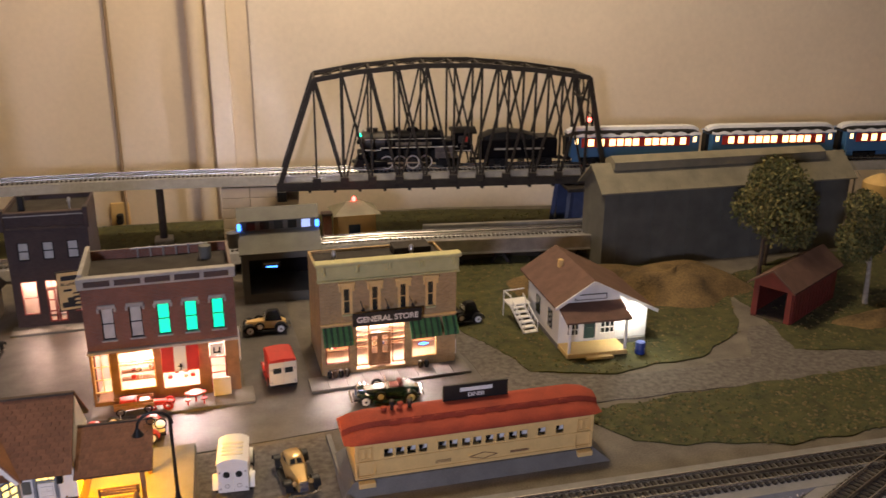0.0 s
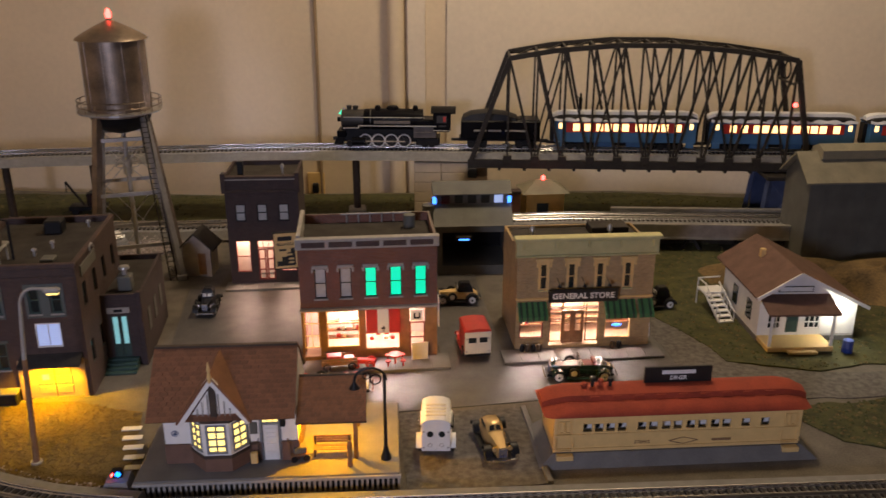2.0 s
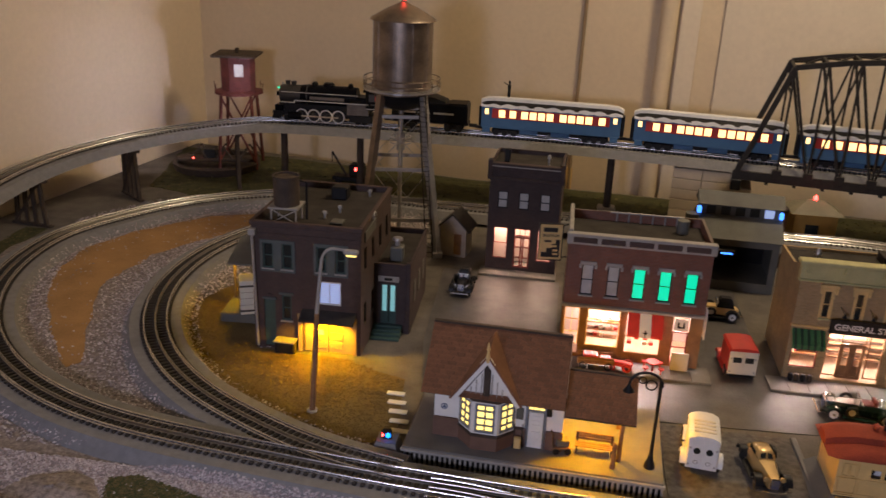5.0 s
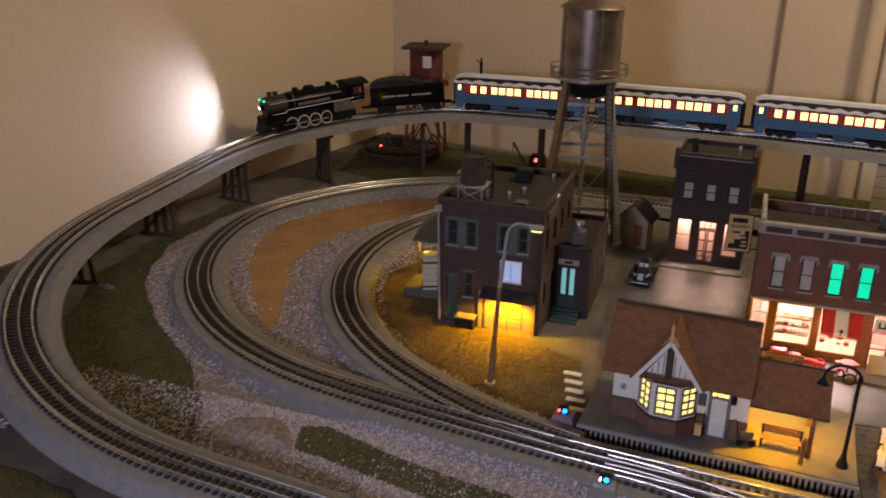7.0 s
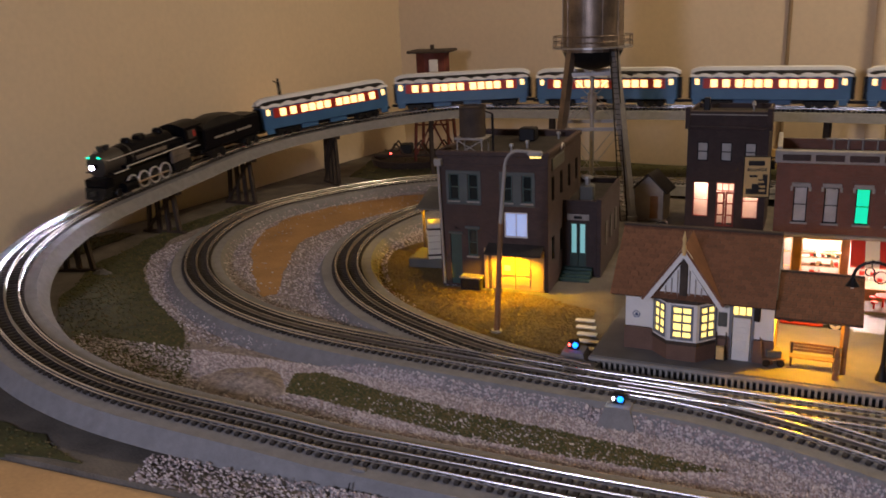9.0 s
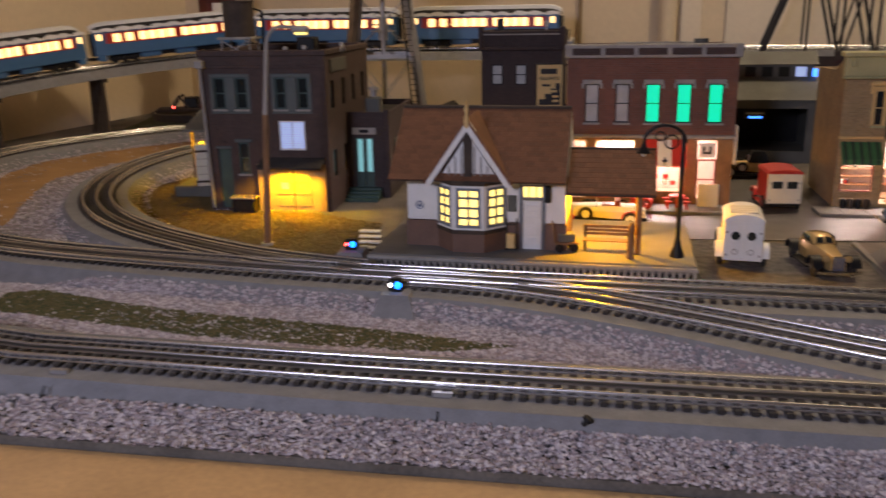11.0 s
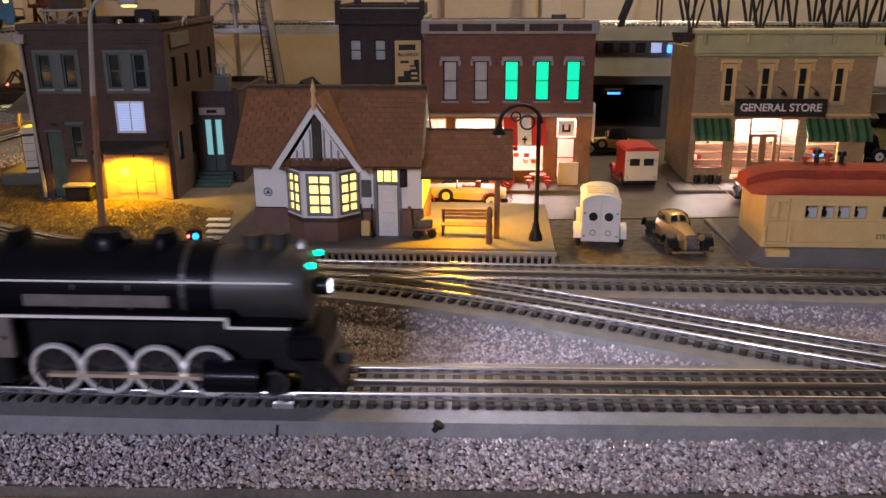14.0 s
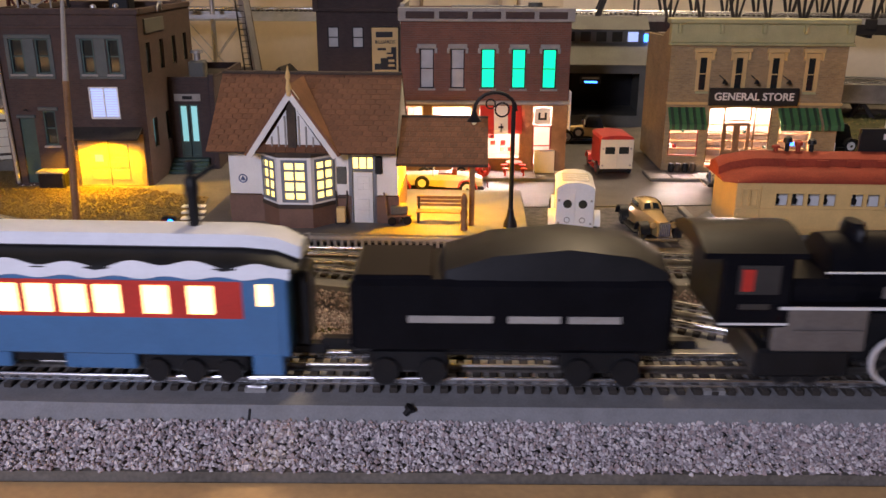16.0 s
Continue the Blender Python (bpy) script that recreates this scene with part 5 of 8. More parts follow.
    rs = part("round_sign", G().torus((0.012, -0.0006, 0.040), 0.0036, 0.0005, "y", 16, 5), BLUESTEEL, t, "small round blue sign")
    part("sign_emblem", G().prism([(0.0098, 0.0385), (0.0142, 0.0385), (0.012, 0.0425)], -0.0012, 0.0, "y"), BLUESTEEL, rs)
    part("wall_lamp", G().cbox(0.132, 0.138, -0.004, 0.004, 0.046, 0.062, 0.001), BLACK, t)
    # canopy to the side
    cx1 = W + 0.080
    c = part("canopy", G().prism([(-0.018, 0.0590), (0.034, 0.0905), (0.075, 0.068), (0.075, 0.066), (0.034, 0.088), (-0.018, 0.0570)], W, cx1, "x"), WOODDARK, t)
    shingle_slope(t, W + 0.001, cx1, (-0.019, 0.0592), (0.034, 0.0912), 9, 13, SHINGLE)
    part("canopy_ridge", G().cbox(W, cx1, 0.032, 0.036, 0.0905, 0.093, 0.0006), WOODDARK, t)
    for x in (cx1 - 0.016,):
        for y in (-0.004, 0.066):
            part("canopy_post", G().cbox(x, x + 0.005, y, y + 0.005, 0, 0.068, 0.0006), WOOD, t)
    part("ceiling_lamp", G().lathe([(0.003, 0), (0.004, 0.0015), (0.002, 0.004)], (W + 0.03, 0.03, 0.078), "z", 10), GLOWYEL, t)
    point_lamp("canopy_lamp", (-0.273 + W + 0.028, 0.872 + 0.022, 0.086), 1.4, (1.0, 0.44, 0.0), 0.004)
    # platform
    p = thing("station_platform", -0.305, 0.838, 0, -2.2, "grey station platform with a notched edge", "platform")
    part("deck", G().cbox(0, 0.30, 0, 0.16, 0.012, 0.020, 0.001), WALK, p)
    part("base", G().box(0.002, 0.298, 0.003, 0.158, 0, 0.012), BLACK, p)
    part("edge_strip", G().cbox(-0.001, 0.301, -0.003, 0.002, 0.015, 0.0185, 0.0006), GREYTRIM, p)
    me = fixed(G().box(0, 0.0025, -0.002, 0.003, 0, 0.0145).mesh("edge_block", GREYTRIM))
    for i in range(50):
        o = new("edge_block", me)
        o.parent, o.location = p, (0.003 + 0.006 * i, 0, 0)
    # furniture on the platform
    b = thing("platform_bench", -0.083, 0.872, 0.02, -3, "timber bench with slatted back on the platform", "bench")
    for z, y in ((0.0095, -0.004), (0.0095, 0.0), (0.0095, 0.004)):
        part("slat", G().box(-0.022, 0.022, y - 0.0016, y + 0.0016, z, z + 0.001), WOOD, b)
    for z in (0.013, 0.0165, 0.020):
        part("back_slat", G().box(-0.022, 0.022, 0.006, 0.0072, z, z + 0.0026), WOOD, b)
    for x in (-0.021, 0.019):
        part("leg", G().box(x, x + 0.002, -0.005, 0.0065, 0, 0.0095).box(x, x + 0.002, 0.0050, 0.0065, 0.0095, 0.022), WOODDARK, b)
    k = thing("luggage_cart", -0.122, 0.868, 0.02, 10, "timber luggage cart with boxes beside the station door", "cart")
    part("bed", G().cbox(-0.010, 0.012, -0.008, 0.008, 0.007, 0.009, 0.0004), WOOD, k)
    part("case", G().cbox(-0.006, 0.009, -0.006, 0.006, 0.009, 0.017, 0.0008), SHEDGREY, k)
    part("handle", G().beam((-0.010, -0.006, 0.009), (-0.012, -0.006, 0.028), 0.0012).beam((-0.010, 0.006, 0.009), (-0.012, 0.006, 0.028), 0.0012).beam((-0.012, -0.006, 0.028), (-0.012, 0.006, 0.028), 0.0012), WOOD, k)
    for x in (-0.006, 0.008):
        for y in (-0.008, 0.008):
            part("wheel", G().cyl((x, y - 0.0006, 0.004), (x, y + 0.0006, 0.004), 0.004, n=12), BLACK, k)
    h = thing("hand_truck", -0.172, 0.862, 0.02, 0, "small hand truck with a pale parcel by the wall", "hand truck")
    part("frame", G().beam((-0.004, 0, 0.002), (-0.005, 0.005, 0.030), 0.0012).beam((0.004, 0, 0.002), (0.005, 0.005, 0.030), 0.0012).beam((-0.005, 0.004, 0.024), (0.005, 0.004, 0.024), 0.0012), WOODDARK, h)
    part("parcel", G().cbox(-0.004, 0.004, -0.006, 0.0, 0.003, 0.017, 0.0008), CREAM, h)
    for x in (-0.005, 0.005):
        part("wheel", G().cyl((x - 0.0006, 0, 0.003), (x + 0.0006, 0, 0.003), 0.003, n=10), BLACK, h)
    pole = thing("carved_post", -0.062, 0.846, 0.02, 0, "turned timber post on the platform", "post")
    part("post", G().lathe([(0.003, 0), (0.003, 0.006), (0.0022, 0.008), (0.0034, 0.016), (0.0022, 0.022), (0.0032, 0.026), (0.0026, 0.031), (0.001, 0.034)], (0, 0, 0), "z", 10), WOOD, pole, smooth=True)
    for i in range(5):
        m = thing("crossing_board", -0.318 - 0.006 * i, 0.895 + 0.022 * i, 0.0015, 0, "white painted crossing board on the ground", "crossing board", "crossing boards")
        part("board", G().cbox(-0.012, 0.012, -0.0045, 0.0045, 0, 0.0015, 0.0003), WHITE, m)


def street_lamps():
    c = thing("street_lamp", -0.438, 0.918, 0, 0, "tall street lamp with a curved arm and rusty pole", "street lamp")
    part("pole", G().cyl((0, 0, 0), (0.008, 0, 0.14), 0.0038, 0.0028, 10), WOOD, c, smooth=True)
    part("upper_pole", G().cyl((0.008, 0, 0.14), (0.014, 0, 0.205), 0.0026, 0.002, 10), GREYTRIM, c, smooth=True)
    pts = [(0.014 + 0.016 * (1 - math.cos(a)), 0, 0.205 + 0.022 * math.sin(a)) for a in np.linspace(0, math.pi / 2, 7)]
    part("arm", tube(pts + [(0.048, 0, 0.226)], 0.0018), GREYTRIM, c, smooth=True)
    part("head", G().cbox(0.042, 0.060, -0.004, 0.004, 0.221, 0.2275, 0.002), GREYTRIM, c)
    part("lens", G().cbox(0.045, 0.058, -0.003, 0.003, 0.219, 0.2215, 0.001), GLOWYEL, c)
    part("foot", G().cyl((0, 0, 0), (0, 0, 0.004), 0.007, n=12), GREYTRIM, c)
    s = thing("street_lamp", -0.020, 0.858, 0.02, 0, "black ornamental lamp with a swan-neck arm on the platform", "street lamp")
    part("base", G().lathe([(0.0065, 0), (0.006, 0.004), (0.0035, 0.010), (0.0028, 0.016)], (0, 0, 0), "z", 12), BLACK, s, smooth=True)
    part("pole", G().cyl((0, 0, 0.014), (0, 0, 0.112), 0.0022, 0.0018, 10), BLACK, s, smooth=True)
    pts = [(-0.016 + 0.018 * math.cos(a), 0, 0.104 + 0.016 * math.sin(a)) for a in np.linspace(0, math.pi, 10)]
    part("arm", tube(pts, 0.0016), BLACK, s, smooth=True)
    g = G().torus((-0.010, 0, 0.105), 0.006, 0.0008, "y", 14, 6).torus((-0.020, 0, 0.110), 0.004, 0.0007, "y", 12, 6)
    part("scroll", g, BLACK, s, smooth=True)
    part("shade", G().lathe([(0.0015, 0.104), (0.003, 0.100), (0.0065, 0.095), (0.0055, 0.095)], (-0.034, 0, 0), "z", 14), BLACK, s, smooth=True)
    part("bulb", G().lathe([(0.001, 0.098), (0.003, 0.095), (0.001, 0.092)], (-0.034, 0, 0), "z", 10), WHITE, s, smooth=True)


def switch_lamp(x, y, left, right, label):
    s = thing("switch_lamp", x, y, 0, 0, label, "switch lamp")
    part("motor_box", G().loft([[(-0.016, -0.020, 0), (0.022, -0.020, 0), (0.018, 0.02, 0), (-0.012, 0.02, 0)], [(-0.010, -0.006, 0.018), (0.014, -0.006, 0.018), (0.014, 0.018, 0.018), (-0.010, 0.018, 0.018)]]), ROADBED, s)
    part("lantern", G().cbox(-0.005, 0.007, 0.002, 0.010, 0.018, 0.029, 0.0015), BLACK, s)
    part("lens", G().lathe([(0.0006, -0.002), (0.0013, 0.0), (0.0013, 0.002)], (-0.0030, 0.0, 0.0245), "y", 10), left, s)
    part("lens", G().lathe([(0.0014, -0.002), (0.0030, 0.0), (0.0030, 0.002)], (0.0035, 0.0, 0.0245), "y", 10), right, s)


corner_shop()
general_store()
billiard_hall()
brick_warehouse()
annex()
station()
street_lamps()
switch_lamp(-0.327, 0.848, LEDRED, LEDBLUE, "switch lantern with red and blue lenses beside the track")
switch_lamp(-0.256, 0.731, LEDWHITE, LEDBLUE, "switch lantern with white and blue lenses on a sloped motor box")


# ---- the truss bridge and what carries the upper line ----
def truss_bridge():
    a, b = Vector((0.205, 1.834, 0)), Vector((0.928, 1.726, 0))
    turn = math.degrees(math.atan2(b.y - a.y, b.x - a.x))
    t = thing("truss_bridge", a.x, a.y, 0, turn, "dark steel through-truss railway bridge over the valley", "bridge")
    L, zb, n = (b - a).length, 0.134, 10
    tops = [(0.085, 0.362), (L * 0.24, 0.378), (L * 0.42, 0.390), (L * 0.58, 0.390), (L * 0.76, 0.379), (L - 0.055, 0.362)]

    def top(x):
        return float(np.interp(x, [p[0] for p in tops], [p[1] for p in tops]))

    for y in (-0.056, 0.056):
        tr = part("truss", G().box(0, L, y - 0.004, y + 0.004, zb - 0.006, zb + 0.012), STEEL, t)
        for p, q in zip(tops, tops[1:]):
            part("top_chord", G().beam((p[0], y, p[1]), (q[0], y, q[1]), 0.008, 0.010), STEEL, tr)
        part("end_post", G().beam((0.004, y, zb), (tops[0][0], y, tops[0][1]), 0.009, 0.010), STEEL, tr)
        part("end_post", G().beam((L - 0.004, y, zb), (tops[-1][0], y, tops[-1][1]), 0.009, 0.010), STEEL, tr)
        xs = np.linspace(tops[0][0], tops[-1][0], n + 1)
        for i, x in enumerate(xs):
            x = float(x)
            part("vertical", G().beam((x, y, zb), (x, y, top(x)), 0.004, 0.006), STEEL, tr)
            if i < n:
                u = float(xs[i + 1])
                part("diagonal", G().beam((x, y, zb), (u, y, top(u)), 0.003, 0.0055) if i >= n // 2 else G().beam((u, y, zb), (x, y, top(x)), 0.003, 0.0055), STEEL, tr)
                if i % 2:
                    part("diagonal", G().beam((u, y, zb), (x, y, top(x)), 0.002, 0.004) if i >= n // 2 else G().beam((x, y, zb), (u, y, top(u)), 0.002, 0.004), STEEL, tr)
                part("gusset", G().cbox(x - 0.009, x + 0.009, y - 0.0052, y + 0.0052, zb + 0.004, zb + 0.022, 0.001), STEEL, tr)
    xs = np.linspace(tops[0][0], tops[-1][0], n + 1)
    for i, x in enumerate(xs):
        x = float(x)
        part("top_strut", G().beam((x, -0.056, top(x)), (x, 0.056, top(x)), 0.005), STEEL, t)
        if i < n:
            u = float(xs[i + 1])
            part("top_brace", G().beam((x, -0.056, top(x)), (u, 0.056, top(u)), 0.003).beam((x, 0.056, top(x)), (u, -0.056, top(u)), 0.003), STEEL, t)
    for k, x in enumerate((tops[0][0], tops[-1][0])):
        part("portal_ring", G().torus((x, 0, top(x) - 0.026), 0.018, 0.002, "x", 16, 6).beam((x, -0.056, top(x) - 0.05), (x, 0.056, top(x) - 0.05), 0.004), STEEL, t)
    for i in range(14):
        x = 0.015 + (L - 0.03) * i / 13
        part("floor_beam", G().box(x - 0.003, x + 0.003, -0.056, 0.056, zb - 0.012, zb - 0.002), STEEL, t)
    part("deck", G().box(0, L, -0.03, 0.03, zb - 0.002, zb + 0.002), STEEL, t)
    part("signal_lamp", G().lathe([(0.003, -0.003), (0.005, 0), (0.003, 0.003)], (L - 0.052, -0.064, 0.272), "y", 12), LEDRED, t, "glowing red signal lamp")
    for y in (-0.056, 0.056):
        part("bearing", G().cbox(0.0, 0.02, y - 0.008, y + 0.008, zb - 0.028, zb - 0.006, 0.001), BLACK, t)
    # pale block pier
    p = thing("bridge_pier", 0.148, 1.845, 0, turn, "pale stacked block pier under the bridge end", "pier")
    me = fixed(G().cbox(-0.0295, 0.0295, -0.05, 0.05, 0.0004, 0.0222, 0.001).mesh("block", STONEPIER))
    for r in range(6):
        for i in range(2 if r % 2 else 2):
            o = new("block", me)
            o.parent, o.location = p, (-0.030 + 0.060 * i, 0, 0.0226 * r)
    o = new("block", me)
    o.parent, o.location = p, (0.072, 0, 0.0226 * 3.7)
    # blue steel tower under the far end
    s = thing("steel_pier", 0.875, 1.715, 0, turn, "dark blue steel braced tower under the bridge", "pier")
    for x in (-0.035, 0.045):
        for y in (-0.06, 0.06):
            part("leg", G().beam((x * 1.3, y, 0), (x, y * 0.9, 0.122), 0.010), BLUESTEEL, s)
    for y in (-0.058, 0.058):
        part("brace", G().beam((-0.04, y, 0.01), (0.045, y * 0.95, 0.115), 0.006).beam((0.055, y, 0.01), (-0.035, y * 0.95, 0.115), 0.006), BLUESTEEL, s)
        part("web", G().box(-0.036, 0.046, y * 0.93 - 0.001, y * 0.93 + 0.001, 0.0, 0.118), BLUESTEEL, s)
    part("cap", G().cbox(-0.045, 0.06, -0.066, 0.066, 0.114, 0.123, 0.001), STEEL, s)


def girder_bridge():
    a, b = Vector((0.485, 1.626, 0)), Vector((0.855, 1.574, 0))
    turn = math.degrees(math.atan2(b.y - a.y, b.x - a.x))
    t = thing("girder_bridge", a.x, a.y, 0, turn, "silver plate girder bridge on dark steel legs", "bridge")
    L = (b - a).length
    for y in (-0.057, 0.053):
        part("girder", G().box(0, L, y, y + 0.004, 0.030, 0.057).box(0, L, y - 0.003, y + 0.007, 0.056, 0.059).box(0, L, y - 0.003, y + 0.007, 0.028, 0.031), SILVER, t)
    for x in (0.05, 0.15, 0.25, 0.33):
        for y in (-0.045, 0.045):
            part("leg", G().beam((x - 0.02, y, 0), (x, y * 0.8, 0.030), 0.006).beam((x + 0.02, y, 0), (x, y * 0.8, 0.030), 0.006), STEEL, t)
        part("strut", G().beam((x, -0.045, 0.02), (x, 0.045, 0.02), 0.005), STEEL, t)


def long_shed():
    t = thing("long_shed", 0.812, 1.47, 0, -1.5, "long grey-green shed with a low ridged roof", "shed")
    L, D = 0.58, 0.10
    part("front_wall", G().box(0, L, 0, 0.004, 0, 0.166), SHEDGREY, t)
    part("rear_wall", G().box(0, L, D - 0.004, D, 0, 0.166), SHEDGREY, t)
    for x in (0, L - 0.004):
        part("end_wall", G().prism([(0.004, 0), (D - 0.004, 0), (D - 0.004, 0.166), (D / 2, 0.207), (0.004, 0.166)], x, x + 0.004, "x"), SHEDGREY, t)
    part("roof", G().prism([(-0.008, 0.163), (D / 2, 0.212), (D + 0.008, 0.163), (D + 0.008, 0.160), (D / 2, 0.208), (-0.008, 0.160)], -0.012, L + 0.012, "x"), SHEDROOF, t)
    part("ridge_monitor", G().prism([(D / 2 - 0.022, 0.200), (D / 2 - 0.022, 0.216), (D / 2, 0.226), (D / 2 + 0.022, 0.216), (D / 2 + 0.022, 0.200)], 0.03, L - 0.05, "x"), SHEDROOF, t)
    for i in range(20):
        part("roof_seam", G().prism([(-0.008, 0.1632), (D / 2 - 0.022, 0.1905), (D / 2 - 0.022, 0.1915), (-0.008, 0.1642)], 0.01 + i * 0.031, 0.0115 + i * 0.031, "x"), SHEDROOF, t)
    for i in range(8):
        part("wall_batten", G().box(0.03 + i * 0.08, 0.033 + i * 0.08, -0.0015, 0.0, 0, 0.160), SHEDGREY, t)
    s = thing("storage_silo", 1.46, 1.44, 0, 0, "pale cylindrical silo beside the shed", "silo")
    part("drum", G().lathe([(0.035, 0), (0.035, 0.15), (0.03, 0.155), (0.004, 0.17)], (0, 0, 0), "z", 22), CREAM, s, smooth=True)


def depot():
    t = thing("white_depot", 0.571, 1.146, 0.004, -4, "white clapboard depot with brown roof and lit porch", "depot")
    W, D, H, zp, ax = 0.153, 0.155, 0.060, 0.114, 0.052
    holes = [(0.014, 0.036, 0.018, 0.052), (0.044, 0.064, 0.012, 0.056), (0.072, 0.098, 0.018, 0.052)]
    part("front_wall", facade(0, W, 0.006, H, 0, 0.003, holes), WHITE, t)
    part("front_gable", G().prism([(0, H), (W, H), (W, H + 0.001), (ax, zp - 0.003), (0, 0.079)], 0, 0.003, "y"), WHITE, t)
    part("rear_wall", G().box(0, W, D - 0.003, D, 0.006, H), WHITE, t)
    part("rear_gable", G().prism([(0, H), (W, H), (W, H + 0.001), (ax, zp - 0.003), (0, 0.079)], D - 0.003, D, "y"), WHITE, t)
    sw = facade(0.003, D - 0.003, 0.006, 0.079, 0, 0.003, [(0.03, 0.05, 0.02, 0.052), (0.09, 0.11, 0.02, 0.052)])
    g = G()
    g.v, g.f = [(y, x, z) for x, y, z in sw.v], sw.f
    part("side_wall", g, WHITE, t)
    part("side_wall", G().box(W - 0.003, W, 0.003, D - 0.003, 0.006, H), WHITE, t)
    part("foundation", G().box(-0.001, W + 0.001, -0.001, D + 0.001, -0.004, 0.006), WALK, t)
    for z in np.arange(0.010, H, 0.0045):
        part("clapboard", G().prism([(-0.0009, float(z)), (0, float(z)), (0, float(z) + 0.0042)], 0.0985, W, "x"), WHITE, t)
    for y in (0.03, 0.09):
        part("side_window", G().cbox(-0.0012, 0.0018, y, y + 0.020, 0.02, 0.052, 0.0004), GLASSDARK, t)
    for s in (-1, 1):
        x1, z1 = (W + 0.012, 0.0565) if s > 0 else (-0.012, 0.0735)
        part("roof_slope", G().prism([(ax, zp), (x1, z1), (x1, z1 + 0.003), (ax, zp + 0.004)], -0.014, D + 0.014, "y"), ROOFBROWN, t)
        part("bargeboard", G().beam((ax, -0.0145, zp + 0.001), (x1, -0.0145, z1 + 0.001), 0.002, 0.005), WHITE, t)
    part("chimney", G().cbox(0.030, 0.038, 0.09, 0.098, 0.09, 0.118, 0.0008), CREAM, t)
    part("name_board", G().cbox(0.026, 0.078, -0.002, 0.0, 0.082, 0.090, 0.0004), WHITE, t, "white name board with a dark frame")
    part("board_frame", G().box(0.025, 0.079, -0.0024, -0.0004, 0.0895, 0.0908).box(0.025, 0.079, -0.0024, -0.0004, 0.0812, 0.0825).box(0.025, 0.0263, -0.0024, -0.0004, 0.0812, 0.0908).box(0.0777, 0.079, -0.0024, -0.0004, 0.0812, 0.0908), SHEDGREY, t)
    for h in (holes[0], holes[2]):
        window(t, *h, -0.0004, GLASSDARK, WHITE, 3, 3, 0.0018)
    d = part("door", G().box(0.045, 0.063, 0.0006, 0.0026, 0.008, 0.055), TEAL, t, "dark green door")
    window(d, 0.0475, 0.0605, 0.030, 0.050, -0.0004, GLASSDARK, TEAL, 1, 1, 0.0015)
    # porch
    pr = part("porch_roof", G().prism([(0.002, 0.074), (-0.046, 0.060), (-0.046, 0.063), (0.002, 0.078)], -0.004, 0.106, "x"), ROOFBROWN, t)
    part("porch_deck", G().cbox(0.0, 0.102, -0.044, 0.0, 0.0, 0.008, 0.0006), CREAM, t)
    part("porch_step", G().cbox(0.03, 0.075, -0.054, -0.044, 0.0, 0.004, 0.0005), CREAM, t)
    for x in (0.002, 0.097):
        part("porch_post", G().cbox(x, x + 0.004, -0.042, -0.038, 0.008, 0.0615, 0.0005), WHITE, t)
    part("flood_lamp", G().lathe([(0.002, 0), (0.004, 0.003), (0.002, 0.006)], (0.118, -0.008, 0.060), "z", 10), LEDWHITE, t, "bright white lamp under the eave")
    point_lamp("depot_lamp", (0.571 + 0.118, 1.146 - 0.024, 0.060), 0.16, (1.0, 0.95, 0.78), 0.004)
    # side stairs
    st = thing("depot_stairs", 0.553, 1.215, 0.002, 4, "white timber stairs with railings at the side of the depot", "stairs")
    for i in range(6):
        part("step", G().box(-0.012, 0.012, 0.010 * i, 0.010 * i + 0.009, 0.005 * i, 0.005 * i + 0.002), WHITE, st)
    for x in (-0.0125, 0.0125):
        part("stringer", G().beam((x, 0, 0.001), (x, 0.06, 0.031), 0.0015, 0.003), WHITE, st)
        part("handrail", G().beam((x, 0, 0.018), (x, 0.06, 0.048), 0.0015), WHITE, st)
        for i in range(5):
            part("baluster", G().box(x - 0.0006, x + 0.0006, 0.012 * i, 0.012 * i + 0.0012, 0.006 * i, 0.006 * i + 0.018), WHITE, st)
    part("landing", G().cbox(-0.0135, 0.026, 0.056, 0.085, 0.028, 0.031, 0.0005), WHITE, st)
    part("landing_rail", G().box(-0.0135, -0.012, 0.058, 0.085, 0.046, 0.048).box(-0.0135, 0.026, 0.0835, 0.085, 0.046, 0.048).box(-0.0135, -0.012, 0.0835, 0.085, 0.0, 0.048), WHITE, st)
    b = thing("barrel", 0.692, 1.094, 0.003, 0, "blue drum standing by the depot corner", "barrel")
    part("drum", G().lathe([(0.0075, 0), (0.008, 0.001), (0.0078, 0.007), (0.0083, 0.008), (0.0078, 0.009), (0.008, 0.019), (0.0075, 0.020)], (0, 0, 0), "z", 16), BLUEDRUM, b, smooth=True)


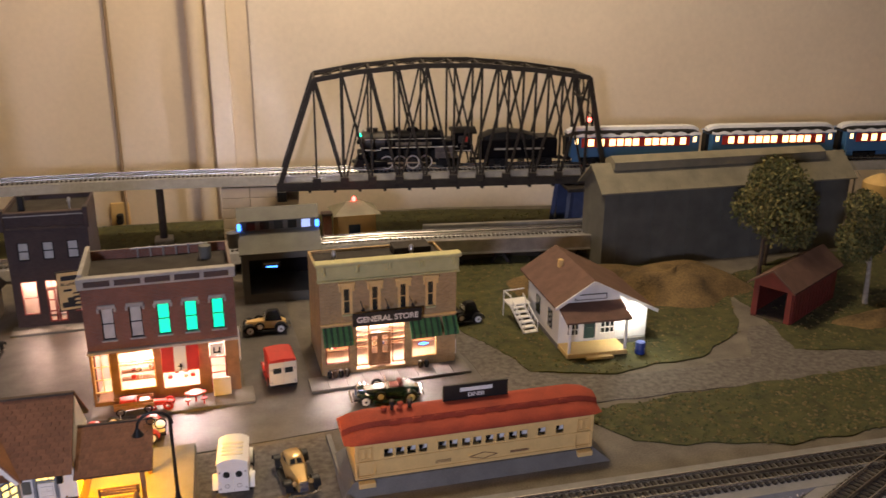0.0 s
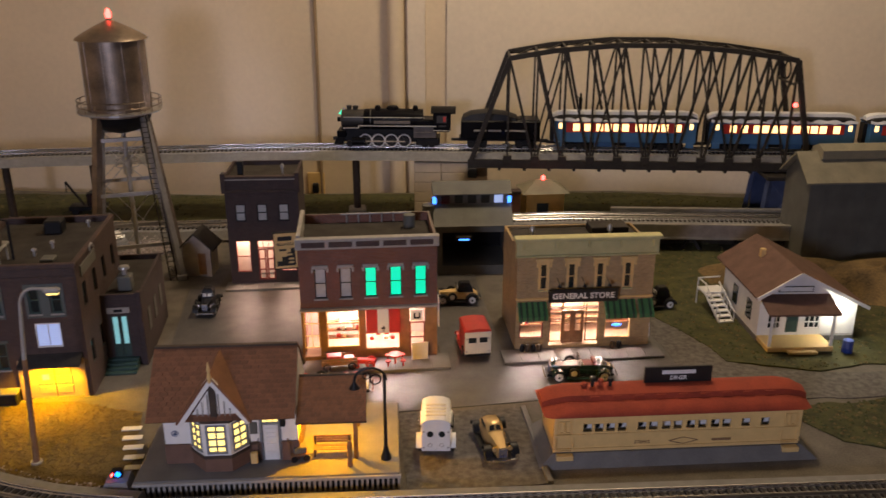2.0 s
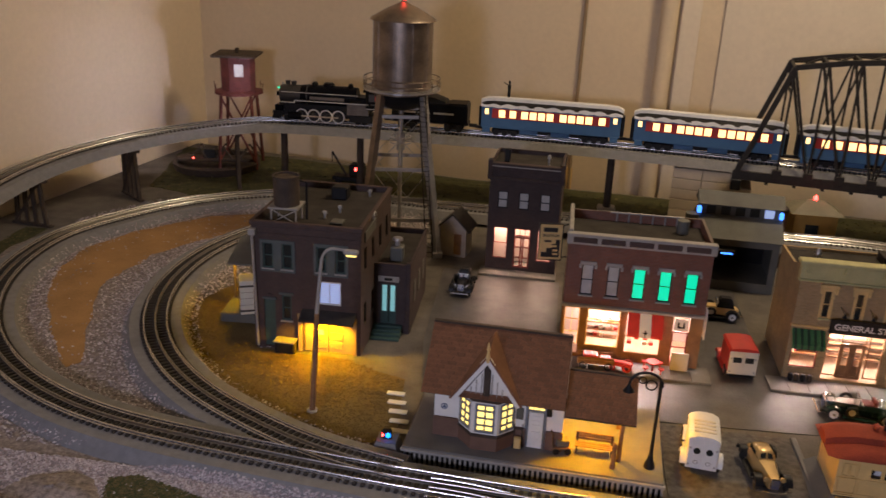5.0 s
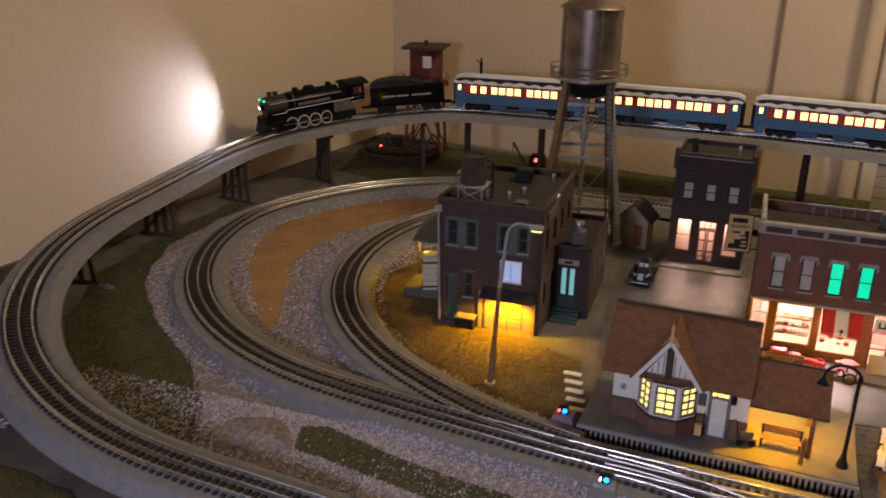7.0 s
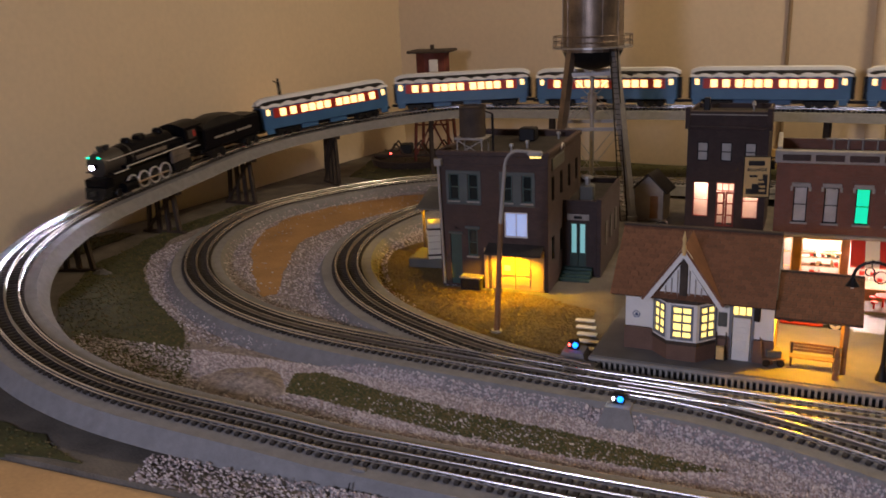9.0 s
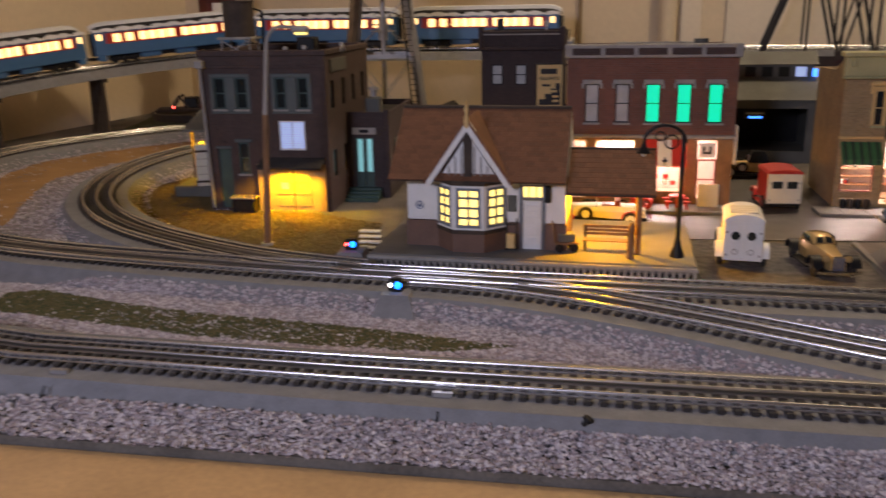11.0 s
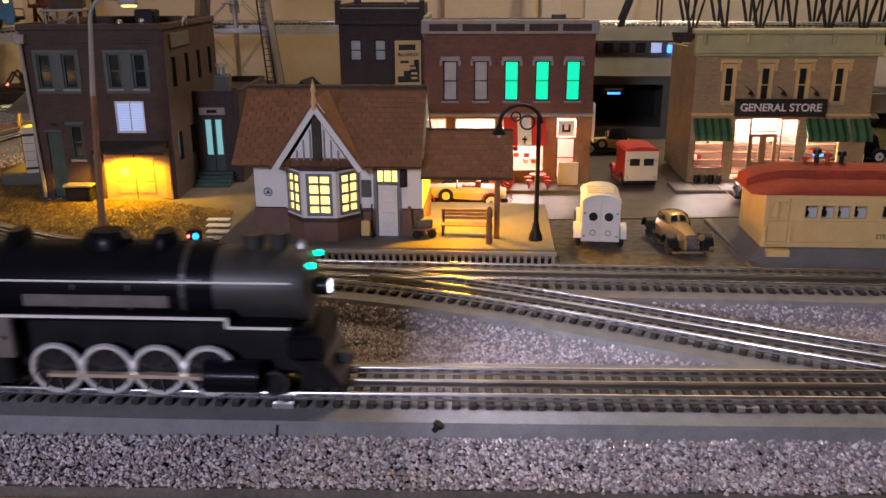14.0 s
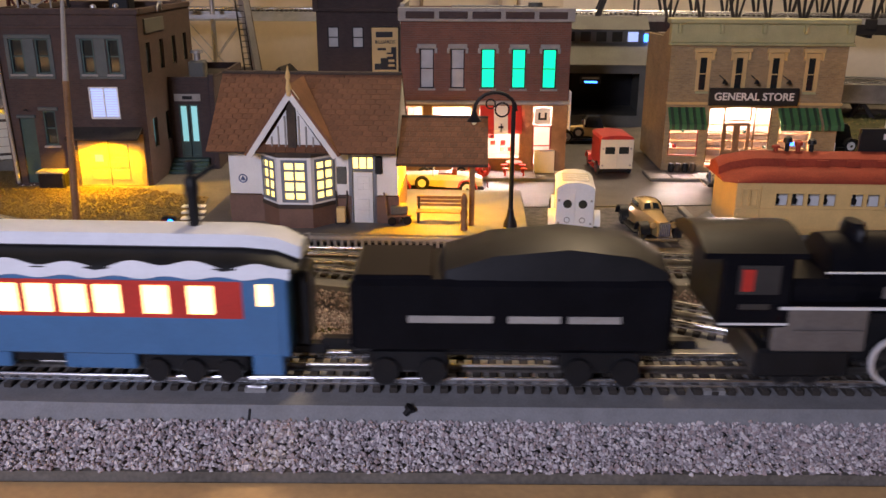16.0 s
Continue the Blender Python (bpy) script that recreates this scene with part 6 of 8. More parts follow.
def diner():
    t = thing("dining_car_diner", 0.176, 0.856, 0, -1.8, "cream railway-car diner with a red roof on grey base", "diner")
    L, D = 0.312, 0.072
    part("base", G().loft([[(-0.016, -0.014, 0), (L + 0.016, -0.014, 0), (L + 0.016, D + 0.01, 0), (-0.016, D + 0.01, 0)], [(0.002, -0.002, 0.0145), (L - 0.002, -0.002, 0.0145), (L - 0.002, D + 0.004, 0.0145), (0.002, D + 0.004, 0.0145)]]), WALK, t, "grey concrete base with sloping sides")
    wins = [(x, x + 0.0125, 0.0405, 0.0535) for x in (0.038, 0.052, 0.066, 0.080, 0.104, 0.118, 0.134, 0.148, 0.164, 0.178, 0.194, 0.208, 0.232, 0.256)]
    part("front_wall", facade(0.004, L - 0.004, 0.0145, 0.0635, 0.001, 0.004, wins + [(0.008, 0.026, 0.016, 0.059), (L - 0.026, L - 0.008, 0.016, 0.059)]), CREAM, t)
    part("rear_wall", G().box(0.004, L - 0.004, D - 0.003, D, 0.0145, 0.0635), CREAM, t)
    for x in (0.004, L - 0.008):
        part("end_wall", G().box(x, x + 0.004, 0.004, D - 0.003, 0.0145, 0.0635), CREAM, t)
    part("belt_rail", G().box(0.004, L - 0.004, -0.0004, 0.001, 0.0375, 0.0388).box(0.004, L - 0.004, -0.0004, 0.001, 0.0185, 0.0195), CREAM, t)
    # White backing close behind the windows stands in for a lit interior.
    part("inner_wall", G().box(0.03, L - 0.03, 0.0165, 0.018, 0.0145, 0.056), WHITE, t)
    for x0, x1, z0, z1 in wins:
        w = window(t, x0, x1, z0, z1, 0.0004, None, CREAM, 1, 1, 0.001)
        if random.random() < 0.7:
            # Plain figure silhouettes, black as if against a bright inside.
            part("seat_outline", G().lathe([(0.002, 0), (0.0028, 0.004), (0.001, 0.006), (0.0016, 0.0085), (0.0004, 0.0105)], ((x0 + x1) / 2 + random.uniform(-0.002, 0.002), 0.012, z0), "z", 8), BLACK, w)
    for x in (0.008, L - 0.026):
        d = part("vestibule_door", G().box(x, x + 0.018, 0.003, 0.0045, 0.016, 0.059), CREAM, t)
        window(d, x + 0.002, x + 0.0085, 0.040, 0.056, 0.001, GLASSDARK, CREAM, 1, 1, 0.001)
        window(d, x + 0.0095, x + 0.016, 0.040, 0.056, 0.001, GLASSDARK, CREAM, 1, 1, 0.001)
        for gx in (x - 0.002, x + 0.020):
            part("grab_rail", G().cyl((gx, -0.001, 0.018), (gx, -0.001, 0.034), 0.0006, n=6), CREAM, t)
        part("step", G().cbox(x - 0.001, x + 0.019, -0.009, 0.0, 0.008, 0.0145, 0.0006), CREAM, t)
    prof = [(-0.002, 0.0625), (-0.0015, 0.0655), (0.007, 0.071), (0.018, 0.0735), (0.020, 0.080), (D / 2, 0.084), (D - 0.020, 0.080), (D - 0.018, 0.0735), (D - 0.007, 0.071), (D + 0.0015, 0.0655), (D + 0.002, 0.0625)]
    rings = []
    for x, k, d in ((-0.008, 0.86, -0.012), (0.002, 0.97, -0.005), (0.022, 1, 0), (L - 0.022, 1, 0), (L - 0.002, 0.97, -0.005), (L + 0.008, 0.86, -0.012)):
        rings.append([(x, D / 2 + (y - D / 2) * k, max(0.0620, z + d * 0.7)) for y, z in prof])
    part("roof", G().loft(rings), REDROOF, t, "weathered brick-red clerestory roof", smooth=True)
    for i in range(9):
        part("clerestory_vent", G().cbox(0.05 + i * 0.027, 0.062 + i * 0.027, 0.0178, 0.0198, 0.0745, 0.0790, 0.0003), REDROOF, t)
    for x, h in ((0.066, 0.012), (0.056, 0.016), (0.078, 0.014), (0.046, 0.008)):
        roof_vent(t, x, D / 2, 0.0815, h, 0.003, BLACK if h > 0.013 else REDROOF)
    s = part("name_sign", G().cbox(0.122, 0.206, 0.040, 0.044, 0.082, 0.104, 0.0006), SIGNBLACK, t, "black roof sign with pale letters")
    part("name_bar", G().box(0.143, 0.185, 0.0392, 0.0401, 0.0945, 0.0995), WHITE, s)
    lettering("lettering", "DINER", 0.0075, (0.164, 0.0398, 0.089), 90, 0, WHITE, s)
    for x in (0.13, 0.197):
        part("sign_post", G().cyl((x, 0.042, 0.076), (x, 0.042, 0.084), 0.0016, n=8), BLACK, s)
    lettering("lettering", "STEAKS", 0.0058, (0.112, 0.0008, 0.0247), 90, 0, WOOD, t, 0.0002)
    part("text_bar", G().box(0.198, 0.222, 0.0004, 0.001, 0.0232, 0.0262), WOOD, t)
    part("diamond", G().beam((0.145, 0.0006, 0.025), (0.163, 0.0006, 0.0295), 0.0008).beam((0.163, 0.0006, 0.0295), (0.181, 0.0006, 0.025), 0.0008).beam((0.145, 0.0006, 0.025), (0.163, 0.0006, 0.0205), 0.0008).beam((0.163, 0.0006, 0.0205), (0.181, 0.0006, 0.025), 0.0008), WOOD, t)


def covered_bridge():
    t = thing("covered_bridge", 0.983, 1.154, 0.0, -62, "weathered red covered bridge with a dark portal", "covered bridge")
    w, L, h = 0.035, 0.19, 0.070
    part("portal", facade(-w, w, 0, h, 0, 0.004, [(-0.025, 0.025, 0, 0.060)]), DARKRED, t)
    part("portal_gable", G().prism([(-w, h), (w, h), (0, 0.093)], 0, 0.004, "y"), DARKRED, t)
    for s in (-1, 1):
        part("side_wall", G().box(s * w - 0.002, s * w + 0.002, 0.004, L, 0, h), DARKRED, t)
        for i in range(12):
            part("batten", G().box(s * (w + 0.002) - 0.0008, s * (w + 0.002) + 0.0008, 0.01 + i * 0.014, 0.012 + i * 0.014, 0, h), DARKRED, t)
        part("roof_slope", G().prism([(0, 0.094), (s * (w + 0.008), h - 0.007), (s * (w + 0.008), h - 0.004), (0, 0.098)], -0.012, L + 0.01, "y"), ROOFBROWN, t)
    part("floor", G().box(-w, w, 0, L, 0, 0.003), WOODDARK, t)
    part("end_wall", G().box(-w, w, L - 0.004, L, 0.003, h), WOODDARK, t)


def tree(x, y, z, h, r, seed, bark, lean=0.0, label="bushy olive model tree with a tapered trunk"):
    rnd = random.Random(seed)
    t = thing("tree", x, y, z, 0, label, "tree", "trees by the shed")
    g, tip = G(), Vector((lean, 0, h * 0.45))
    g.cyl((0, 0, -0.004), tip * 0.5, 0.005, 0.004, 8).cyl(tip * 0.5, tip, 0.004, 0.003, 8).cyl(tip, tip + Vector((0, 0, h * 0.35)), 0.003, 0.001, 6)
    part("trunk", g, bark, t, smooth=True)
    lobes = []
    for i in range(9):
        a, k = rnd.uniform(0, 6.28), rnd.uniform(0.2, 0.75)
        c = Vector((lean + r * k * math.cos(a), r * k * math.sin(a), h * rnd.uniform(0.42, 0.86)))
        lobes.append((c, r * rnd.uniform(0.38, 0.6)))
        part("limb", G().cyl(tip * rnd.uniform(0.7, 1.0), c, 0.002, 0.0007, 6), bark, t)
    cr = G()
    for i in range(9000):
        c, rr = rnd.choice(lobes)
        d = Vector((rnd.gauss(0, 1), rnd.gauss(0, 1), rnd.gauss(0, 1))).normalized()
        p = c + d * rr * rnd.uniform(0.6, 1.08)
        s = rnd.uniform(0.0016, 0.0036)
        q = Euler((rnd.uniform(0, 6), rnd.uniform(0, 6), rnd.uniform(0, 6))).to_matrix()
        cr.add([p + q @ Vector(v) * s for v in ((-1, -0.6, 0), (1, -0.6, 0.2), (1, 0.6, 0), (-1, 0.6, 0.25))], [(0, 1, 2, 3)])
    part("crown", cr, LEAF, t, "uneven olive foliage")


def water_tower():
    t = thing("water_tower", -0.460, 1.56, 0, 12, "tall weathered metal water tower with balcony and ladder", "water tower")
    part("tank", G().lathe([(0.054, 0.300), (0.054, 0.432), (0.050, 0.434)], (0, 0, 0), "z", 30), RUSTTANK, t, smooth=True)
    for i in range(10):
        a = 2 * math.pi * i / 10
        part("tank_seam", G().box(-0.0006, 0.0006, -0.0006, 0.0006, 0.30, 0.432, pose(0.0542 * math.cos(a), 0.0542 * math.sin(a), 0)), RUSTTANK, t)
    part("tank_bowl", G().lathe([(0.054, 0.300), (0.048, 0.286), (0.034, 0.274), (0.012, 0.267), (0.004, 0.266)], (0, 0, 0), "z", 26), BLACK, t, smooth=True)
    part("roof", G().lathe([(0.061, 0.431), (0.058, 0.435), (0.030, 0.451), (0.004, 0.463), (0.004, 0.466)], (0, 0, 0), "z", 26), RUSTTANK, t, smooth=True)
    part("beacon", G().lathe([(0.0045, 0.466), (0.005, 0.474), (0.003, 0.480), (0.0005, 0.482)], (0, 0, 0), "z", 12), LEDRED, t, "glowing red beacon", smooth=True)
    part("balcony_floor", G().lathe([(0.053, 0.306), (0.072, 0.306), (0.072, 0.309), (0.053, 0.309)], (0, 0, 0), "z", 28), SILVER, t)
    for z in (0.318, 0.328):
        part("balcony_rail", G().torus((0, 0, z), 0.071, 0.0009, "z", 30, 6), RUSTTANK, t)
    for i in range(18):
        a = 2 * math.pi * i / 18
        part("baluster", G().cyl((0.071 * math.cos(a), 0.071 * math.sin(a), 0.308), (0.071 * math.cos(a), 0.071 * math.sin(a), 0.328), 0.0007, n=5), RUSTTANK, t)
    cs = [(sx, sy) for sx in (-1, 1) for sy in (-1, 1)]
    foot, head = 0.074, 0.038
    for sx, sy in cs:
        part("leg", G().beam((sx * foot, sy * foot, 0), (sx * head, sy * head, 0.300), 0.012), RUSTTANK if sx * sy > 0 else SILVER, t)
        part("footing", G().cbox(sx * foot - 0.009, sx * foot + 0.009, sy * foot - 0.009, sy * foot + 0.009, 0, 0.010, 0.001), GREYTRIM, t)
    for z in (0.07, 0.165, 0.262):
        k = foot + (head - foot) * z / 0.30
        ring = [(-k, -k), (k, -k), (k, k), (-k, k)]
        for a, b in zip(ring, ring[1:] + ring[:1]):
            part("girt", G().beam((*a, z), (*b, z), 0.004, 0.0065), SILVER, t)
    for z0, z1 in ((0.0, 0.165), (0.165, 0.262)):
        k0, k1 = foot + (head - foot) * z0 / 0.30, foot + (head - foot) * z1 / 0.30
        for sy in (-1, 1):
            part("tie_rod", G().cyl((-k0, sy * k0, z0), (k1, sy * k1, z1), 0.0007, n=5).cyl((k0, sy * k0, z0), (-k1, sy * k1, z1), 0.0007, n=5), SILVER, t)
            part("tie_rod", G().cyl((sy * k0, -k0, z0), (sy * k1, k1, z1), 0.0007, n=5).cyl((sy * k0, k0, z0), (sy * k1, -k1, z1), 0.0007, n=5), SILVER, t)
    part("riser_pipe", G().cyl((0, 0, 0), (0, 0, 0.268), 0.004, n=12), SILVER, t, smooth=True)
    part("riser_collar", G().torus((0, 0, 0.205), 0.020, 0.001, "z", 20, 6).torus((0, 0, 0.216), 0.020, 0.001, "z", 20, 6).cyl((0, 0, 0.19), (0, 0, 0.225), 0.008, n=12), SILVER, t)
    lx, ly = 0.058, -0.062
    la = part("ladder", G().beam((lx - 0.005, ly - 0.014, 0), (0.030, -0.046, 0.31), 0.0018).beam((lx + 0.007, ly - 0.014, 0), (0.042, -0.046, 0.31), 0.0018), STEEL, t)
    for i in range(34):
        f = i / 34
        part("rung", G().cyl((lx - 0.005 + (0.030 - lx + 0.005) * f, ly - 0.014 + (0.030) * f, 0.31 * f), (lx + 0.007 + (0.042 - lx - 0.007) * f, ly - 0.014 + 0.030 * f, 0.31 * f), 0.0006, n=5), STEEL, la)


def red_tower():
    t = thing("coaling_tower", -0.968, 2.02, 0, 10, "old rusty red tank tower on braced legs", "tank tower")
    part("tank", G().lathe([(0.043, 0.195), (0.043, 0.278), (0.039, 0.28)], (0, 0, 0), "z", 10), RUSTRED, t)
    part("roof_plate", G().cbox(-0.054, 0.054, -0.054, 0.054, 0.278, 0.284, 0.001), WOODDARK, t)
    part("roof_knob", G().cyl((0, 0, 0.284), (0, 0, 0.296), 0.005, n=10), WOODDARK, t)
    part("patch", G().cbox(0.0, 0.022, -0.0445, -0.041, 0.232, 0.262, 0.001), WHITE, t, "torn white patch")
    part("deck", G().lathe([(0.06, 0.186), (0.06, 0.192), (0.04, 0.195)], (0, 0, 0), "z", 12), RUSTRED, t)
    for i in range(10):
        a = 2 * math.pi * i / 10
        part("baluster", G().cyl((0.058 * math.cos(a), 0.058 * math.sin(a), 0.19), (0.060 * math.cos(a), 0.060 * math.sin(a), 0.212), 0.001, n=5), RUSTRED, t)
    for sx in (-1, 1):
        for sy in (-1, 1):
            part("leg", G().beam((sx * 0.046, sy * 0.046, 0), (sx * 0.036, sy * 0.036, 0.19), 0.006), RUSTRED, t)
        part("brace", G().beam((-0.044, sx * 0.044, 0.02), (0.036, sx * 0.037, 0.18), 0.004).beam((0.044, sx * 0.044, 0.02), (-0.036, sx * 0.037, 0.18), 0.004).beam((-0.041, sx * 0.041, 0.10), (0.041, sx * 0.041, 0.10), 0.004), RUSTRED, t)


def garage():
    t = thing("dark_garage", 0.098, 1.475, 0.018, -2, "dark garage with a monitor roof and blue lamps", "garage")
    W, D = 0.14, 0.11
    part("plinth", G().box(0, W, 0, D, -0.018, 0), SHEDGREY, t)
    part("front_wall", facade(0, W, 0, 0.082, 0, 0.004, [(0.012, W - 0.012, 0, 0.066)]), SHEDGREY, t)
    part("side_wall", G().box(0, 0.004, 0.004, D, 0, 0.082), SHEDGREY, t)
    part("side_wall", G().box(W - 0.004, W, 0.004, D, 0, 0.082), SHEDGREY, t)
    # Rear wall in black puts the dark of the open front into its colour.
    part("rear_wall", G().box(0.004, W - 0.004, D - 0.004, D, 0, 0.082), BLACK, t)
    part("roof", G().prism([(-0.006, 0.080), (D / 2 - 0.018, 0.110), (D / 2 + 0.018, 0.110), (D + 0.006, 0.080), (D + 0.006, 0.077), (D / 2, 0.106), (-0.006, 0.077)], -0.004, W + 0.004, "x"), SHEDGREY, t)
    part("monitor", G().box(0.002, W - 0.002, D / 2 - 0.018, D / 2 + 0.018, 0.106, 0.132), SHEDGREY, t)
    part("monitor_roof", G().prism([(D / 2 - 0.026, 0.131), (D / 2, 0.150), (D / 2 + 0.026, 0.131)], -0.004, W + 0.004, "x"), SHEDGREY, t)
    for i in range(5):
        part("monitor_window", G().box(0.012 + i * 0.025, 0.028 + i * 0.025, D / 2 - 0.0192, D / 2 - 0.0178, 0.112, 0.127), GLASSDARK if i != 4 else GLOWBLUE, t)
    for x in (-0.004, W - 0.003):
        part("blue_lamp", G().cbox(x, x + 0.007, D / 2 - 0.022, D / 2 - 0.014, 0.112, 0.124, 0.001), NEONBLUE, t, "glowing blue lamp")
    s = part("neon_sign", G().cbox(0.035, 0.068, -0.003, 0.0, 0.050, 0.062, 0.001), SIGNBLACK, t, "dark oval sign with a blue light bar")
    part("name_bar", G().box(0.038, 0.065, -0.0036, -0.003, 0.0575, 0.0605), GREYTRIM, s)
    part("light_bar", G().box(0.042, 0.062, -0.0036, -0.003, 0.0515, 0.0545), NEONBLUE, s)
    part("roof_drum", G().cyl((-0.012, 0.03, 0.085), (-0.012, 0.03, 0.112), 0.012, n=14), SHEDGREY, t, smooth=True)


def huts():
    t = thing("yellow_hut", 0.347, 1.70, 0, 0, "small yellow-brown hut with an olive hipped roof", "hut")
    part("wall", facade(-0.040, 0.040, 0, 0.098, -0.03, -0.027, [(-0.018, 0.008, 0.03, 0.075)]).box(-0.040, -0.037, -0.027, 0.03, 0, 0.098).box(0.037, 0.040, -0.027, 0.03, 0, 0.098).box(-0.037, 0.037, 0.027, 0.03, 0, 0.098), YELLOW, t)
    part("roof", G().loft([[(-0.050, -0.04, 0.097), (0.050, -0.04, 0.097), (0.050, 0.04, 0.097), (-0.050, 0.04, 0.097)], [(-0.016, -0.003, 0.118), (0.016, -0.003, 0.118), (0.016, 0.003, 0.118), (-0.016, 0.003, 0.118)]]), SHEDROOF, t)
    part("lamp", G().lathe([(0.0035, 0.118), (0.004, 0.124), (0.001, 0.128)], (0, 0, 0), "z", 10), LEDRED, t, "small glowing red lamp")
    part("window", G().box(-0.018, 0.008, -0.0265, -0.026, 0.03, 0.075), GLASSDARK, t)
    c = thing("brick_chimney", 0.287, 1.69, 0, 0, "short red brick chimney by the hut", "chimney")
    part("stack", G().cbox(-0.009, 0.009, -0.009, 0.009, 0, 0.094, 0.001), REDBRICK, c)
    part("cap", G().cbox(-0.011, 0.011, -0.011, 0.011, 0.094, 0.100, 0.001), DARKBRICK, c)
    h = thing("small_hut", -0.342, 1.535, 0, -8, "little white hut with a dark gabled roof", "hut")
    part("wall", facade(-0.026, 0.026, 0, 0.058, -0.022, -0.02, [(0.002, 0.017, 0.004, 0.046)]).box(-0.026, -0.024, -0.02, 0.024, 0, 0.058).box(0.024, 0.026, -0.02, 0.024, 0, 0.058).prism([(-0.026, 0.058), (0.026, 0.058), (0, 0.082)], -0.022, -0.02, "y"), GREYTRIM, h)
    part("door", G().box(0.002, 0.017, -0.0205, -0.0195, 0.0, 0.046), WOOD, h)
    for s in (-1, 1):
        part("roof_slope", G().prism([(0, 0.084), (s * 0.034, 0.052), (s * 0.034, 0.055), (0, 0.0875)], -0.03, 0.03, "y"), ROOFDARK, h)
    # turntable pit and a dark crane wagon with red lamps in the corner
    p = thing("turntable_pit", -1.02, 1.985, 0, 15, "dark round turntable pit with timber deck and red lamp", "turntable")
    part("pit_wall", G().lathe([(0.105, 0), (0.108, 0.018), (0.100, 0.020), (0.098, 0.002)], (0, 0, 0), "z", 30), WOODDARK, p)
    part("deck", G().cbox(-0.095, 0.095, -0.022, 0.022, 0.018, 0.026, 0.002), WOODDARK, p)
    for x in (-0.06, 0.0, 0.06):
        for dx, dy in ((0, -0.02), (0.04, -0.02), (0, 0.02), (0.04, 0.02)):
            part("strut", G().beam((x + dx, dy, 0.026), (x + 0.02, dy, 0.055), 0.004), WOODDARK, p)
    part("cabin", G().cbox(-0.03, 0.0, -0.02, 0.02, 0.026, 0.05, 0.002), BLACK, p)
    part("lamp", G().lathe([(0.002, 0), (0.003, 0.003), (0.001, 0.006)], (-0.055, -0.02, 0.026), "z", 10), LEDRED, p, "red lamp")
    c = thing("crane_wagon", -0.66, 1.94, 0, 0, "dark crane wagon with a red lamp at the table's rear", "crane")
    part("bed", G().cbox(-0.04, 0.04, -0.018, 0.018, 0.01, 0.02, 0.001), BLACK, c)
    part("cab", G().cbox(0.0, 0.035, -0.016, 0.016, 0.02, 0.05, 0.003), BLACK, c)
    part("boom", G().beam((-0.01, 0, 0.02), (-0.045, 0, 0.075), 0.004).beam((-0.045, 0, 0.075), (-0.045, 0, 0.05), 0.002), STEEL, c)
    for x in (-0.025, 0.025):
        part("wheel", G().cyl((x, -0.02, 0.008), (x, 0.02, 0.008), 0.008, n=12), BLACK, c)
    part("lamp", G().lathe([(0.003, 0), (0.004, 0.004), (0.002, 0.008)], (0.018, -0.016, 0.036), "z", 10), LEDRED, c, "red lamp")


# ---- vehicles: heading +x, wheels on z = 0 ----
def wheels(t, xs, y, r, tyre=RUBBER, hub=WHITE):
    for x in xs:
        for s in (-1, 1):
            w = part("wheel", G().torus((0, 0, 0), r * 0.76, r * 0.24, "y", 18, 8), tyre, t, at=(x, s * y, r), smooth=True)
            part("rim", G().cyl((0, s * 0.0016 - 0.0008, 0), (0, s * 0.0016 + 0.0008, 0), r * 0.66, n=16), hub, w, smooth=True)
            part("hub", G().cyl((0, s * 0.002, 0), (0, s * 0.0034, 0), r * 0.22, n=10), CHROME, w)


def fender(t, x, y, r, m):
    rings = []
    for a in np.linspace(0.15, math.pi - 0.05, 9):
        a = float(a)
        c, s = math.cos(a), math.sin(a)
        rings.append([(x + (r + 0.0022) * c, y - 0.0045, r + (r + 0.0022) * s), (x + (r + 0.0022) * c, y + 0.0045, r + (r + 0.0022) * s), (x + (r + 0.001) * c, y + 0.0045, r + (r + 0.001) * s), (x + (r + 0.001) * c, y - 0.0045, r + (r + 0.001) * s)])
    part("fender", G().loft(rings), m, t, smooth=True)


